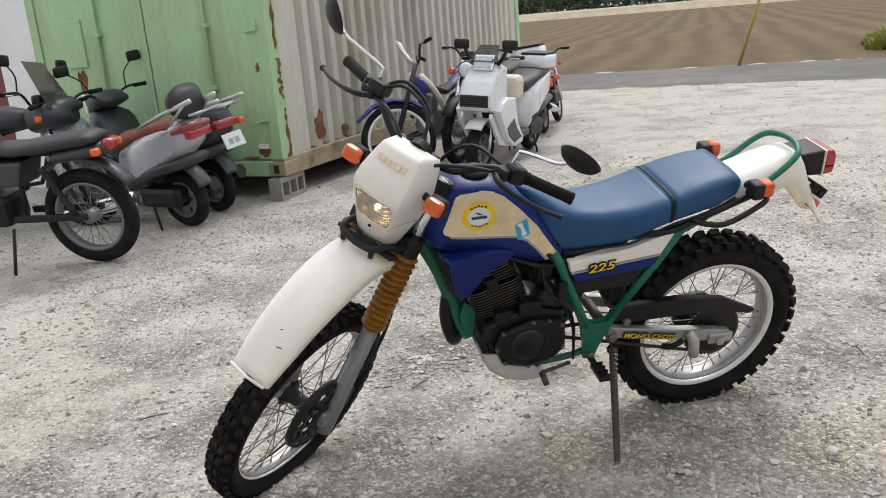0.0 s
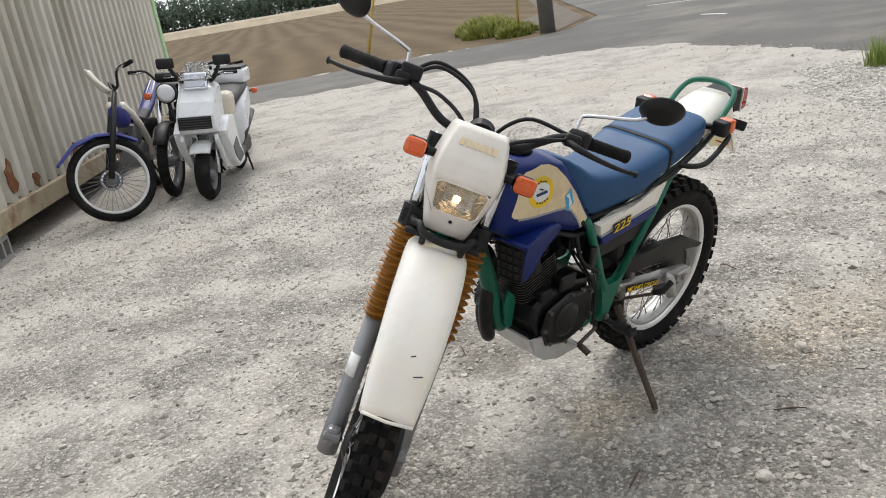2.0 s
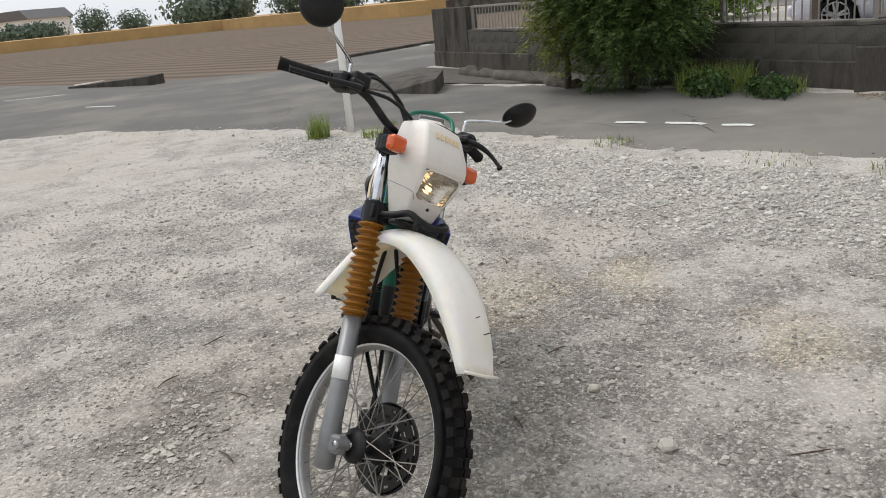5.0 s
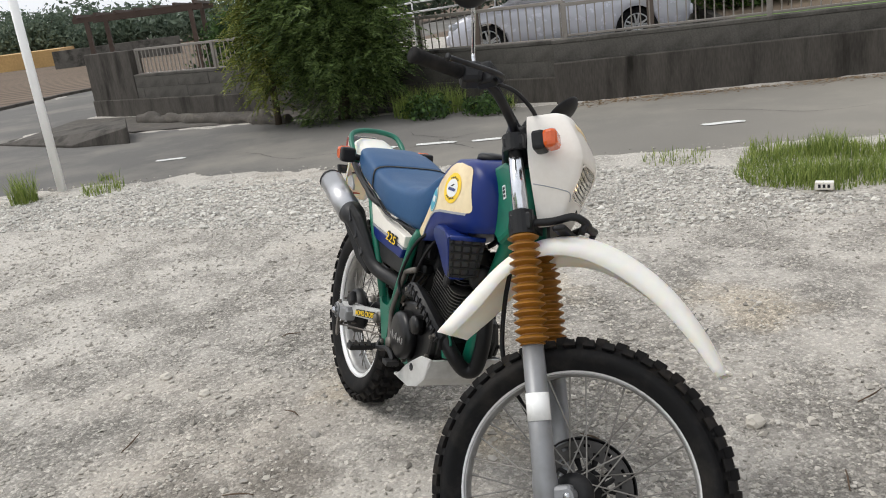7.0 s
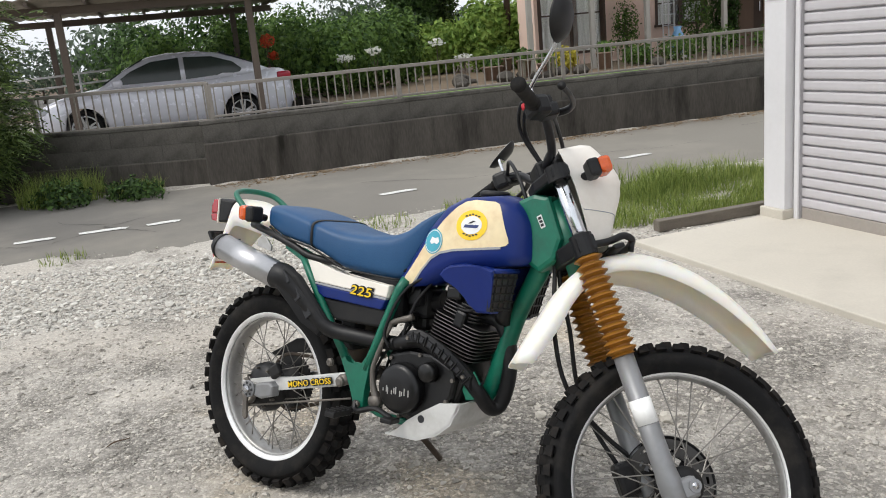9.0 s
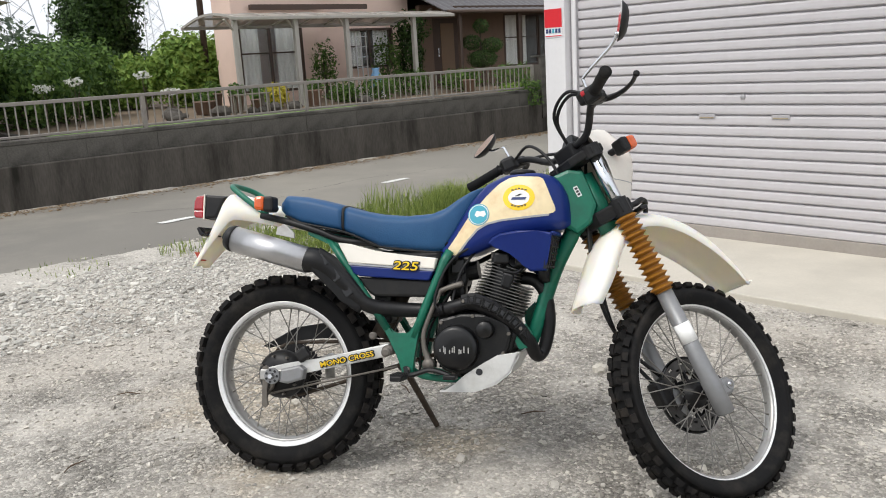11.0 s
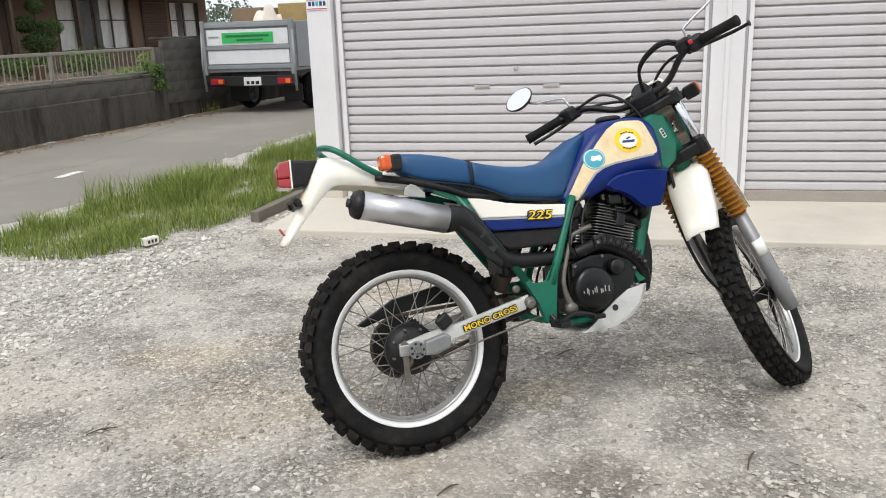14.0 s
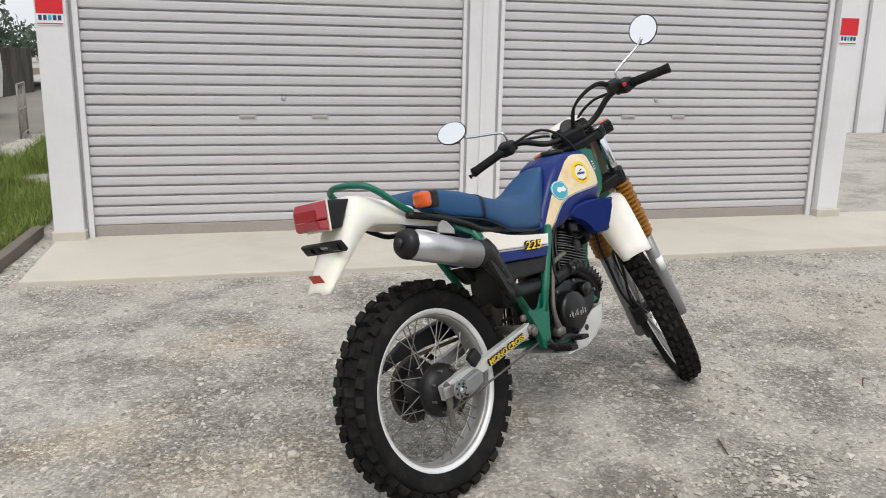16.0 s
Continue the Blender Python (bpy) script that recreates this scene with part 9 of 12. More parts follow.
up = pole("utility_pole", "round grey concrete utility pole at the crossing", (-11.2, -11.05, -0.05), (-11.3, -11.1, 8.5), 0.17, 0.12, POLE_GREY)
# kerb ramp stone and culvert block at the corner, with rubble strip
bm = bmesh.new()
loft(bm, [[(-11.6, -2.65, 0.0), (-10.3, -0.75, 0.0), (-9.0, -0.75, 0.0), (-9.6, -1.5, 0.0)], [(-11.6, -2.65, 0.03), (-10.3, -0.75, 0.24), (-9.05, -0.75, 0.22), (-9.6, -1.5, 0.04)]])
tagged(part("culvert_slab", bm, OLD_CONCRETE, bevel=0.01), "tilted concrete culvert slab at the road corner", "slab", kind="structure")
bm = bmesh.new()
loft(bm, [[(-16.1, -8.3, -0.02), (-17.6, -11.2, -0.02), (-17.9, -11.0, -0.02), (-16.5, -8.1, -0.02)], [(-16.1, -8.3, 0.22), (-17.6, -11.2, 0.05), (-17.9, -11.0, 0.05), (-16.5, -8.1, 0.24)]])
tagged(part("culvert_slab", bm, OLD_CONCRETE, bevel=0.01), "concrete culvert slab at the field edge", "slab", kind="structure")
sheet("verge", [(-14.0, -1.6), (-11.9, -2.4), (-10.5, -0.95), (-9.0, 0.85), (-7.4, 2.5), (-6.6, 3.2), (-7.6, 3.2), (-10.0, 1.55)], 0.02, VERGE_SOIL, "strip of bare dark soil and litter below the corner wall", category="verge")
# low heap of earth and rotted leaves along the foot of the wall
bm = bmesh.new()
tube(bm, [(-11.66 + 0.280 * k, -0.53 + 0.148 * k + 0.05 * math.sin(2.1 * k), 0.03) for k in range(13)], [0.03 + 0.09 * abs(math.sin(0.9 + 1.3 * k)) + 0.05 * (k % 3 == 1) for k in range(13)], 10, curve=3)
for v in bm.verts:
    v.co += Vector((0, 0, 0.05)) * noise.noise(v.co * 6)
tagged(part("soil_heap", bm, VERGE_SOIL, smooth=True), "low dark heap of earth and rotted leaves at the wall", "soil", kind="structure")
bm = bmesh.new()
box(bm, 0, 0, 0.03, 0.10, 0.05, 0.045, 0.003)
mk = part("boundary_marker", bm, WHITE_PLASTIC, m=T(-0.9, 3.0, 0.0) @ Matrix.Rotation(radians(40), 4, "Z"))
tagged(mk, "small white marker lying at the grass edge", "marker")
for k in range(3):
    bm = bmesh.new()
    box(bm, -0.025 + 0.025 * k, -0.026, 0.03, 0.014, 0.002, 0.02)
    part("print_bar", bm, BLACK_PRINT, mk)


def scatter_mesh(name, pts, sizes, material, label, category, flat=0.6, ico=False):
    """Many small crushed stones in one mesh."""
    rng = np.random.default_rng(5)
    if ico:
        p = (1 + 5 ** 0.5) / 2
        base = np.array([(-1, p, 0), (1, p, 0), (-1, -p, 0), (1, -p, 0), (0, -1, p), (0, 1, p), (0, -1, -p), (0, 1, -p), (p, 0, -1), (p, 0, 1), (-p, 0, -1), (-p, 0, 1)]) / 1.9
        tri = np.array([(0, 11, 5), (0, 5, 1), (0, 1, 7), (0, 7, 10), (0, 10, 11), (1, 5, 9), (5, 11, 4), (11, 10, 2), (10, 7, 6), (7, 1, 8), (3, 9, 4), (3, 4, 2), (3, 2, 6), (3, 6, 8), (3, 8, 9), (4, 9, 5), (2, 4, 11), (6, 2, 10), (8, 6, 7), (9, 8, 1)])
    else:
        base = np.array([(1, 0, 0), (-1, 0, 0), (0, 1, 0), (0, -1, 0), (0, 0, 1), (0, 0, -1)], float)
        tri = np.array([(0, 2, 4), (2, 1, 4), (1, 3, 4), (3, 0, 4), (2, 0, 5), (1, 2, 5), (3, 1, 5), (0, 3, 5)])
    n, nv = len(pts), len(base)
    v = np.repeat(base[None], n, 0) * rng.uniform(0.6, 1.25, (n, nv, 1)) * rng.uniform(0.7, 1.3, (n, 1, 3))
    a = rng.uniform(0, 2 * np.pi, n)
    ca, sa = np.cos(a)[:, None], np.sin(a)[:, None]
    t = rng.uniform(-0.6, 0.6, n)
    ct, st_ = np.cos(t)[:, None], np.sin(t)[:, None]
    x, y, z = v[..., 0], v[..., 1] * ct - v[..., 2] * st_, v[..., 1] * st_ + v[..., 2] * ct
    v = np.stack([x * ca - y * sa, x * sa + y * ca, z * flat], -1) * np.asarray(sizes)[:, None, None]
    v += np.asarray(pts)[:, None, :]
    f = (tri[None] + (np.arange(n) * nv)[:, None, None]).reshape(-1, 3)
    me = bpy.data.meshes.new(name)
    me.from_pydata(v.reshape(-1, 3).tolist(), [], f.tolist())
    me.materials.append(material)
    return tagged(new(name, me), label, category, kind="stuff")


def ground_z(x, y):
    return 0.011 * noise.noise((x * 0.9, y * 0.9, 0)) + 0.006 * noise.noise((x * 4, y * 4, 3)) + 0.0035 * noise.noise((x * 13, y * 13, 7)) - 0.004


rng = np.random.default_rng(11)
SLAB_OUT = [tuple((GARAGE @ Vector(p))[:2]) for p in ((-1.25, 0.1, 0), (-1.22, -1.13, 0), (9, -1.13, 0), (9, 7, 0), (-1.25, 7, 0))]
PALE = [(-6.2, -2.2), (-5.3, -0.4), (-4.4, 0.7), (-3.3, 1.6), (-2.6, 2.6), (-1.9, 3.0), (-0.9, 2.95), (-0.35, 3.3), (0.0, 3.6), (-0.3, 2.9), (-0.9, 2.1), (-1.3, 1.2), (-2.2, 0.5), (-3.5, -0.6), (-5.0, -2.4)]
ang, rad = rng.uniform(0, 2 * np.pi, 150000), 5.2 * np.sqrt(rng.uniform(0, 1, 150000)) ** 1.2
px, py = 0.6 + rad * np.cos(ang), 0.0 + rad * np.sin(ang)
dens = np.array([noise.noise((a * 0.8, b * 0.8, 11)) + 0.6 * noise.noise((a * 2.6, b * 2.6, 21)) for a, b in zip(px, py)])
keep = ~inside(px, py, ROAD) & ~inside(px, py, SLAB_OUT) & (dens + rng.uniform(-0.45, 0.45, len(px)) > -0.15)
px, py = px[keep], py[keep]
sz = np.clip(rng.lognormal(-5.25, 0.5, len(px)), 0.0024, 0.019)
scatter_mesh("loose_gravel", [(a, b, ground_z(a, b) + 0.15 * s) for a, b, s in zip(px, py, sz)], sz, STONE, "loose crushed grey stones scattered over the yard", "gravel", 0.62)
# single larger pebbles standing out of the fines
hx, hy = rng.uniform(-3.6, 4.6, 30000), rng.uniform(-4.4, 4.2, 30000)
dens = np.array([noise.noise((a * 1.1, b * 1.1, 31)) + 0.5 * noise.noise((a * 3.1, b * 3.1, 41)) for a, b in zip(hx, hy)])
keep = ~inside(hx, hy, ROAD) & ~inside(hx, hy, SLAB_OUT) & (dens + rng.uniform(-0.5, 0.5, len(hx)) > 0.0) & (hx * hx / 16 + hy * hy / 16 < 1.15)
hx, hy = hx[keep], hy[keep]
hs = np.clip(rng.lognormal(-5.08, 0.4, len(hx)), 0.004, 0.020)
scatter_mesh("pebbles", [(a, b, ground_z(a, b) + 0.2 * c) for a, b, c in zip(hx, hy, hs)], hs, PEBBLE, "rough pale pebbles lying in the packed gravel", "gravel", 0.66, True)
# coarse pale stones beside the road
qx, qy = rng.uniform(-6.3, 0.1, 52000), rng.uniform(-2.5, 3.7, 52000)
edge_n = np.array([noise.noise((a * 1.3, b * 1.3, 5)) for a, b in zip(qx, qy)])
k2 = inside(qx + 0.35 * edge_n, qy + 0.35 * edge_n, PALE) & ~inside(qx, qy, ROAD) & ~inside(qx, qy, SLAB_OUT)
qx, qy = qx[k2], qy[k2]
sz2 = np.clip(rng.lognormal(-4.72, 0.42, len(qx)), 0.004, 0.028)
scatter_mesh("pale_gravel", [(a, b, ground_z(a, b) + 0.25 * s) for a, b, s in zip(qx, qy, sz2)], sz2, WHITE_STONE, "coarse pale crushed stones along the road edge", "gravel", 0.68, True)
# stones along the ragged road edge and farther yard
ex_, ey_, es_ = [], [], []
near_edge = ROAD[1:17]
for (ax, ay), (bx, by) in zip(near_edge, near_edge[1:]):
    L = math.hypot(bx - ax, by - ay)
    for _ in range(int(min(L, 8) * 130)):
        t = rng.uniform()
        off = rng.normal(0, 0.11)
        nxv, nyv = (by - ay) / L, -(bx - ax) / L
        ex_.append(ax + (bx - ax) * t + nxv * off)
        ey_.append(ay + (by - ay) * t + nyv * off)
        es_.append(float(np.clip(rng.lognormal(-4.8, 0.4), 0.004, 0.02)))
scatter_mesh("edge_gravel", [(a, b, 0.006 + 0.2 * s) for a, b, s in zip(ex_, ey_, es_)], es_, STONE, "stones strewn along the asphalt edge", "gravel", 0.65)
bx_, by_ = rng.uniform(-7, 4.5, 15000), rng.uniform(-9.5, 8, 15000)
k3 = ~inside(bx_, by_, ROAD) & ~inside(bx_, by_, SLAB_OUT) & ((bx_ - 0.6) ** 2 + by_ ** 2 > 3.2 ** 2)
bx_, by_ = bx_[k3], by_[k3]
bs_ = np.clip(rng.lognormal(-4.9, 0.4, len(bx_)), 0.004, 0.02)
scatter_mesh("far_gravel", [(a, b, ground_z(a, b) + 0.15 * s) for a, b, s in zip(bx_, by_, bs_)], bs_, PEBBLE, "crushed stones over the outer yard", "gravel", 0.6)
# a few larger single stones near the machine
for x, y, s in ((0.547, 0.713, 0.022), (-0.20, 0.42, 0.02), (1.21, -2.27, 0.016), (-0.91, 2.35, 0.02), (0.62, -0.163, 0.010), (0.95, 0.9, 0.03), (1.67, 0.0, 0.012), (-0.35, -0.62, 0.02), (-0.62, -0.75, 0.024), (-0.5, -0.9, 0.018)):
    bm = bmesh.new()
    bmesh.ops.create_icosphere(bm, subdivisions=2, radius=s)
    for v in bm.verts:
        v.co *= 1 + 0.35 * noise.noise(v.co * 60 + Vector((x, y, 0)))
        v.co.z *= 0.7
    st1 = part("stone", bm, STONE, m=T(x, y, ground_z(x, y) + s * 0.35))
    tagged(st1, "single rough grey stone lying on the gravel", "stone", "loose stones")
TWIG = mat("dry_twig", srgb("5c4c3e"), 0.9, vary=0.25, scale=20, bump=0.3)
for x, y, a, L in ((0.75, 0.45, 20, 0.09), (0.30, -0.95, -20, 0.12), (-0.1, -0.9, 150, 0.13), (0.02, -0.35, 25, 0.08), (0.46, -0.6, 60, 0.1), (0.2, 0.6, 130, 0.09), (1.3, 0.9, -40, 0.1), (-0.95, 0.38, 10, 0.1), (0.9, -0.5, 45, 0.11), (-0.75, -0.2, 80, 0.09), (1.0, 1.3, 100, 0.12), (1.9, -0.6, 15, 0.1)):
    bm = bmesh.new()
    c, s_ = math.cos(radians(a)), math.sin(radians(a))
    tube(bm, [(-c * L / 2, -s_ * L / 2, 0.0), (random.uniform(-0.01, 0.01), random.uniform(-0.01, 0.01), 0.006), (c * L / 2, s_ * L / 2, 0.002)], [0.002, 0.0032, 0.0018], 6, 3)
    tagged(part("twig", bm, TWIG, m=T(x, y, ground_z(x, y) + 0.004), smooth=True), "thin dry twig lying on the gravel", "twig", "twigs")


def grass_mesh(name, pts, heights, material, label, lean=0.5, width=0.0032):
    rng = np.random.default_rng(3)
    n = len(pts)
    P = np.asarray(pts, float)
    h = np.asarray(heights)
    a = rng.uniform(0, 2 * np.pi, n)
    d = np.stack([np.cos(a), np.sin(a), np.zeros(n)], 1)
    s = np.stack([-np.sin(a), np.cos(a), np.zeros(n)], 1)
    w = width * rng.uniform(0.6, 1.4, n)[:, None]
    le = (lean * rng.uniform(0.2, 1.0, n) * h)[:, None]
    up_ = np.array([0, 0, 1.0])
    mid = P + d * le * 0.3 + up_ * (h * 0.55)[:, None]
    tip = P + d * le + up_ * h[:, None]
    V = np.stack([P - s * w, P + s * w, mid - s * w * 0.7, mid + s * w * 0.7, tip], 1)
    o = (np.arange(n) * 5)[:, None]
    f4 = (np.array([[0, 1, 3, 2]]) + o).tolist()
    f3 = (np.array([[2, 3, 4]]) + o).tolist()
    me = bpy.data.meshes.new(name)
    me.from_pydata(V.reshape(-1, 3).tolist(), [], f4 + f3)
    me.materials.append(material)
    return tagged(new(name, me), label, "grass", kind="stuff")


def patch_points(poly, n, thresh=-0.1, freq=2.2, z=0.0):
    q = np.array(poly)
    x, y = rng.uniform(q[:, 0].min(), q[:, 0].max(), n), rng.uniform(q[:, 1].min(), q[:, 1].max(), n)
    nv = np.array([noise.noise((a * freq, b * freq, 9)) for a, b in zip(x, y)])
    k = inside(x + 0.12 * nv, y + 0.12 * nv, poly) & (nv > thresh)
    return [(a, b, z) for a, b in zip(x[k], y[k])], nv[k]


VERGE = [(-1.95, 3.3), (-1.65, 2.92), (-1.28, 2.8), (-0.95, 2.95), (-0.6, 3.25), (-0.25, 3.6), (0.15, 4.1), (0.42, 4.45), (0.9, 5.3), (1.9, 7.0), (3.4, 9.6), (2.9, 10.2), (1.05, 8.1), (-0.35, 5.75), (-1.35, 4.45), (-1.72, 3.95)]
gp_, nv_ = patch_points(VERGE, 200000, -0.3)
grass_mesh("verge_grass", gp_, np.clip((0.05 + 0.11 * nv_ + rng.normal(0, 0.022, len(gp_))) * np.array([1 + 0.8 * min(1, max(0, (p[1] - 3.3) / 1.2)) for p in gp_]), 0.016, 0.26), GRASS, "ragged green grass strip between road and slab", 0.9, 0.0026)
tp, th = [], []
for cx, cy, r, n, h in ((-5.75, -1.75, 0.13, 260, 0.3), (-5.55, -1.05, 0.2, 200, 0.12), (-6.2, -1.0, 0.1, 60, 0.1), (-4.0, 1.25, 0.2, 120, 0.08), (-2.9, 2.35, 0.3, 70, 0.05), (-2.3, 3.0, 0.25, 160, 0.07), (-1.9, 3.5, 0.2, 200, 0.12), (-1.2, 4.5, 0.25, 300, 0.25),
                        (-6.9, 2.75, 0.45, 1200, 0.35), (-6.3, 3.3, 0.3, 500, 0.2), (-0.4, 12.4, 0.3, 160, 0.2)):
    for _ in range(n):
        a, q = rng.uniform(0, 2 * np.pi), r * math.sqrt(rng.uniform())
        tp.append((cx + q * math.cos(a), cy + q * math.sin(a), 0.0))
        th.append(max(0.03, h * rng.uniform(0.4, 1.1)))
grass_mesh("weed_tufts", tp, th, GRASS, "green weed tufts at the road edges", 0.7)
tp, th = [], []
for cx, cy, r, h in ((-11.6, -13.2, 0.75, 0.55), (-12.4, -14.3, 0.8, 0.6), (-11.5, -12.3, 0.5, 0.4), (-11.0, -11.9, 0.4, 0.35), (-13.4, -15.6, 0.7, 0.45)):
    for _ in range(900):
        a, q = rng.uniform(0, 2 * np.pi), r * math.sqrt(rng.uniform())
        tp.append((cx + q * math.cos(a), cy + q * math.sin(a), -0.02))
        th.append(0.85 * h * (1 - 0.7 * (q / r) ** 2) * rng.uniform(0.75, 1.05))
grass_mesh("yellow_grass_clumps", tp, th, DRY_GRASS, "rounded yellow-green grass clumps at the field corner", 1.3, 0.02)

# dry leaf litter and crumbs along the foot of the wall, and chips below the front wheel
LITTER = mat("dry_leaf_litter", srgb("7d6a52"), 0.95, vary=0.25, per_island=0.45, bump=0.2)
lit, lsz = [], []
for _ in range(5200):
    q, o_ = rng.uniform(-0.3, 11.0), -abs(rng.normal(0, 0.16)) - 0.03
    p_ = WO + WD * q - WN * o_
    lit.append((p_.x, p_.y, 0.012))
    lsz.append(float(np.clip(rng.lognormal(-4.6, 0.5), 0.004, 0.03)))
scatter_mesh("leaf_litter", lit, lsz, LITTER, "dry brown leaf litter at the foot of the wall", "litter", 0.25)
chips, csz = [], []
for _ in range(500):
    x_, y_ = 0.8 + rng.normal(0, 0.16), -0.72 + rng.normal(0, 0.1)
    chips.append((x_, y_, ground_z(x_, y_) + 0.003))
    csz.append(float(np.clip(rng.lognormal(-5.0, 0.5), 0.003, 0.022)))
scatter_mesh("stone_chips", chips, csz, STONE, "heap of rough stone chips on the gravel", "gravel", 0.5)


# ---- plants ----
def leaf_cards(pts, nrm, size, rg, aspect=0.55):
    """One small folded leaf quad at each point, turned near the given normals."""
    n = len(pts)
    nv = nrm + rg.normal(0, 0.55, (n, 3))
    nv /= np.linalg.norm(nv, axis=1)[:, None] + 1e-9
    up = rg.normal(0, 1, (n, 3))
    a = np.cross(nv, up)
    a /= np.linalg.norm(a, axis=1)[:, None] + 1e-9
    b = np.cross(nv, a)
    s = (size * rg.uniform(0.6, 1.4, n))[:, None]
    v = np.stack([pts - a * s, pts - b * s * aspect + nv * s * 0.15, pts + a * s, pts + b * s * aspect + nv * s * 0.15], 1)
    return v.reshape(-1, 3), np.arange(n * 4).reshape(n, 4)


def crown_points(blobs, n, rg, depth=0.35, lump=0.28, ragged=0.06):
    """Leaf places in a shell of several lumpy ellipsoids; blobs are (x, y, z, rx, ry, rz)."""
    w = np.array([b[3] * b[4] + b[3] * b[5] for b in blobs])
    cnt = (n * w / w.sum()).astype(int)
    P, N = [], []
    for (x, y, z, rx, ry, rz), c in zip(blobs, cnt):
        d = rg.normal(0, 1, (c, 3))
        d /= np.linalg.norm(d, axis=1)[:, None]
        ph = rg.uniform(0, 6, 6)
        k = 1 + lump * (np.sin(d[:, 0] * 6 + ph[0]) * np.sin(d[:, 1] * 6 + ph[1]) + 0.6 * np.sin(d[:, 2] * 9 + ph[2]) * np.sin(d[:, 0] * 11 + ph[3])) + rg.normal(0, ragged, c)
        r = k * (1 - depth * rg.uniform(0, 1, c) ** 2)
        P.append(np.stack([x + d[:, 0] * r * rx, y + d[:, 1] * r * ry, z + d[:, 2] * r * rz], 1))
        N.append(d)
    return np.concatenate(P), np.concatenate(N)


def plant(name, label, base, blobs, n, size, leaf, trunk_r=0.0, category="shrub", seed=1, limbs=5, group="", depth=0.35, lump=0.28, aspect=0.55, ragged=0.07):
    """A tree or shrub: tapered trunk with limbs to each clump, and a crown of separate leaves. Blobs are relative to the base."""
    rg = np.random.default_rng(seed)
    o = thing(name, label, category, T(*base), group)
    top = max(b[2] + b[5] * 0.5 for b in blobs)
    tr = trunk_r or 0.03
    bm = bmesh.new()
    tube(bm, [(0, 0, -0.05), (0.02 * top, 0.01, top * 0.35), (-0.02 * top, 0.02, top * 0.7), (0, 0, top * 0.95)], [tr, tr * 0.8, tr * 0.5, tr * 0.15], 8, curve=3)
    for i in range(limbs):
        b = blobs[i % len(blobs)]
        z0 = top * (0.2 + 0.5 * i / limbs)
        e = (b[0] + rg.uniform(-0.5, 0.5) * b[3], b[1] + rg.uniform(-0.5, 0.5) * b[4], max(z0 + 0.1, b[2] + rg.uniform(-0.2, 0.6) * b[5]))
        tube(bm, [(0, 0, z0), (e[0] * 0.5, e[1] * 0.5, z0 + (e[2] - z0) * 0.35), e], [tr * 0.45, tr * 0.3, tr * 0.08], 6, curve=3)
    part("trunk", bm, BARK, o, smooth=True)
    P, N = crown_points(blobs, n, rg, depth, lump, ragged)
    k = P[:, 2] > 0.02
    v, f = leaf_cards(P[k], N[k], size, rg, aspect)
    me = bpy.data.meshes.new("crown")
    me.from_pydata(v.tolist(), [], f.tolist())
    me.materials.append(leaf)
    c = new("crown", me)
    c.parent = o
    return o


def conifer(name, label, base, blobs, sprays, leaf, trunk_r, seed, length=0.34):
    """A bushy conifer: layered drooping sprays, each a twig with short flat needles on both sides."""
    rg = np.random.default_rng(seed)
    o = thing(name, label, "bush", T(*base))
    top = max(b[2] + b[5] * 0.6 for b in blobs)
    bm = bmesh.new()
    tube(bm, [(0, 0, -0.05), (0.03, 0.01, top * 0.4), (0, 0, top)], [trunk_r, trunk_r * 0.6, trunk_r * 0.2], 8, curve=3)
    for b in blobs:
        tube(bm, [(0, 0, max(0.1, b[2] - 0.4)), (b[0] * 0.6, b[1] * 0.6, b[2] - 0.1), (b[0], b[1], b[2])], [trunk_r * 0.5, trunk_r * 0.35, trunk_r * 0.15], 6, curve=3)
    part("trunk", bm, BARK, o, smooth=True)
    P, N = crown_points(blobs, sprays, rg, 0.4, 0.46, 0.1)
    k = P[:, 2] > 0.05
    P, N = P[k], N[k]
    n = len(P)
    d = N * np.array([1, 1, 0.35]) + rg.normal(0, 0.28, (n, 3)) + np.array([0, 0, 0.12])
    d /= np.linalg.norm(d, axis=1)[:, None]
    side = np.cross(d, np.array([0, 0, 1.0])) + rg.normal(0, 0.25, (n, 3))
    side /= np.linalg.norm(side, axis=1)[:, None]
    ln = length * rg.uniform(0.5, 1.2, n)
    V = []
    for q in range(9):
        u = (q + 1) / 9
        for sg in (-1, 1):
            root = P + d * (ln * u)[:, None] - np.array([0, 0, 1.0]) * (0.45 * ln * u * u)[:, None]
            reach = (0.34 * ln * (1.05 - 0.75 * u) * rg.uniform(0.7, 1.3, n))[:, None]
            tip = root + side * sg * reach + d * reach * 0.8 - np.array([0, 0, 0.3]) * reach
            w = np.cross(tip - root, np.array([0, 0, 1.0]) + rg.normal(0, 0.5, (n, 3)))
            w *= 0.0085 / (np.linalg.norm(w, axis=1)[:, None] + 1e-9)
            mid = (root + tip) / 2
            V.append(np.stack([root, mid - w, tip, mid + w], 1))
    V = np.stack(V, 1).reshape(-1, 3)
    me = bpy.data.meshes.new("crown")
    me.from_pydata(V.tolist(), [], np.arange(len(V)).reshape(-1, 4).tolist())
    me.materials.append(leaf)
    c = new("crown", me)
    c.parent = o
    return o


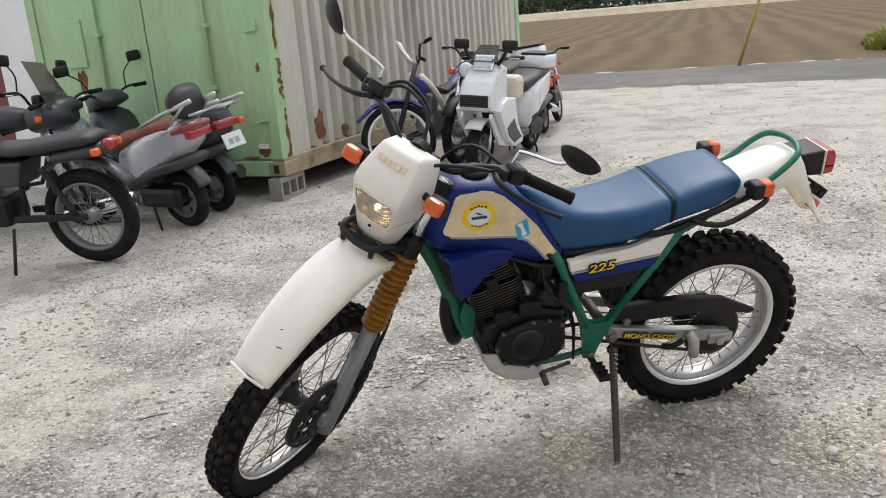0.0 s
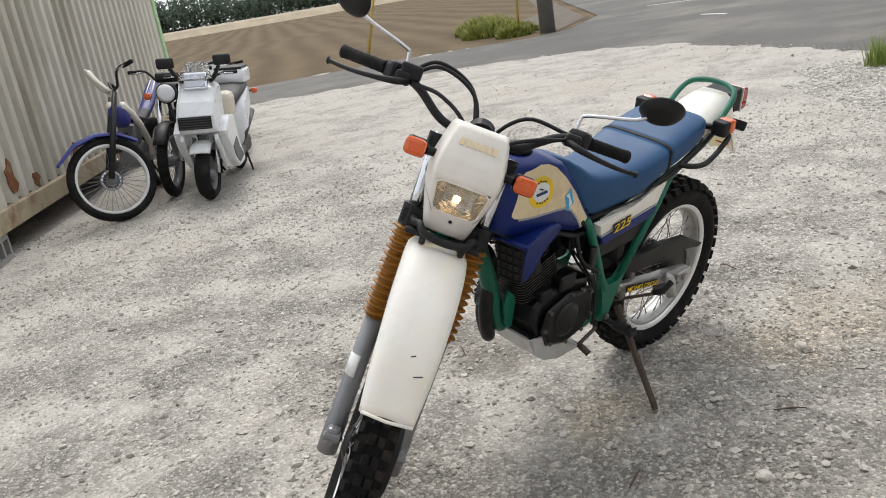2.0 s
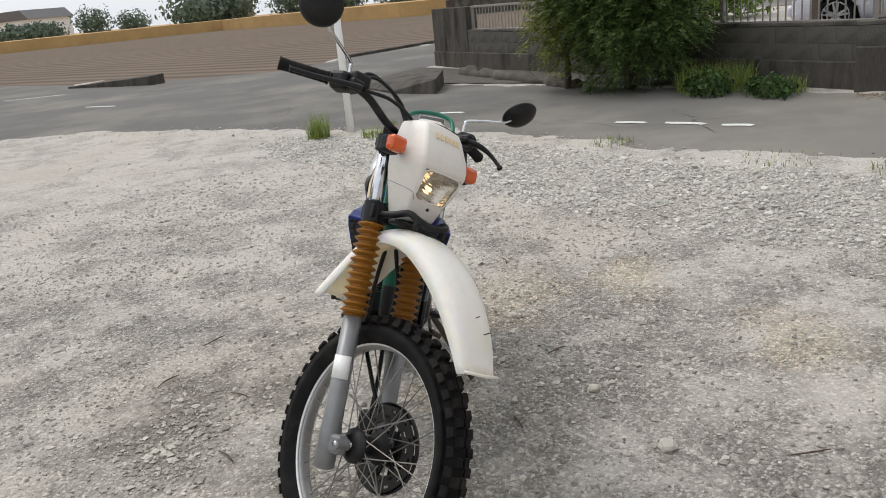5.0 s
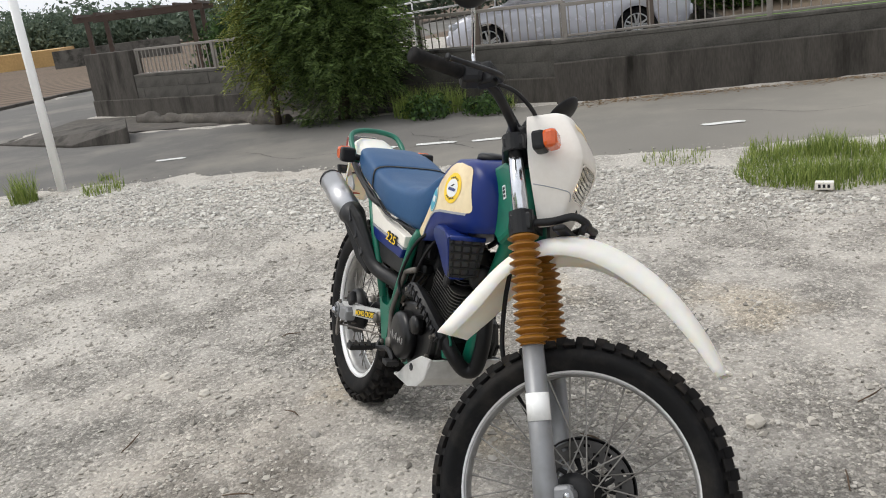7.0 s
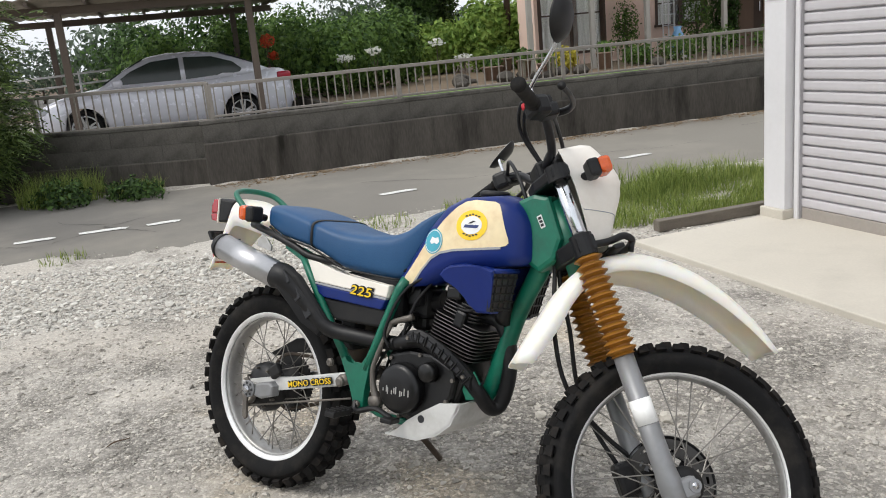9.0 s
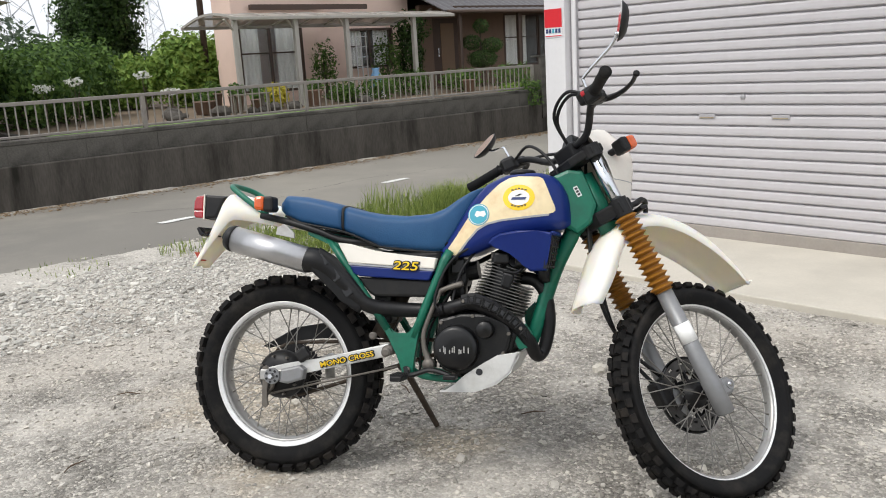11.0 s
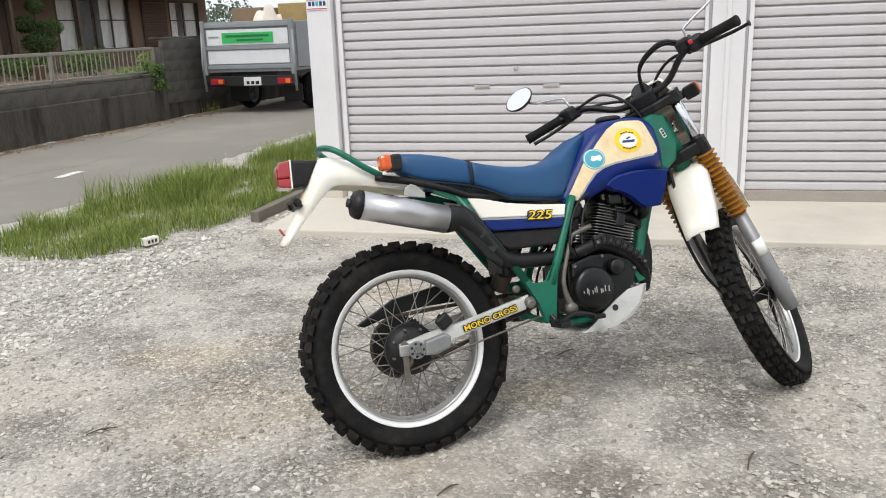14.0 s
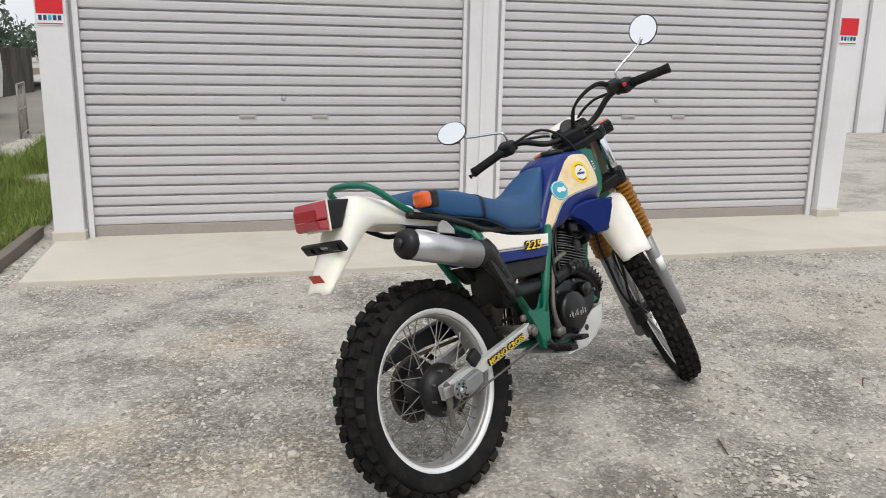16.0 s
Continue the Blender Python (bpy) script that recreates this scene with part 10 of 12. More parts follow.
# big conifer bush at the bend of the wall
conifer("bush", "big dense dark green conifer bush with pale tips before the wall", (-7.74, 1.88, 0),
        [(0.05, 0.05, 0.75, 0.66, 0.66, 0.6), (0.02, -0.02, 1.35, 0.72, 0.72, 0.7), (-0.28, -0.2, 1.25, 0.66, 0.62, 0.6), (0.1, 0.1, 1.9, 0.62, 0.62, 0.6), (-0.2, -0.1, 2.3, 0.5, 0.5, 0.45), (-0.6, -0.4, 1.85, 0.38, 0.38, 0.45), (0.42, 0.35, 0.95, 0.42, 0.42, 0.42), (0.0, 0.0, 1.3, 0.5, 0.5, 0.85)],
        7600, CONIFER, 0.09, 3, 0.27)
conifer("bush", "yellow-green tipped conifer leaning out of the big bush", (-8.3, 1.12, 0), [(0, 0, 1.5, 0.36, 0.36, 0.8), (0.1, 0.1, 2.2, 0.36, 0.36, 0.55), (0.35, 0.3, 2.5, 0.34, 0.34, 0.4), (0.1, 0, 0.9, 0.34, 0.34, 0.45)], 2200, CONIFER_TIP, 0.05, 4, 0.24)
plant("weed_bank", "low green weeds at the foot of the wall", (-6.1, 3.15, 0), [(0, 0, 0.06, 0.4, 0.22, 0.14), (-0.45, -0.55, 0.08, 0.35, 0.25, 0.18)], 2600, 0.026, LEAF_DARK, 0.01, "weeds", 6, 3)
# trees and hedges behind the garden
plant("tree", "tall dark broadleaf garden tree", wl(6.97, 15.1, 0.46), [(0, 0, 2.6, 1.05, 1.05, 1.1), (-0.3, 0.15, 2.0, 1.0, 1.0, 0.95), (0.35, -0.15, 3.3, 0.9, 0.9, 0.95), (0.1, 0.1, 1.5, 0.8, 0.8, 0.7)], 26000, 0.055, LEAF_DARK, 0.16, "tree", 7, 9)


def hedge_run(items, n_per, size, leaf, label, category="shrub"):
    for k, (s, o, r, h) in enumerate(items):
        plant("shrub", label, wl(s, o, 0.46 if s > 2 else 0.10), [(0, 0, h * 0.45, r, r, h * 0.5), (r * 0.5, -r * 0.2, h * 0.65, r * 0.6, r * 0.6, h * 0.36), (-r * 0.5, r * 0.2, h * 0.6, r * 0.65, r * 0.6, h * 0.38)], n_per, size, leaf, 0.04, category, 20 + k + int(100 * r), 4, "garden shrubs")


hedge_run([(2.6, 7.5, 0.95, 1.35), (3.6, 8.6, 0.9, 1.55), (4.6, 9.4, 0.55, 1.6), (0.9, 9.5, 1.0, 2.1), (-0.6, 9.9, 1.0, 1.9), (2.3, 10.2, 1.0, 1.9)], 5200, 0.055, LEAF_MID, "dense mid-green garden shrub behind the fence")
hedge_run([(7.35, 10.9, 0.75, 1.75), (8.1, 10.5, 0.6, 1.45), (6.5, 12.2, 0.7, 1.3), (-6.5, 12.5, 1.3, 1.5), (12.6, 21, 1.2, 2.2)], 4600, 0.07, LEAF_BRIGHT, "bright green leafy shrub behind the garden")
hedge_run([(4.3, 12.5, 1.5, 1.8), (1.6, 13.0, 1.6, 2.1), (6.0, 14.0, 1.2, 1.6), (-8.8, 10.5, 1.3, 1.6), (-1.2, 14.5, 1.4, 2.4), (1.0, 15.0, 1.7, 3.6)], 4600, 0.07, LEAF_DARK, "dark green tall shrub in the garden row")
# low planting and flowers along the fence
hedge_run([(7.6, 7.2, 0.35, 0.45), (9.9, 6.2, 0.4, 0.5), (11.2, 6.6, 0.45, 0.6), (12.3, 6.0, 0.5, 0.55), (13.6, 5.5, 0.5, 0.6), (8.8, 6.0, 0.3, 0.42), (11.9, 8.4, 0.35, 1.5), (10.0, 8.5, 0.3, 1.4)], 1100, 0.035, LEAF_MID, "low garden plant beside the terrace")
hedge_run([(7.15, 6.4, 0.28, 0.42), (15.0, 4.4, 0.6, 0.5), (16.0, 3.6, 0.6, 0.45), (8.55, 0.55, 0.25, 0.35)], 1100, 0.035, LEAF_BRIGHT, "yellow-green low shrub in the garden bed")
YELLOW_LEAF = leaf_material("golden_leaf", srgb("a89a34"), srgb("c9bc52"))
plant("shrub", "small golden shrub beside the terrace post", wl(7.2, 6.1, 0.46), [(0, 0, 0.3, 0.22, 0.22, 0.22)], 700, 0.035, YELLOW_LEAF, 0.02, "shrub", 51, 3)
RED_LEAF = leaf_material("red_flower", srgb("b8402c"), srgb("d8603c"))
plant("flowering_shrub", "orange-red flowering shrub behind the car", wl(1.45, 8.0, 0.10), [(0, 0, 1.55, 0.14, 0.14, 0.12), (0.05, 0.1, 1.25, 0.1, 0.1, 0.08)], 260, 0.035, RED_LEAF, 0.02, "shrub", 52, 3)
WHITE_LEAF = leaf_material("white_flower", srgb("c9cac4"), srgb("e4e4de"))
for k, (s, o, h) in enumerate(((3.2, 6.2, 0.8), (4.6, 6.6, 0.85), (5.3, 7.0, 0.5), (2.6, 6.0, 0.72))):
    plant("flowering_shrub", "white flowers on a low garden bush", wl(s, o, 0.46), [(0, 0, h, 0.16, 0.16, 0.07)], 90, 0.03, WHITE_LEAF, 0.012, "flowers", 60 + k, 3, "white flowers")
plant("ivy", "ivy hanging over the end of the block wall", wl(8.35, -0.02, 0.45), [(0, 0, 0.1, 0.16, 0.08, 0.26), (-0.1, 0.06, 0.32, 0.2, 0.12, 0.12)], 900, 0.022, LEAF_MID, 0.008, "ivy", 81, 3)
# topiary cloud tree
plant("topiary_tree", "clipped cloud-shaped garden pine with round tiers", wl(14.6, 7.6, 0.46), [(0, 0, 1.62, 0.22, 0.22, 0.19), (-0.26, -0.08, 1.2, 0.27, 0.27, 0.2), (0.27, 0.08, 1.1, 0.29, 0.29, 0.2), (0, 0, 0.75, 0.4, 0.4, 0.24)], 6400, 0.022, LEAF_DARK, 0.05, "tree", 71, 6, depth=0.2, lump=0.06)
# climbing plant on its trellis
plant("climbing_plant", "climbing plant on a white trellis by the window", wl(12.9, 8.7, 0.46), [(0, 0, 0.9, 0.4, 0.16, 0.75), (0.1, 0, 1.7, 0.45, 0.16, 0.4)], 2600, 0.045, LEAF_DARK, 0.03, "plant", 72, 4)
trel = thing("trellis", "thin white garden trellis against the pink wall", "trellis", WALLM @ T(11.35, 8.75, 0.46))
for k in range(3):
    add(trel, "stake", WHITE_STEEL, lambda bm: box(bm, -0.16 + k * 0.16, 0, 0.8, 0.025, 0.025, 1.6), "", False)
for k in range(6):
    add(trel, "rung", WHITE_STEEL, lambda bm: box(bm, 0, -0.02, 0.2 + k * 0.26, 0.36, 0.015, 0.02), "", False)

# ---- pink house ----
HOUSE = WALLM @ T(0, 9.0, 0.0)
house = thing("house", "pale pink rendered two-storey house with dark wood sliding windows", "house", HOUSE)


def pierced(bm, x0, x1, z0, z1, y0, y1, holes):
    """One wall pierced by its openings (hx0, hx1, hz0, hz1)."""
    xs = sorted({x0, x1, *[h[0] for h in holes], *[h[1] for h in holes]})
    zs = sorted({z0, z1, *[h[2] for h in holes], *[h[3] for h in holes]})
    full = [[not any(h[0] < (a + b) / 2 < h[1] and h[2] < (c + d) / 2 < h[3] for h in holes) for c, d in zip(zs, zs[1:])] for a, b in zip(xs, xs[1:])]
    vs = {}

    def at(i, k, y):
        if (i, k, y) not in vs:
            vs[(i, k, y)] = bm.verts.new((xs[i], y, zs[k]))
        return vs[(i, k, y)]

    def solid_at(i, k):
        return 0 <= i < len(full) and 0 <= k < len(full[0]) and full[i][k]

    for i in range(len(full)):
        for k in range(len(full[0])):
            if not full[i][k]:
                continue
            bm.faces.new((at(i, k, y0), at(i + 1, k, y0), at(i + 1, k + 1, y0), at(i, k + 1, y0)))
            bm.faces.new((at(i, k, y1), at(i, k + 1, y1), at(i + 1, k + 1, y1), at(i + 1, k, y1)))
            for di, dk, p, q in ((-1, 0, (i, k), (i, k + 1)), (1, 0, (i + 1, k + 1), (i + 1, k)), (0, -1, (i + 1, k), (i, k)), (0, 1, (i, k + 1), (i + 1, k + 1))):
                if not solid_at(i + di, k + dk):
                    bm.faces.new((at(*p, y0), at(*q, y0), at(*q, y1), at(*p, y1)))


def wall_part(name, x0, x1, z0, z1, y0, y1, holes, material=PINK_WALL):
    bm = bmesh.new()
    pierced(bm, x0, x1, z0, z1, y0, y1, holes)
    return part(name, bm, material, house)


def sliding_window(x0, x1, z0, z1, y, frame_mat, curtain=True, leaves=2):
    """Frame with sill, sashes with panes, and a drawn curtain behind."""
    w = part("window", box(bmesh.new(), (x0 + x1) / 2, y + 0.02, z1 - 0.03, x1 - x0, 0.1, 0.06), frame_mat, house, "dark framed sliding window")
    for n, b in (("sill", ((x0 + x1) / 2, y, z0 + 0.03, x1 - x0 + 0.06, 0.14, 0.06)), ("jamb", (x0 + 0.03, y + 0.02, (z0 + z1) / 2, 0.06, 0.1, z1 - z0 - 0.12)), ("jamb", (x1 - 0.03, y + 0.02, (z0 + z1) / 2, 0.06, 0.1, z1 - z0 - 0.12))):
        part(n, box(bmesh.new(), *b), frame_mat, w)
    step = (x1 - x0 - 0.12) / leaves
    for k in range(leaves):
        a = x0 + 0.06 + k * step
        bm = bmesh.new()
        for b in ((a + 0.025, 0.05), (a + step - 0.025, 0.05)):
            box(bm, b[0], y + 0.03 + 0.03 * (k % 2), (z0 + z1) / 2, b[1], 0.03, z1 - z0 - 0.13)
        box(bm, a + step / 2, y + 0.03 + 0.03 * (k % 2), z0 + 0.55 * (z1 - z0), step - 0.1, 0.028, 0.035)
        part("sash", bm, frame_mat, w)
        pn = part("pane", box(bmesh.new(), a + step / 2, y + 0.03 + 0.03 * (k % 2), (z0 + z1) / 2, step - 0.1, 0.006, z1 - z0 - 0.14), WINDOW_GLASS, w, "clear pane")
        pn.visible_shadow = False
    if curtain:
        bm = bmesh.new()
        n = 60
        lo, hi = [], []
        for i in range(n + 1):
            x = x0 + 0.05 + (x1 - x0 - 0.1) * i / n
            yy = y + 0.115 + 0.02 * math.sin(i * 1.3) + 0.008 * math.sin(i * 3.1)
            lo.append(bm.verts.new((x, yy, z0 + 0.05)))
            hi.append(bm.verts.new((x, yy, z1 - 0.05)))
        gaps = set(range(int(n * 0.36), int(n * 0.62)))
        for i in range(n):
            if i not in gaps:
                bm.faces.new((lo[i], lo[i + 1], hi[i + 1], hi[i]))
        part("curtain", bm, CURTAIN, w, "pale drawn curtain", smooth=True)
    return w


G0, G1 = 0.44, 2.75
wall_part("wall", 7.86, 10.25, G0, 5.4, 0.0, 0.16, [(7.95, 9.75, 0.72, 2.42)])
wall_part("wall", 10.26, 13.6, G0, 5.4, 0.5, 0.66, [(11.45, 13.0, 1.15, 2.2), (11.2, 13.1, 3.3, 4.3)])
wall_part("wall", 10.1, 10.25, G0, 5.4, 0.161, 0.66, [])
# brown wood panels, with the porch's shade put into the wall colour
wall_part("wall", 13.61, 24.5, G0, G1, 0.0, 0.16, [(14.05, 15.2, 0.5, 2.4), (16.9, 20.15, 0.92, 2.5), (22.2, 24.0, 1.0, 2.4)], mat("shaded_porch_boards", srgb("6f5a4c"), 0.8, vary=0.18, scale=3, fine=40, bump=0.3, stretch=(8, 1, 0.4)))
wall_part("side_wall", 7.86, 8.02, G0, 5.4, 0.161, 0.95, [])
wall_part("back_wall", 8.03, 11.2, G0, 5.4, 0.8, 0.95, [])
wall_part("side_wall", 11.2, 11.36, G0, 5.4, 0.96, 7.0, [])
wall_part("back_wall", 11.2, 24.5, G0, 5.4, 7.0, 7.16, [])
wall_part("side_wall", 24.34, 24.5, G0, 5.4, 0.161, 7.0, [])
wall_part("partition", 11.4, 24.3, G0, 5.3, 3.0, 3.1, [], DARK_WOOD)
sliding_window(7.95, 9.75, 0.72, 2.42, 0.02, DARK_WOOD)
sliding_window(11.45, 13.0, 1.15, 2.2, 0.52, DARK_WOOD)
sliding_window(11.2, 13.1, 3.3, 4.3, 0.52, DARK_WOOD)
sliding_window(16.9, 20.15, 0.92, 2.5, 0.02, DARK_WOOD, leaves=4)
sliding_window(22.2, 24.0, 1.0, 2.4, 0.02, DARK_WOOD)
dr = part("door", box(bmesh.new(), 14.62, 0.06, 1.45, 1.12, 0.05, 1.88, 0.004), DARK_WOOD, house, "dark brown wooden entrance door")
part("door_panel", box(bmesh.new(), 14.62, 0.028, 1.5, 0.5, 0.012, 1.5), mat("brown_door_panel", srgb("7a6048"), 0.6, vary=0.15, stretch=(8, 1, 1)), dr)
part("door_handle", box(bmesh.new(), 14.25, 0.02, 1.45, 0.03, 0.03, 0.25, 0.005), STEEL, dr)
for x in (13.9, 16.2):
    part("timber_post", box(bmesh.new(), x, -1.3, 1.47, 0.1, 0.1, 2.04, 0.005), DARK_WOOD, house)
lv = part("louvre_shutter", box(bmesh.new(), 21.35, -0.03, 1.65, 1.3, 0.03, 1.5), DARK_WOOD, house, "dark brown louvred shutter box")
LOUVRE = mat("louvre_brown", srgb("5a423a"), 0.6, vary=0.12, bump=0.1)
for k in range(18):
    part("louvre", box(bmesh.new(), 21.35, -0.055, 0.95 + k * 0.08, 1.2, 0.02, 0.05, m=Matrix.Rotation(0.5, 4, "X")), LOUVRE, lv)
part("beam", box(bmesh.new(), 19.0, -1.3, 2.56, 10.6, 0.12, 0.14), DARK_WOOD, house, "dark eave beam")
part("balcony_beam", box(bmesh.new(), 10.0, -0.12, 2.72, 3.4, 0.1, 0.12), DARK_WOOD, house)
part("gutter", tube(bmesh.new(), [(13.3, -1.5, 2.47), (24.8, -1.5, 2.45)], 0.05, 8), DARK_WOOD, house, smooth=True)
part("downpipe", tube(bmesh.new(), [(13.45, -0.1, 0.5), (13.45, -0.1, 2.4), (13.45, -0.7, 2.6)], 0.035, 8), ALU_FENCE, house, smooth=True)


def tile_roof(x0, x1, y0, y1, z0, z1):
    """A tiled slope: rippled sheet with tile courses as small steps."""
    bm = bmesh.new()
    n, rows = int((x1 - x0) / 0.065), int(math.hypot(y1 - y0, z1 - z0) / 0.24)
    prev = None
    for r in range(rows + 1):
        for lip in (0.02, 0.0) if r else (0.0,):
            f = r / rows
            ring = [bm.verts.new((x0 + (x1 - x0) * i / n, y0 + (y1 - y0) * f, z0 + (z1 - z0) * f + lip + 0.022 * abs(math.sin(i * math.pi / 4)))) for i in range(n + 1)]
            if prev:
                for i in range(n):
                    bm.faces.new((prev[i], prev[i + 1], ring[i + 1], ring[i]))
            prev = ring
    return part("roof", bm, ROOF_TILE, house, "grey clay tile roof", solid=0.05)


tile_roof(13.2, 25.0, -1.5, 3.0, 2.5, 4.3)
tile_roof(7.5, 14.0, -0.6, 3.6, 5.4, 7.0)
# terrace roof: posts, curved ribs and smoky panels
perg = thing("terrace_roof", "grey aluminium terrace roof with curved smoky panels", "pergola", WALLM)
PALE_ALU = mat("pale_aged_aluminium", srgb("a8a39c"), 0.5, 0.3, vary=0.08, bump=0.05)
for x in (6.6, 8.03, 9.35, 11.3):
    add(perg, "post", PALE_ALU, lambda bm: box(bm, x, 6.5, 1.37, 0.1, 0.1, 1.86, 0.008), "", False)
    add(perg, "brace", PALE_ALU, lambda bm: tube(bm, [(x, 6.52, 2.05), (x - 0.25, 6.45, 2.3)], 0.025, 6), "", False)


def arc(f):
    return 6.35 + 2.3 * f, 2.31 + 0.15 * math.sin(math.pi * f) - 0.06 * f


def rib(bm, x, w, h, off=0.0):
    secs = [[(x - w / 2, arc(i / 14)[0], arc(i / 14)[1] + off), (x + w / 2, arc(i / 14)[0], arc(i / 14)[1] + off), (x + w / 2, arc(i / 14)[0], arc(i / 14)[1] + off + h), (x - w / 2, arc(i / 14)[0], arc(i / 14)[1] + off + h)] for i in range(15)]
    loft(bm, secs)


for k in range(9):
    add(perg, "rib", PALE_ALU, lambda bm: rib(bm, 6.5 + k * 0.74, 0.05, 0.05), "", False)
for k in range(8):
    ob = add(perg, "roof_panel", POLYCARB, lambda bm: rib(bm, 6.87 + k * 0.74, 0.69, 0.006, 0.03), "smoky curved panel", True)
for f in (0.0, 0.33, 0.66, 1.0):
    y, z = arc(f)
    add(perg, "purlin", PALE_ALU, lambda bm: box(bm, 9.46, y, z, 6.05, 0.06, 0.07 if f in (0.0, 1.0) else 0.04, 0.01), "", False)
# garden pots and ornament
CLAY = mat("clay_pot", srgb("8a7466"), 0.85, vary=0.15, bump=0.2)
for k, (s, o, r, h) in enumerate(((6.2, 6.0, 0.16, 0.3), (6.0, 6.6, 0.2, 0.36), (7.9, 5.8, 0.18, 0.3), (5.6, 6.2, 0.22, 0.24), (6.45, 5.6, 0.14, 0.22), (12.0, 5.4, 0.16, 0.26))):
    p = thing("flower_pot", "weathered grey-brown garden pot with a small plant", "pot", T(*wl(s, o, 0.478)), "garden pots")
    add(p, "pot", CLAY, lambda bm: lathe(bm, [(0, 0), (r * 0.7, 0), (r * 0.95, h), (r, h), (r, h + 0.03), (r * 0.85, h + 0.03), (r * 0.8, h - 0.03), (0, h - 0.03)], 20, Matrix.Rotation(radians(90), 4, "X")))
    rg_ = np.random.default_rng(k)
    P_, N_ = crown_points([(0, 0, h + 0.12, r * 0.9, r * 0.9, 0.14)], 220, rg_)
    v_, f_ = leaf_cards(P_, N_, 0.04, rg_)
    me = bpy.data.meshes.new("foliage")
    me.from_pydata(v_.tolist(), [], f_.tolist())
    me.materials.append(LEAF_MID)
    fo = new("foliage", me)
    fo.parent = p
urn = thing("garden_urn", "pale blue glazed urn with white rim on a white base", "ornament", T(*wl(10.3, 6.8, 0.46)))
BLUE_GLAZE = mat("blue_glaze", srgb("6f9cc4"), 0.3, vary=0.1, bump=0.05)
up = Matrix.Rotation(radians(90), 4, "X")
add(urn, "base", WHITE_STEEL, lambda bm: box(bm, 0, 0, 0.06, 0.34, 0.34, 0.12, 0.02))
add(urn, "vessel", BLUE_GLAZE, lambda bm: lathe(bm, [(0, 0.12), (0.12, 0.12), (0.17, 0.3), (0.14, 0.5), (0.07, 0.62), (0.1, 0.7), (0.08, 0.7), (0.05, 0.62), (0, 0.6)], 20, up))
bench = thing("garden_bench", "small weathered wooden slat bench in the garden", "bench", WALLM @ T(6.1, 5.2, 0.476))
for k in range(4):
    add(bench, "slat", TIMBER, lambda bm: box(bm, 0, -0.12 + k * 0.08, 0.36, 0.7, 0.06, 0.025, 0.004), "", False)
for x in (-0.3, 0.3):
    for y in (-0.1, 0.1):
        add(bench, "leg", TIMBER, lambda bm: box(bm, x, y, 0.173, 0.05, 0.05, 0.346, 0.004), "", False)
rg_ = np.random.default_rng(17)
for k in range(16):
    s, o = rg_.uniform(4.5, 9.5), rg_.uniform(4.9, 6.2)
    st_ = thing("garden_rock", "grey rounded rock in the garden bed", "rock", T(*wl(s, o, 0.47)) @ Matrix.Rotation(k * 1.7, 4, "Z"), "garden rocks")
    r = rg_.uniform(0.08, 0.2)
    bm = bmesh.new()
    bmesh.ops.create_icosphere(bm, subdivisions=2, radius=r)
    for v in bm.verts:
        v.co *= 1 + 0.3 * noise.noise(v.co * 7 + Vector((k, 0, 0)))
        v.co.z = v.co.z * 0.7 + r * 0.4
    part("rock", bm, OLD_CONCRETE, st_)

# ---- silver sedan under its carport ----
CAR_PAINT = mat("silver_car_paint", srgb("cfd0da"), 0.25, 0.15, vary=0.03, bump=0.0, coat=0.6)
CAR_GLASS = mat("tinted_car_glass", srgb("2a3230"), 0.06, vary=0.1, bump=0.0)
CAR_BLACK = mat("black_car_trim", srgb("1c1c1e"), 0.5, vary=0.1, bump=0.05)
ALLOY = mat("bright_alloy", srgb("c0c2c6"), 0.3, 0.7, vary=0.05, bump=0.02)
TAIL_RED = mat("tail_lamp_red", srgb("a02838"), 0.2, vary=0.08, bump=0.0)
LAMP_CLEAR = mat("lamp_clear", srgb("b8bcc4"), 0.15, 0.4, vary=0.1, bump=0.0)
sedan = thing("car", "silver four-door sedan parked under the carport", "car", WALLM @ T(-0.63, 6.9, 0.10) @ Matrix.Rotation(math.pi, 4, "Z"))
ARCH_R = 0.355


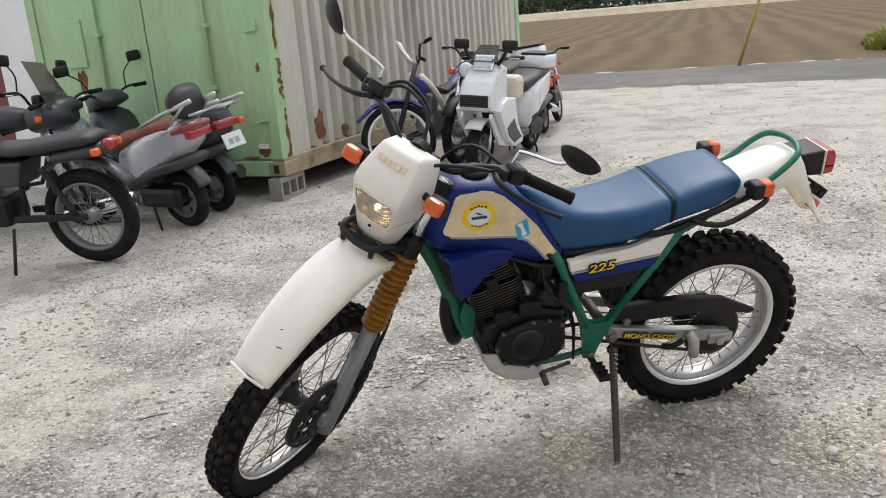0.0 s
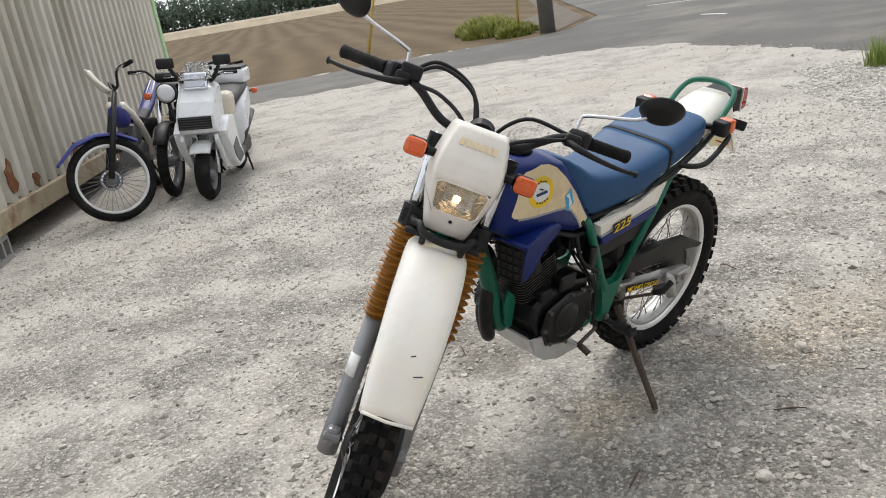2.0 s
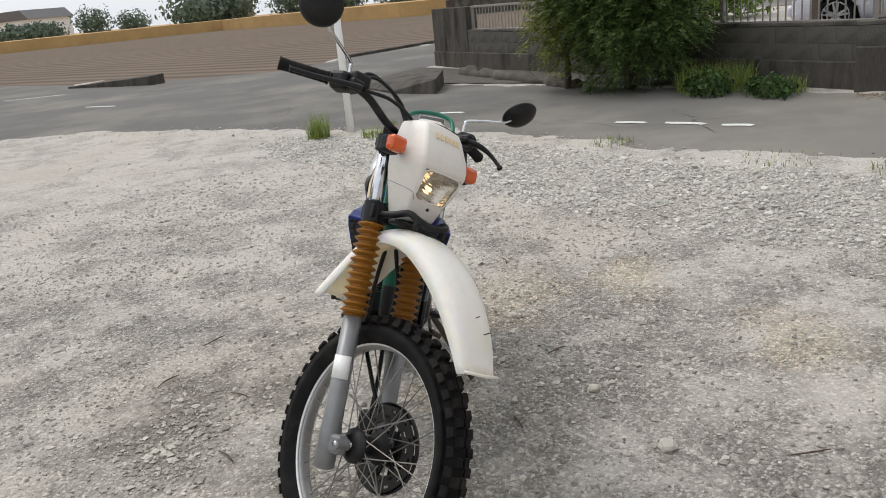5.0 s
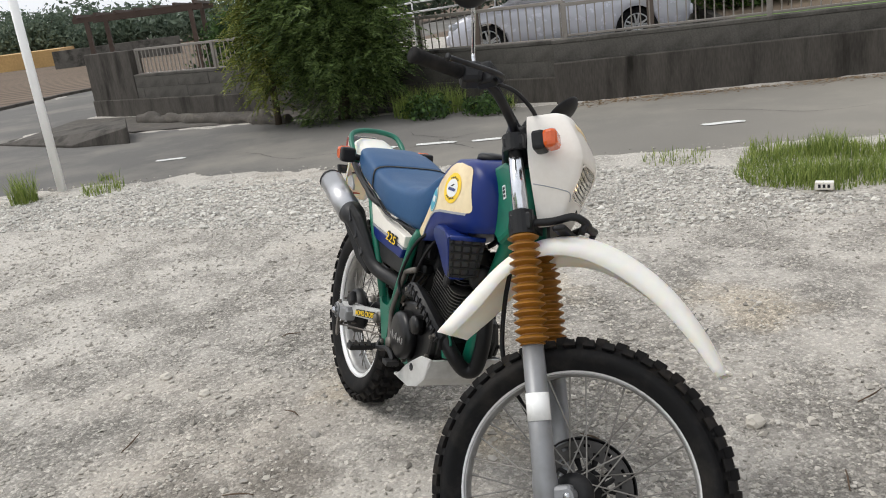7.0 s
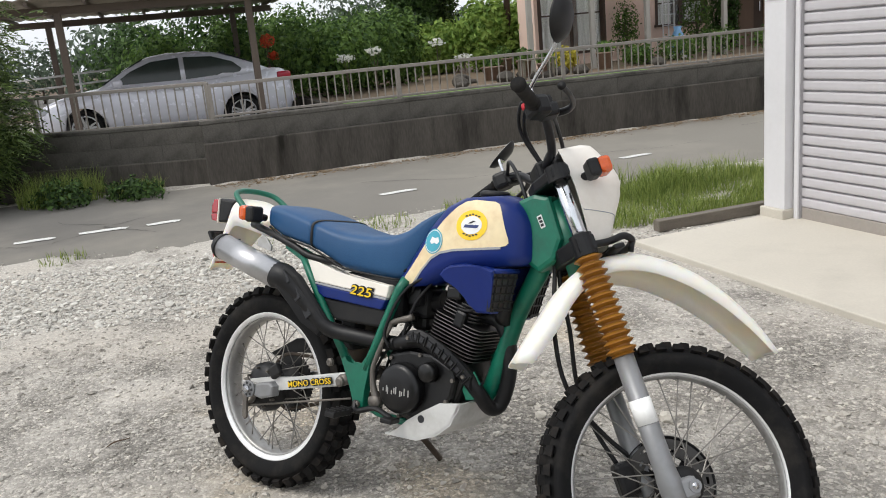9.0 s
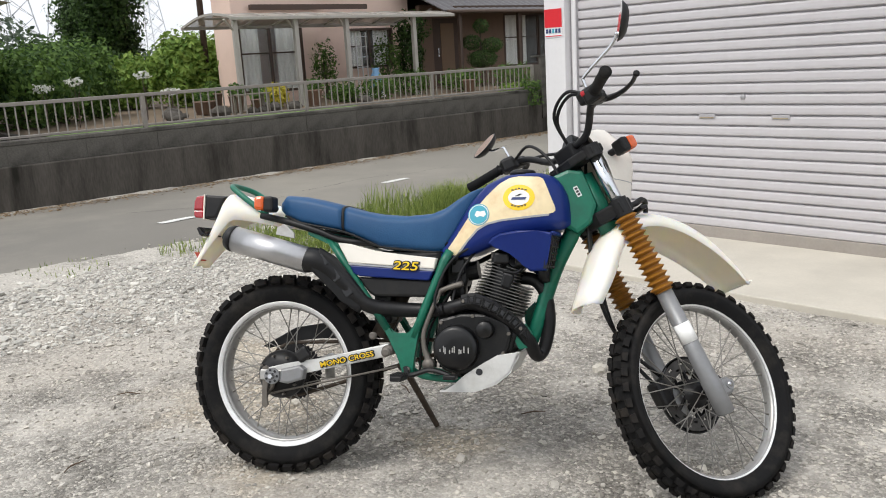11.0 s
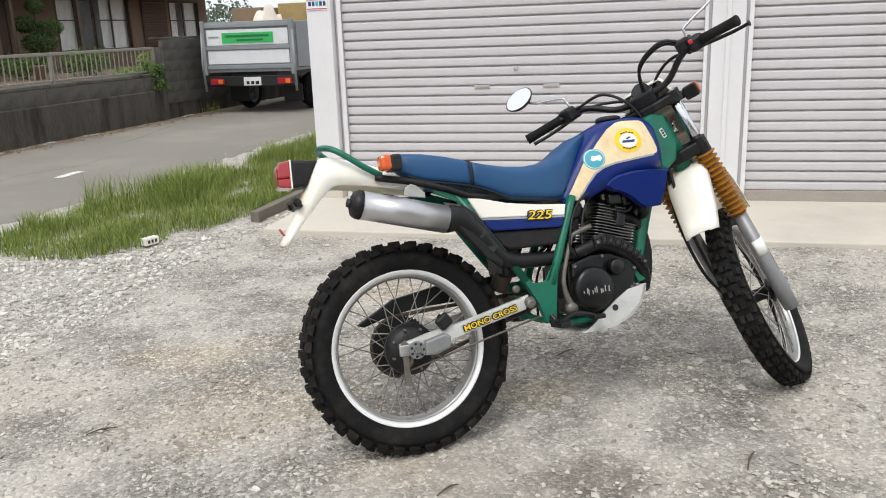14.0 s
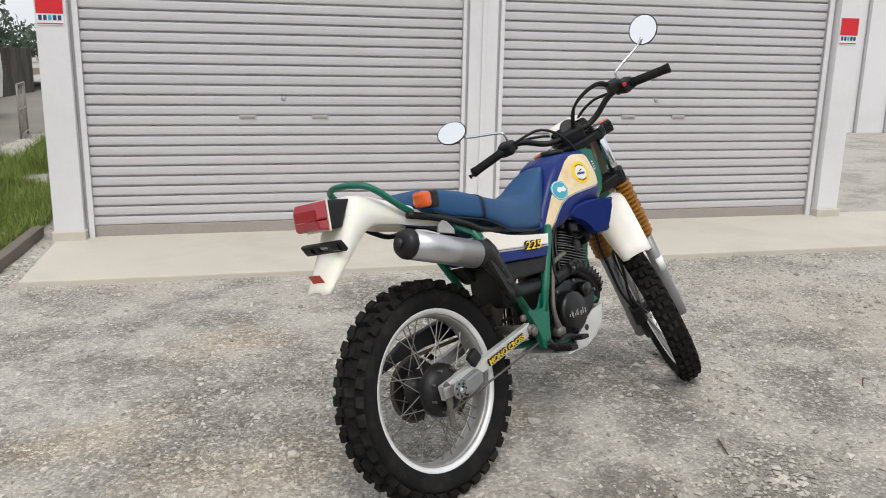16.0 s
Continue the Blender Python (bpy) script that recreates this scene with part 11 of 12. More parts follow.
def car_lower(bm):
    """Body side by stations, with the wheel arches cut in the lower edge."""
    st = [(-2.23, 0.62, 0.42, 0.78), (-2.2, 0.72, 0.32, 0.92), (-2.1, 0.80, 0.26, 1.0), (-1.9, 0.84, 0.22, 1.03), (-1.6, 0.865, 0.2, 1.02), (-1.2, 0.87, 0.2, 0.99), (-0.6, 0.875, 0.19, 0.96), (0.0, 0.875, 0.19, 0.94), (0.6, 0.875, 0.19, 0.94), (1.0, 0.87, 0.2, 0.95), (1.4, 0.86, 0.2, 0.91), (1.75, 0.84, 0.21, 0.84), (2.0, 0.78, 0.22, 0.76), (2.15, 0.70, 0.25, 0.68), (2.23, 0.58, 0.3, 0.58)]
    xs = sorted({*np.linspace(-2.23, 2.23, 60).round(3)})
    secs = []
    for x in xs:
        hw, zb, zt = [float(np.interp(x, [s[0] for s in st], [s[i] for s in st])) for i in (1, 2, 3)]
        arch = 0.0
        for wx in (1.42, -1.28):
            d = abs(x - wx)
            if d < ARCH_R:
                arch = max(arch, 0.315 + math.sqrt(ARCH_R ** 2 - d * d))
        lo = max(zb, arch)
        zm = zb + (zt - zb) * 0.72
        half = [(hw * 0.94, lo), (hw, max(lo, (zb + zm) / 2)), (hw * 0.985, max(lo, zm)), (hw * 0.95, max(lo, zt - 0.05)), (hw * 0.86, zt), (hw * 0.4, zt + 0.02)]
        secs.append([(x, -y, z) for y, z in half] + [(x, y, z) for y, z in half[::-1]])
    loft(bm, secs)


add(sedan, "body", CAR_PAINT, car_lower)
add(sedan, "underbody", CAR_BLACK, lambda bm: box(bm, 0, 0, 0.35, 3.9, 1.3, 0.3, 0.03), "", False)


def cabin(bm, grow=0.0, only=None):
    st = [(-1.85, 0.70, 1.0, 1.04), (-1.45, 0.74, 0.98, 1.22), (-1.0, 0.74, 0.96, 1.39), (-0.6, 0.73, 0.94, 1.45), (-0.1, 0.72, 0.93, 1.46), (0.25, 0.71, 0.93, 1.42), (0.65, 0.70, 0.92, 1.25), (1.05, 0.72, 0.92, 1.0), (1.15, 0.72, 0.92, 0.95)]
    secs = []
    for x, hw, zb, zt in st:
        k = (zt - 0.93) / 0.53
        t = hw * (1 - 0.24 * max(0, k))
        half = [(hw + 0.05, zb), (hw * 0.5 + t * 0.5 + 0.03, (zb + zt) / 2), (t, zt - 0.03 * max(0.2, k)), (t * 0.8, zt), (t * 0.3, zt + 0.012)]
        secs.append([(x, -y, z) for y, z in half] + [(x, y, z) for y, z in half[::-1]])
    loft(bm, secs)


add(sedan, "cabin", CAR_PAINT, cabin)


def side_glass(bm, poly, y):
    vs = [bm.verts.new((x, y * (0.775 - 0.3 * (z - 0.93)), z)) for x, z in poly]
    bm.faces.new(vs)


for y in (1, -1):
    for poly in (((-0.28, 0.985), (-0.28, 1.37), (0.2, 1.34), (0.55, 1.21), (0.88, 1.0)), ((-0.36, 0.985), (-0.36, 1.37), (-0.85, 1.34), (-1.2, 1.22), (-1.35, 1.08), (-1.3, 1.02))):
        add(sedan, "side_window", CAR_GLASS, lambda bm: side_glass(bm, poly, y), "dark tinted glass", False).modifiers.new("solid", "SOLIDIFY").thickness = 0.012
    add(sedan, "mirror", CAR_PAINT, lambda bm: box(bm, 0.78, y * 0.93, 1.03, 0.16, 0.2, 0.13, 0.045))
    add(sedan, "door_handle", ALLOY, lambda bm: box(bm, -0.2, y * 0.885, 0.84, 0.2, 0.03, 0.025, 0.008))
    add(sedan, "door_handle", ALLOY, lambda bm: box(bm, -1.05, y * 0.885, 0.87, 0.2, 0.03, 0.025, 0.008))
    add(sedan, "tail_lamp", TAIL_RED, lambda bm: box(bm, -2.08, y * 0.7, 0.9, 0.26, 0.26, 0.13, 0.04), "red tail lamp")
    add(sedan, "headlight", LAMP_CLEAR, lambda bm: box(bm, 2.02, y * 0.62, 0.66, 0.3, 0.28, 0.12, 0.04), "clear headlight")
    add(sedan, "sill", CAR_BLACK, lambda bm: box(bm, 0.07, y * 0.84, 0.2, 1.9, 0.08, 0.08, 0.02))
    for wx in (1.42, -1.28):
        w = plain_wheel(sedan, wx, 0.315, 0.315, 0.1, 0.225, ALLOY, spokes=0, m=T(0, y * 0.77, 0))
        for k in range(10):
            bm = bmesh.new()
            loft(bm, [[(0.02, -0.03, -0.022), (0.02, 0.03, -0.022), (0.02, 0.03, 0.022), (0.02, -0.03, 0.022)], [(0.215, 0.0, -0.013), (0.215, 0.05, -0.013), (0.215, 0.05, 0.013), (0.215, 0.0, 0.013)]])
            part("spoke", bm, ALLOY, w, m=T(0, y * 0.03, 0) @ Matrix.Rotation(2 * math.pi * k / 10 + (0.12 if k % 2 else -0.12), 4, "Y"))
add(sedan, "windscreen", CAR_GLASS, lambda bm: loft(bm, [[(0.33, -0.52, 1.41), (0.33, 0.52, 1.41)], [(1.05, 0.62, 1.035)[:1] + (-0.66, 1.035), (1.05, 0.66, 1.035)]], False, False), "dark windscreen").modifiers.new("solid", "SOLIDIFY").thickness = 0.02
add(sedan, "rear_window", CAR_GLASS, lambda bm: loft(bm, [[(-1.02, -0.5, 1.415), (-1.02, 0.5, 1.415)], [(-1.72, -0.58, 1.12), (-1.72, 0.58, 1.12)]], False, False), "dark rear window").modifiers.new("solid", "SOLIDIFY").thickness = 0.02
for x, z in ((2.2, 0.42), (-2.2, 0.5)):
    add(sedan, "bumper", CAR_PAINT, lambda bm: box(bm, x, 0, z, 0.14, 1.3, 0.2, 0.05))
add(sedan, "grille", CAR_BLACK, lambda bm: box(bm, 2.24, 0, 0.5, 0.06, 0.8, 0.14, 0.02))
# carport
BROWN_STEEL = mat("brown_painted_steel", srgb("5b4f46"), 0.6, vary=0.12, bump=0.1)
carport = thing("carport", "brown steel carport with a thin ribbed roof", "carport", WALLM)
for x, y in ((-2.05, 4.9), (0.86, 4.9), (-2.6, 8.6), (0.9, 8.6)):
    add(carport, "post", BROWN_STEEL, lambda bm: box(bm, x, y, 1.2, 0.11, 0.11, 2.2, 0.01), "", False)
for y in (4.9, 8.6):
    add(carport, "beam", BROWN_STEEL, lambda bm: box(bm, -0.8, y, 2.32, 5.0, 0.09, 0.12, 0.008), "", False)
for k in range(7):
    add(carport, "rafter", BROWN_STEEL, lambda bm: box(bm, -3.2 + k * 0.8, 6.75, 2.41, 0.05, 4.8, 0.06), "", False)
CARPORT_ROOF = mat("dull_carport_sheet", srgb("8d8478"), 0.7, vary=0.1, bump=0.1, dirt=srgb("5e564c"), dirt_amount=0.5)
def wavy(bm):
    a = [[(-3.5 + 0.05 * i, y, 2.47 + 0.012 * math.sin(i * 1.57)) for i in range(109)] for y in (4.3, 9.2)]
    loft(bm, a, False, False)
add(carport, "roof_sheet", CARPORT_ROOF, wavy, "dull brown ribbed sheet").modifiers.new("solid", "SOLIDIFY").thickness = 0.008
rails = thing("rail_fence", "two pale rails on thin posts beside the parking place", "fence", WALLM @ T(0, 8.4, 0.10))
for z in (1.02, 1.22):
    add(rails, "rail", WHITE_STEEL, lambda bm: tube(bm, [(-6.0, 0, z - 0.1), (-1.6, 0, z + 0.06)], 0.02, 6))
for x in (-5.8, -4.0, -2.2):
    add(rails, "post", WHITE_STEEL, lambda bm: tube(bm, [(x, 0, 0), (x, 0, 1.3)], 0.022, 6))

# ---- flatbed truck on the road ----
TH = Vector((0.53, 0.85, 0)).normalized()
TRUCKM = Matrix(((TH.x, -TH.y, 0, 0.3), (TH.y, TH.x, 0, 11.5), (0, 0, 1, 0.006), (0, 0, 0, 1)))
truck = thing("truck", "grey flatbed truck with a white tailgate and green banner", "truck", TRUCKM)
T_GREY = mat("grey_truck_steel", srgb("8d9194"), 0.55, 0.25, vary=0.08, bump=0.08, dirt=srgb("6e6e6c"), dirt_amount=0.4)
T_WHITE = mat("white_truck_panel", srgb("d6d8da"), 0.5, vary=0.05, bump=0.04, dirt=srgb("a8a8a6"), dirt_amount=0.3)
T_GREEN = mat("green_banner", srgb("2fae5a"), 0.6, vary=0.06, bump=0.03)
T_BAR = mat("dark_green_print", srgb("1d6a3c"), 0.6, vary=0.05, bump=0)
T_CAB = mat("white_cab_paint", srgb("c9cccd"), 0.35, vary=0.04, bump=0.02, coat=0.3)
TC = -0.075


def tbox(parent, name, material, x0, x1, y0, y1, z0, z1, label="", bev=0.006):
    return add(parent, name, material, lambda bm: box(bm, (x0 + x1) / 2, (y0 + y1) / 2, (z0 + z1) / 2, abs(x1 - x0), abs(y1 - y0), z1 - z0, bev), label, False)


tg = tbox(truck, "tailgate", T_GREY, 0.0, 0.05, -0.86, 0.71, 0.66, 1.44, "grey framed tailgate")
tbox(tg, "upper_panel", T_WHITE, -0.012, -0.004, -0.78, 0.64, 1.08, 1.32, "white panel")
tbox(tg, "lower_panel", T_WHITE, -0.012, -0.004, -0.78, 0.64, 0.79, 1.0, "white panel")
tbox(tg, "banner", T_GREEN, -0.022, -0.016, -0.53, 0.36, 1.11, 1.27, "green cloth banner", 0.001)
tbox(tg, "print_bar", T_BAR, -0.03, -0.026, -0.46, 0.3, 1.205, 1.235, bev=0.001)
tbox(tg, "print_bar", T_BAR, -0.03, -0.026, -0.36, 0.1, 1.145, 1.17, bev=0.001)
tbox(tg, "sticker", mat("grey_print", srgb("8a8d98"), 0.6), -0.02, -0.016, 0.42, 0.6, 1.2, 1.22, bev=0.001)
for z in (1.38, 1.04, 0.74):
    tbox(tg, "rib", T_GREY, -0.03, -0.004, -0.85, 0.7, z - 0.03, z + 0.03)
for y in (0.69, -0.84):
    tbox(tg, "stanchion", T_GREY, -0.05, -0.002, y - 0.03, y + 0.03, 0.62, 1.46)
    add(truck, "lift_arm", T_GREY, lambda bm: tube(bm, [(-0.03, y * 1.03, 1.3), (-0.06, y * 1.05, 0.8), (-0.03, y * 1.04, 0.36)], 0.02, 6))
    tbox(truck, "side_gate", T_GREY, 0.06, 3.0, y - 0.02, y + 0.02, 0.72, 1.42, "grey steel side gate")
    for k in range(5):
        tbox(truck, "gate_rib", T_GREY, 0.1 + k * 0.7, 0.16 + k * 0.7, y - 0.035 if y < 0 else y + 0.021, y - 0.021 if y < 0 else y + 0.035, 0.73, 1.4)
tbox(truck, "bed_floor", T_GREY, 0.06, 3.0, -0.81, 0.66, 0.66, 0.71)
tbox(truck, "headboard", T_GREY, 2.96, 3.02, -0.8, 0.65, 0.715, 1.6)
tbox(truck, "chassis", CAR_BLACK, 0.1, 4.2, -0.5, 0.35, 0.42, 0.655)
bump = tbox(truck, "bumper", CAR_BLACK, -0.02, 0.06, -0.82, 0.67, 0.44, 0.6, "black steel bumper")
for y in (0.5, -0.68):
    lm = tbox(truck, "tail_lamp", TAIL_RED, -0.05, -0.022, y - 0.12, y + 0.12, 0.47, 0.56, "red and orange tail lamp")
    tbox(lm, "indicator", mat("amber_lens", srgb("d8742a"), 0.25), -0.06, -0.052, y - 0.1, y - 0.02, 0.48, 0.55)
pl = tbox(truck, "number_plate", PLATE_WHITE, -0.05, -0.022, -0.27, 0.03, 0.45, 0.58, "white number plate", 0.002)
for a, b in ((-0.24, -0.18), (-0.15, -0.1), (-0.07, -0.02)):
    tbox(pl, "print_bar", CAR_BLACK, -0.056, -0.054, a, b, 0.47, 0.52, bev=0.0)
for y in (0.42, -0.55):
    tbox(truck, "mud_flap", CAR_BLACK, 0.5, 0.52, y - 0.17, y + 0.17, 0.16, 0.44)
for x, y in ((0.97, 0.5), (0.97, -0.68), (3.46, 0.55), (3.46, -0.72)):
    plain_wheel(truck, x, 0.3, 0.3, 0.12, 0.19, T_GREY, spokes=8, m=T(0, y, 0))


def cab(bm):
    secs = []
    for z, x0, x1, hw in ((0.36, 3.06, 4.35, 0.78), (0.8, 3.06, 4.42, 0.8), (1.2, 3.06, 4.38, 0.8), (1.75, 3.08, 4.1, 0.72), (1.85, 3.15, 4.0, 0.66)):
        secs.append([(x0, TC - hw, z), (x1 - 0.1, TC - hw, z), (x1, TC - hw + 0.12, z), (x1, TC + hw - 0.12, z), (x1 - 0.1, TC + hw, z), (x0, TC + hw, z)])
    loft(bm, secs)


add(truck, "cab", T_CAB, cab, "", False)
tbox(truck, "rear_window", CAR_GLASS, 3.03, 3.056, -0.6, 0.45, 1.3, 1.65, "dark glass")
# load: cartons and a folded cloth
CARTON = mat("brown_carton", srgb("85705c"), 0.85, vary=0.12, bump=0.15)
CLOTH = mat("crumpled_pale_cloth", srgb("d8cfc4"), 0.9, vary=0.1, bump=0.5)
for k, (x, y, a, b, c, mt, lb) in enumerate(((1.2, 0.3, 0.9, 0.55, 0.95, CARTON, "brown carton on the truck bed"), (1.3, -0.45, 0.8, 0.5, 1.0, mat("tan_crate", srgb("a08a5c"), 0.8), "tan crate on the truck bed"), (2.2, 0.0, 0.7, 1.1, 0.8, CARTON, "wide brown carton on the truck bed"))):
    ct = thing("carton", lb, "box", TRUCKM @ T(x, y, 0.712))
    add(ct, "box", mt, lambda bm: box(bm, 0, 0, c / 2, a, b, c, 0.01), "", False)
    add(ct, "tape", T_WHITE, lambda bm: box(bm, 0, 0, c + 0.002, a, 0.06, 0.004), "", False)
bm = bmesh.new()
bmesh.ops.create_icosphere(bm, subdivisions=4, radius=0.26)
for v in bm.verts:
    v.co *= 1 + 0.35 * noise.noise(v.co * 9)
    v.co.z = max(v.co.z * 1.9, -0.4)
cl = thing("cloth_bundle", "crumpled pale cloth bundle on the truck bed", "cloth", TRUCKM @ T(0.45, -0.25, 1.13))
part("wrapping", bm, CLOTH, cl, smooth=True)

# ---- things beside the garage ----
gate = thing("mesh_frame", "rusty steel mesh frame leaning beside the road", "gate", T(2.25, 10.6, 0) @ Matrix.Rotation(math.atan2(0.8, 0.35), 4, "Z"))
for a, b in (((0, 0, 0), (0, 0, 0.75)), ((0.9, 0, 0), (0.9, 0, 0.75)), ((0, 0, 0.75), (0.9, 0, 0.75)), ((0, 0, 0.06), (0.9, 0, 0.06)), ((0, 0, 0.4), (0.9, 0, 0.4)), ((0, 0, 0.06), (0.9, 0, 0.75))):
    add(gate, "bar", ALU_FENCE, lambda bm: tube(bm, [a, b], 0.014, 6))
for k in range(8):
    add(gate, "wire", ALU_FENCE, lambda bm: tube(bm, [(0.1 + k * 0.1, 0, 0.06), (0.1 + k * 0.1, 0, 0.75)], 0.004, 4))
sheet("field_behind", [(3.2, 9.0), (8, 17), (22, 40), (60, 40), (60, 6), (12, 6), (6.5, 5.2)], 0.012, SOIL, "brown tilled soil behind the garage", category="field")
SHED_TAN = mat("tan_boards", srgb("93816b"), 0.85, vary=0.15, stretch=(6, 1, 0.4))
hut = thing("house", "small grey-roofed tan boarded house far behind the garage", "house", T(20, 39, 0) @ Matrix.Rotation(0.9, 4, "Z"))
add(hut, "wall", SHED_TAN, lambda bm: box(bm, 0, 0, 1.4, 7, 5, 2.8), "", False)
add(hut, "roof", ROOF_TILE, lambda bm: plate(bm, [(-4, 2.7), (4, 2.7), (0, 4.6)], -3.0, 3.0), "", False)
for x in (-2, 0.4, 2.2):
    add(hut, "window", CAR_GLASS, lambda bm: box(bm, x, -2.52, 1.6, 1.1, 0.08, 0.9), "", False)
sack = thing("sack", "slumped brown sack on the concrete floor", "sack", GARAGE @ T(6.35, 4.6, 0.04))
bm = bmesh.new()
bmesh.ops.create_icosphere(bm, subdivisions=3, radius=0.3)
for v in bm.verts:
    v.co *= 1 + 0.25 * noise.noise(v.co * 5)
    v.co.z = max(v.co.z * 1.3 + 0.3, 0.0)
part("sack", bm, CARTON, sack, smooth=True)
rear_wall = thing("wall_yard", "pale grey steel wall of the neighbouring shed", "wall", GARAGE @ T(0, 0, 0), kind="structure")
add(rear_wall, "panel", WHITE_STEEL, lambda bm: box(bm, 9.5, 7.2, 1.6, 8.0, 0.15, 3.2), "", False)
for k in range(12):
    add(rear_wall, "rib", GREY_STEEL, lambda bm: box(bm, 5.7 + k * 0.65, 7.1, 1.6, 0.05, 0.04, 3.2), "", False)

# ---- far distance ----
TUNNEL = mat("milky_tunnel_film", srgb("cfd2d4"), 0.4, vary=0.06, bump=0.05)


def tunnel(x, y, ang, length, r):
    o = thing("greenhouse", "white plastic tunnel greenhouse beyond the field", "greenhouse", T(x, y, 0) @ Matrix.Rotation(radians(ang), 4, "Z"), "tunnel greenhouses")
    add(o, "film", TUNNEL, lambda bm: loft(bm, [[(xx, r, 0)] + [(xx, r * math.cos(a), 1.1 + r * 0.9 * math.sin(a)) for a in np.linspace(0, math.pi, 14)] + [(xx, -r, 0)] for xx in (-length / 2, length / 2)]))
    for k in range(6):
        add(o, "hoop", GREY_STEEL, lambda bm: tube(bm, [(-length / 2 + k * length / 5, (r + 0.03) * math.cos(a), 1.1 + (r + 0.03) * 0.9 * math.sin(a)) for a in np.linspace(0, math.pi, 10)], 0.03, 4))


for x, y, a, L, r in ((-87, -94, 48, 16, 2.0), (-93, -90, 48, 16, 2.2), (-80, -99, 48, 14, 1.7), (-104, -84, 48, 16, 1.8), (-77, -112, 48, 14, 1.6)):
    tunnel(x, y, a, L, r)


def far_house(x, y, ang, w, d, h, wall, roof, gable=True):
    o = thing("house", "distant low house beyond the fields", "house", T(x, y, -0.05) @ Matrix.Rotation(radians(ang), 4, "Z"), "distant houses")
    add(o, "wall", wall, lambda bm: box(bm, 0, 0, h / 2, w, d, h), "", False)
    if gable:
        add(o, "roof", roof, lambda bm: plate(bm, [(-w / 2 - 0.5, h - 0.1), (w / 2 + 0.5, h - 0.1), (w * 0.3, h + d * 0.2), (-w * 0.3, h + d * 0.2)], -d / 2 - 0.5, d / 2 + 0.5), "", False)
    else:
        add(o, "roof", roof, lambda bm: box(bm, 0, 0, h + 0.1, w + 0.6, d + 0.6, 0.3), "", False)
    for s in (-1, 1):
        for k in range(3):
            add(o, "window", CAR_GLASS, lambda bm: box(bm, (k - 1) * w * 0.28, s * (d / 2 + 0.02), h * 0.55, w * 0.13, 0.08, h * 0.28), "", False)


for a in ((-118, -156, 40, 16, 9, 6.0, T_WHITE, GREY_STEEL, False), (-92, -168, 35, 18, 9, 4.6, TUNNEL, T_GREY, True), (-138, -158, 40, 12, 8, 5.6, PINK_WALL, ROOF_TILE, True), (-52, -176, 20, 12, 8, 5.0, SHED_TAN, ROOF_TILE, True), (-24, -182, 15, 14, 8, 5.6, T_WHITE, ROOF_TILE, True),
          (-168, -100, 60, 12, 9, 5.0, T_WHITE, ROOF_TILE, True), (-176, -63, 60, 12, 8, 5.0, SHED_TAN, ROOF_TILE, True), (-170, -3, 80, 12, 8, 5.4, T_WHITE, T_WHITE, False), (-30, 62, 40, 10, 8, 4.2, T_WHITE, ROOF_TILE, True), (-95, 22, 80, 12, 8, 4.2, PINK_WALL, ROOF_TILE, True)):
    far_house(*a)
# leaf tones greyed and lifted, so distance haze sits in the colour
HAZED_LEAF = leaf_material("hazed_leaf", srgb("435245"), srgb("6f7d6a"))
rg_ = np.random.default_rng(33)


def wood_line(pts, n, r, h, leaf, label):
    """Far trees along a line; each one is a thing of its own."""
    for k in range(n):
        f = (k + rg_.uniform(-0.3, 0.3)) / max(1, n - 1)
        f = min(max(f, 0), 1) * (len(pts) - 1)
        i = min(int(f), len(pts) - 2)
        x, y = [pts[i][q] + (pts[i + 1][q] - pts[i][q]) * (f - i) for q in (0, 1)]
        rr, hh = r * rg_.uniform(0.6, 1.4), h * rg_.uniform(0.55, 1.2)
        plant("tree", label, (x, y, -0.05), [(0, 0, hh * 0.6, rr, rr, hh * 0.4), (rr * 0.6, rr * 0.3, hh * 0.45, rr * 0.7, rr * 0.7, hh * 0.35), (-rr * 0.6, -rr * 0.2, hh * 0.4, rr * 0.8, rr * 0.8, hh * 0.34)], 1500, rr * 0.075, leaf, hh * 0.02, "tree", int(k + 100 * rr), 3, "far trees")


wood_line([(20, -150), (-30, -140), (-62, -128), (-84, -116)], 26, 3.4, 6.5, HAZED_LEAF, "distant green tree beyond the field")
wood_line([(-104, -122), (-122, -98), (-140, -66)], 12, 3.6, 5.6, HAZED_LEAF, "distant green tree beyond the field")
wood_line([(-120, -46), (-130, -10), (-100, 12)], 14, 4.0, 6.0, HAZED_LEAF, "distant green tree beyond the field")
wood_line([(-112, -13), (-108, -6)], 8, 2.3, 5.2, HAZED_LEAF, "dark distant tree beyond the straw field")
wood_line([(-60, 8), (-50, 15), (-36, 22)], 8, 2.0, 3.6, HAZED_LEAF, "dark tree row behind the side road")
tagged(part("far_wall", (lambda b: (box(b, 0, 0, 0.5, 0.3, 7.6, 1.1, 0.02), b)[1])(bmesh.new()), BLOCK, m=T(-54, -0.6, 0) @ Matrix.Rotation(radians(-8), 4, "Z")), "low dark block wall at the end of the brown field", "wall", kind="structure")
wood_line([(-40, 40), (-20, 56), (0, 66), (30, 70)], 14, 2.8, 5.0, HAZED_LEAF, "distant tree behind the gardens")
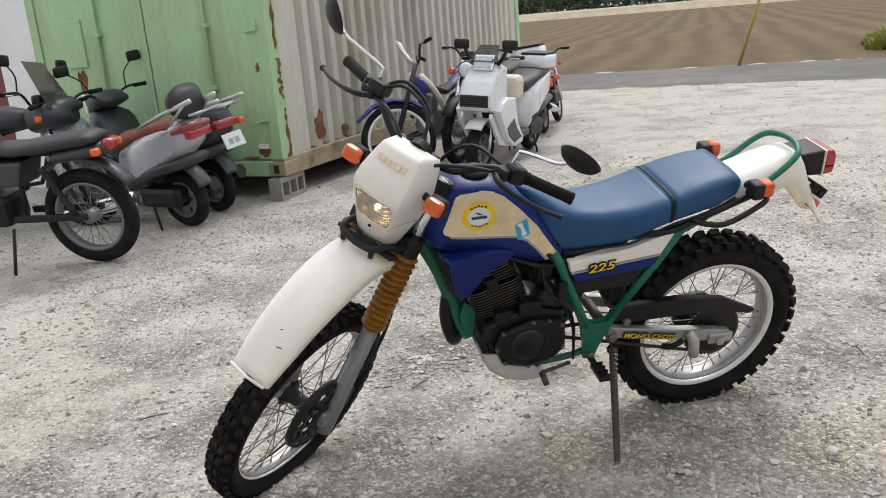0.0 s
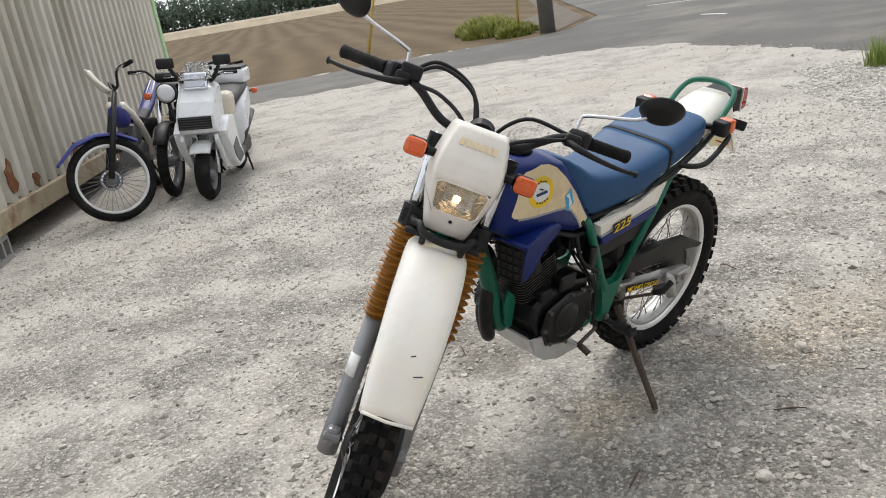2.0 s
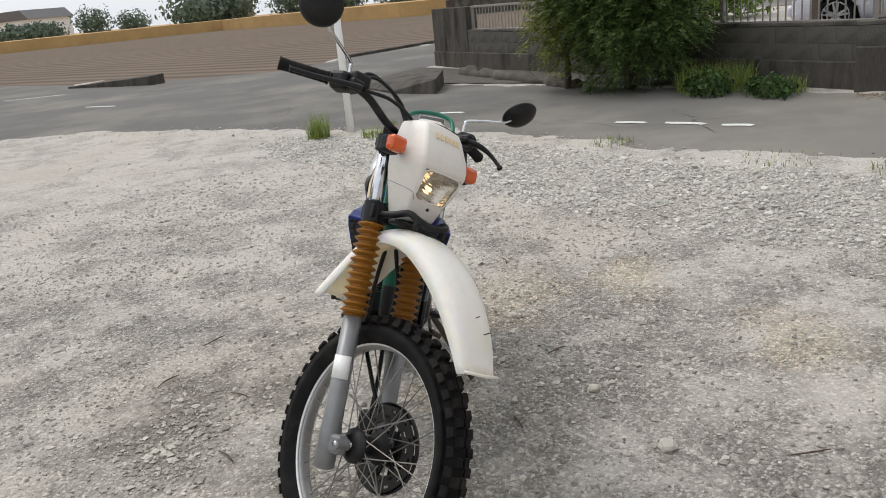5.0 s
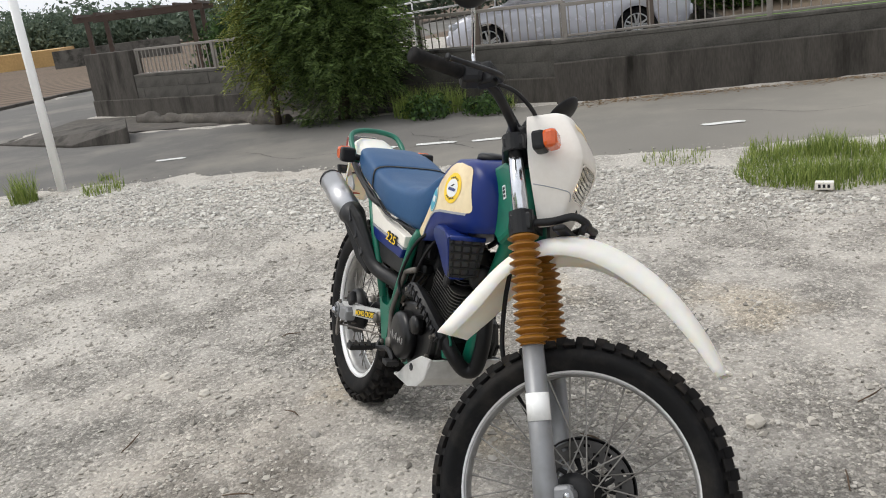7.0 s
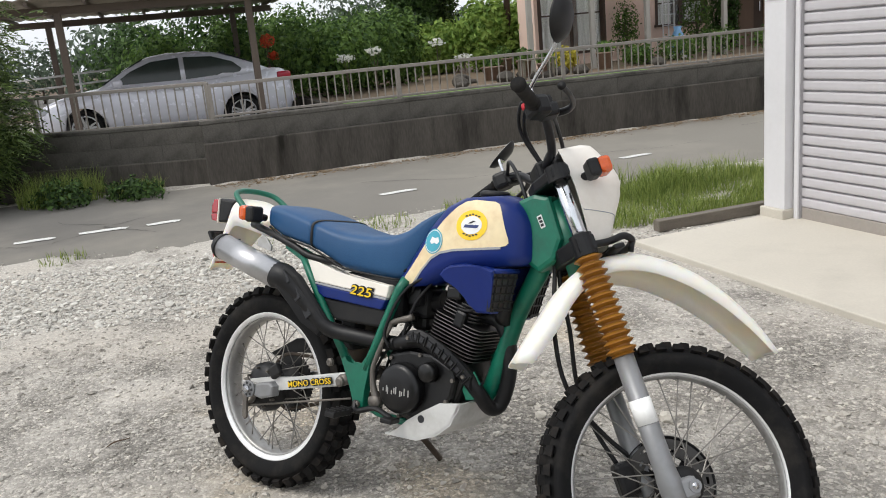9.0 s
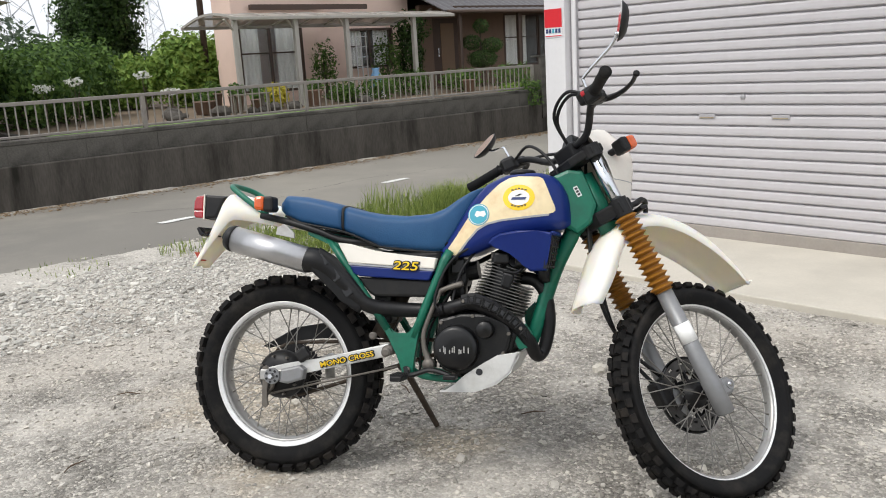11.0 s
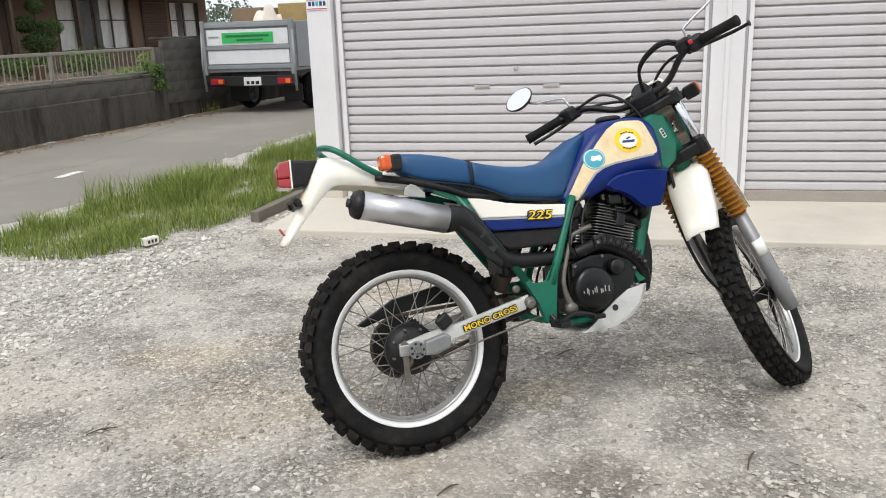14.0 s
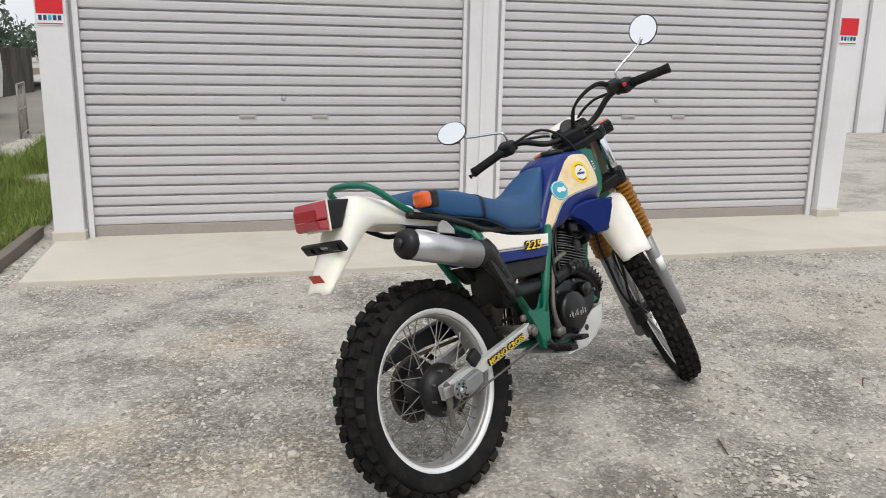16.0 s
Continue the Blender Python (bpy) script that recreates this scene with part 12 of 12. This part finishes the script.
# weathered wooden arbour by the side road
arb = thing("arbour", "dark weathered timber arbour beside the side road", "arbour", T(-19.4, 0.2, 0) @ Matrix.Rotation(radians(75), 4, "Z"))
for x in (-1.2, 1.2):
    for y in (-0.8, 0.8):
        add(arb, "post", DARK_WOOD, lambda bm: box(bm, x, y, 0.9, 0.1, 0.1, 1.8), "", False)
for y in (-0.8, 0.8):
    add(arb, "beam", DARK_WOOD, lambda bm: box(bm, 0, y, 1.85, 3.0, 0.08, 0.12), "", False)
for k in range(7):
    add(arb, "rafter", DARK_WOOD, lambda bm: box(bm, -1.35 + k * 0.45, 0, 1.94, 0.06, 2.2, 0.07), "", False)
# dark pole behind the garden and far lattice pylons
up_ = thing("utility_pole", "dark slim utility pole behind the garden", "pole", T(*wl(7.72, 10.3, 0.46)))
add(up_, "shaft", DARK_WOOD, lambda bm: tube(bm, [(0, 0, 0), (0.06, 0.0, 7.0)], [0.085, 0.065], 10))
# paler than near steel: the horizon haze is mixed into this colour
PYLON = mat("hazy_galvanised_steel", srgb("c3c6cb"), 0.7, vary=0.05, bump=0)


def pylon(x, y, h, w):
    o = thing("pylon", "far lattice power pylon on the horizon", "pylon", T(x, y, -0.05), "far pylons")
    r = w * 0.012
    lv = [(0, 1.0), (0.3, 0.62), (0.55, 0.38), (0.75, 0.24), (1.0, 0.12)]
    for sx in (-1, 1):
        for sy in (-1, 1):
            add(o, "leg", PYLON, lambda bm: tube(bm, [(sx * w / 2 * k, sy * w / 2 * k, f * h) for f, k in lv], r, 4))
    bm = bmesh.new()
    for i in range(12):
        f0, f1 = i / 12, (i + 1) / 12
        k0, k1 = [float(np.interp(f, [a for a, _ in lv], [b for _, b in lv])) * w / 2 for f in (f0, f1)]
        for s in (-1, 1):
            for a, b in (((-k0, s * k0), (k1, s * k1)), ((k0, s * k0), (-k1, s * k1)), ((s * k0, -k0), (s * k1, k1)), ((s * k0, k0), (s * k1, -k1))):
                tube(bm, [(*a, f0 * h), (*b, f1 * h)], r * 0.6, 3)
    part("lattice", bm, PYLON, o)
    for f in (0.62, 0.76, 0.9):
        add(o, "arm", PYLON, lambda bm: tube(bm, [(-w * 0.55, w * 0.4, f * h), (0, 0, f * h + 0.02 * h), (w * 0.55, -w * 0.4, f * h)], [r * 0.6, r * 1.4, r * 0.6], 4))


pylon(-134, 147, 44, 11)
pylon(-124, 152, 40, 9)
pylon(-140, 204, 46, 10)

# ---- concrete blocks of the walls ----
rb = random.Random(5)
for w, x0, x1, z0, z1 in blocks_todo:
    rows = max(1, round((z1 - z0) / 0.175))
    bh = (z1 - z0) / rows
    shared = {}
    for r in range(rows):
        x = x0 + 0.01
        if r % 2:
            nxt = x + 0.2
        else:
            nxt = x + 0.4
        while x < x1 - 0.05:
            e = min(nxt, x1 - 0.01)
            L = round(e - x, 2)
            if L not in shared:
                bm = bmesh.new()
                box(bm, 0, 0, 0, L - 0.002, 0.06, bh - 0.002)
                me = bpy.data.meshes.new("block")
                bm.to_mesh(me)
                bm.free()
                me.materials.append(BLOCK)
                shared[L] = me
            o = new("block", shared[L])
            o.parent = w
            o.matrix_basis = T((x + e) / 2, 0.055 + rb.uniform(-0.003, 0.003), z0 + bh * (r + 0.5))
            x, nxt = e, e + 0.4
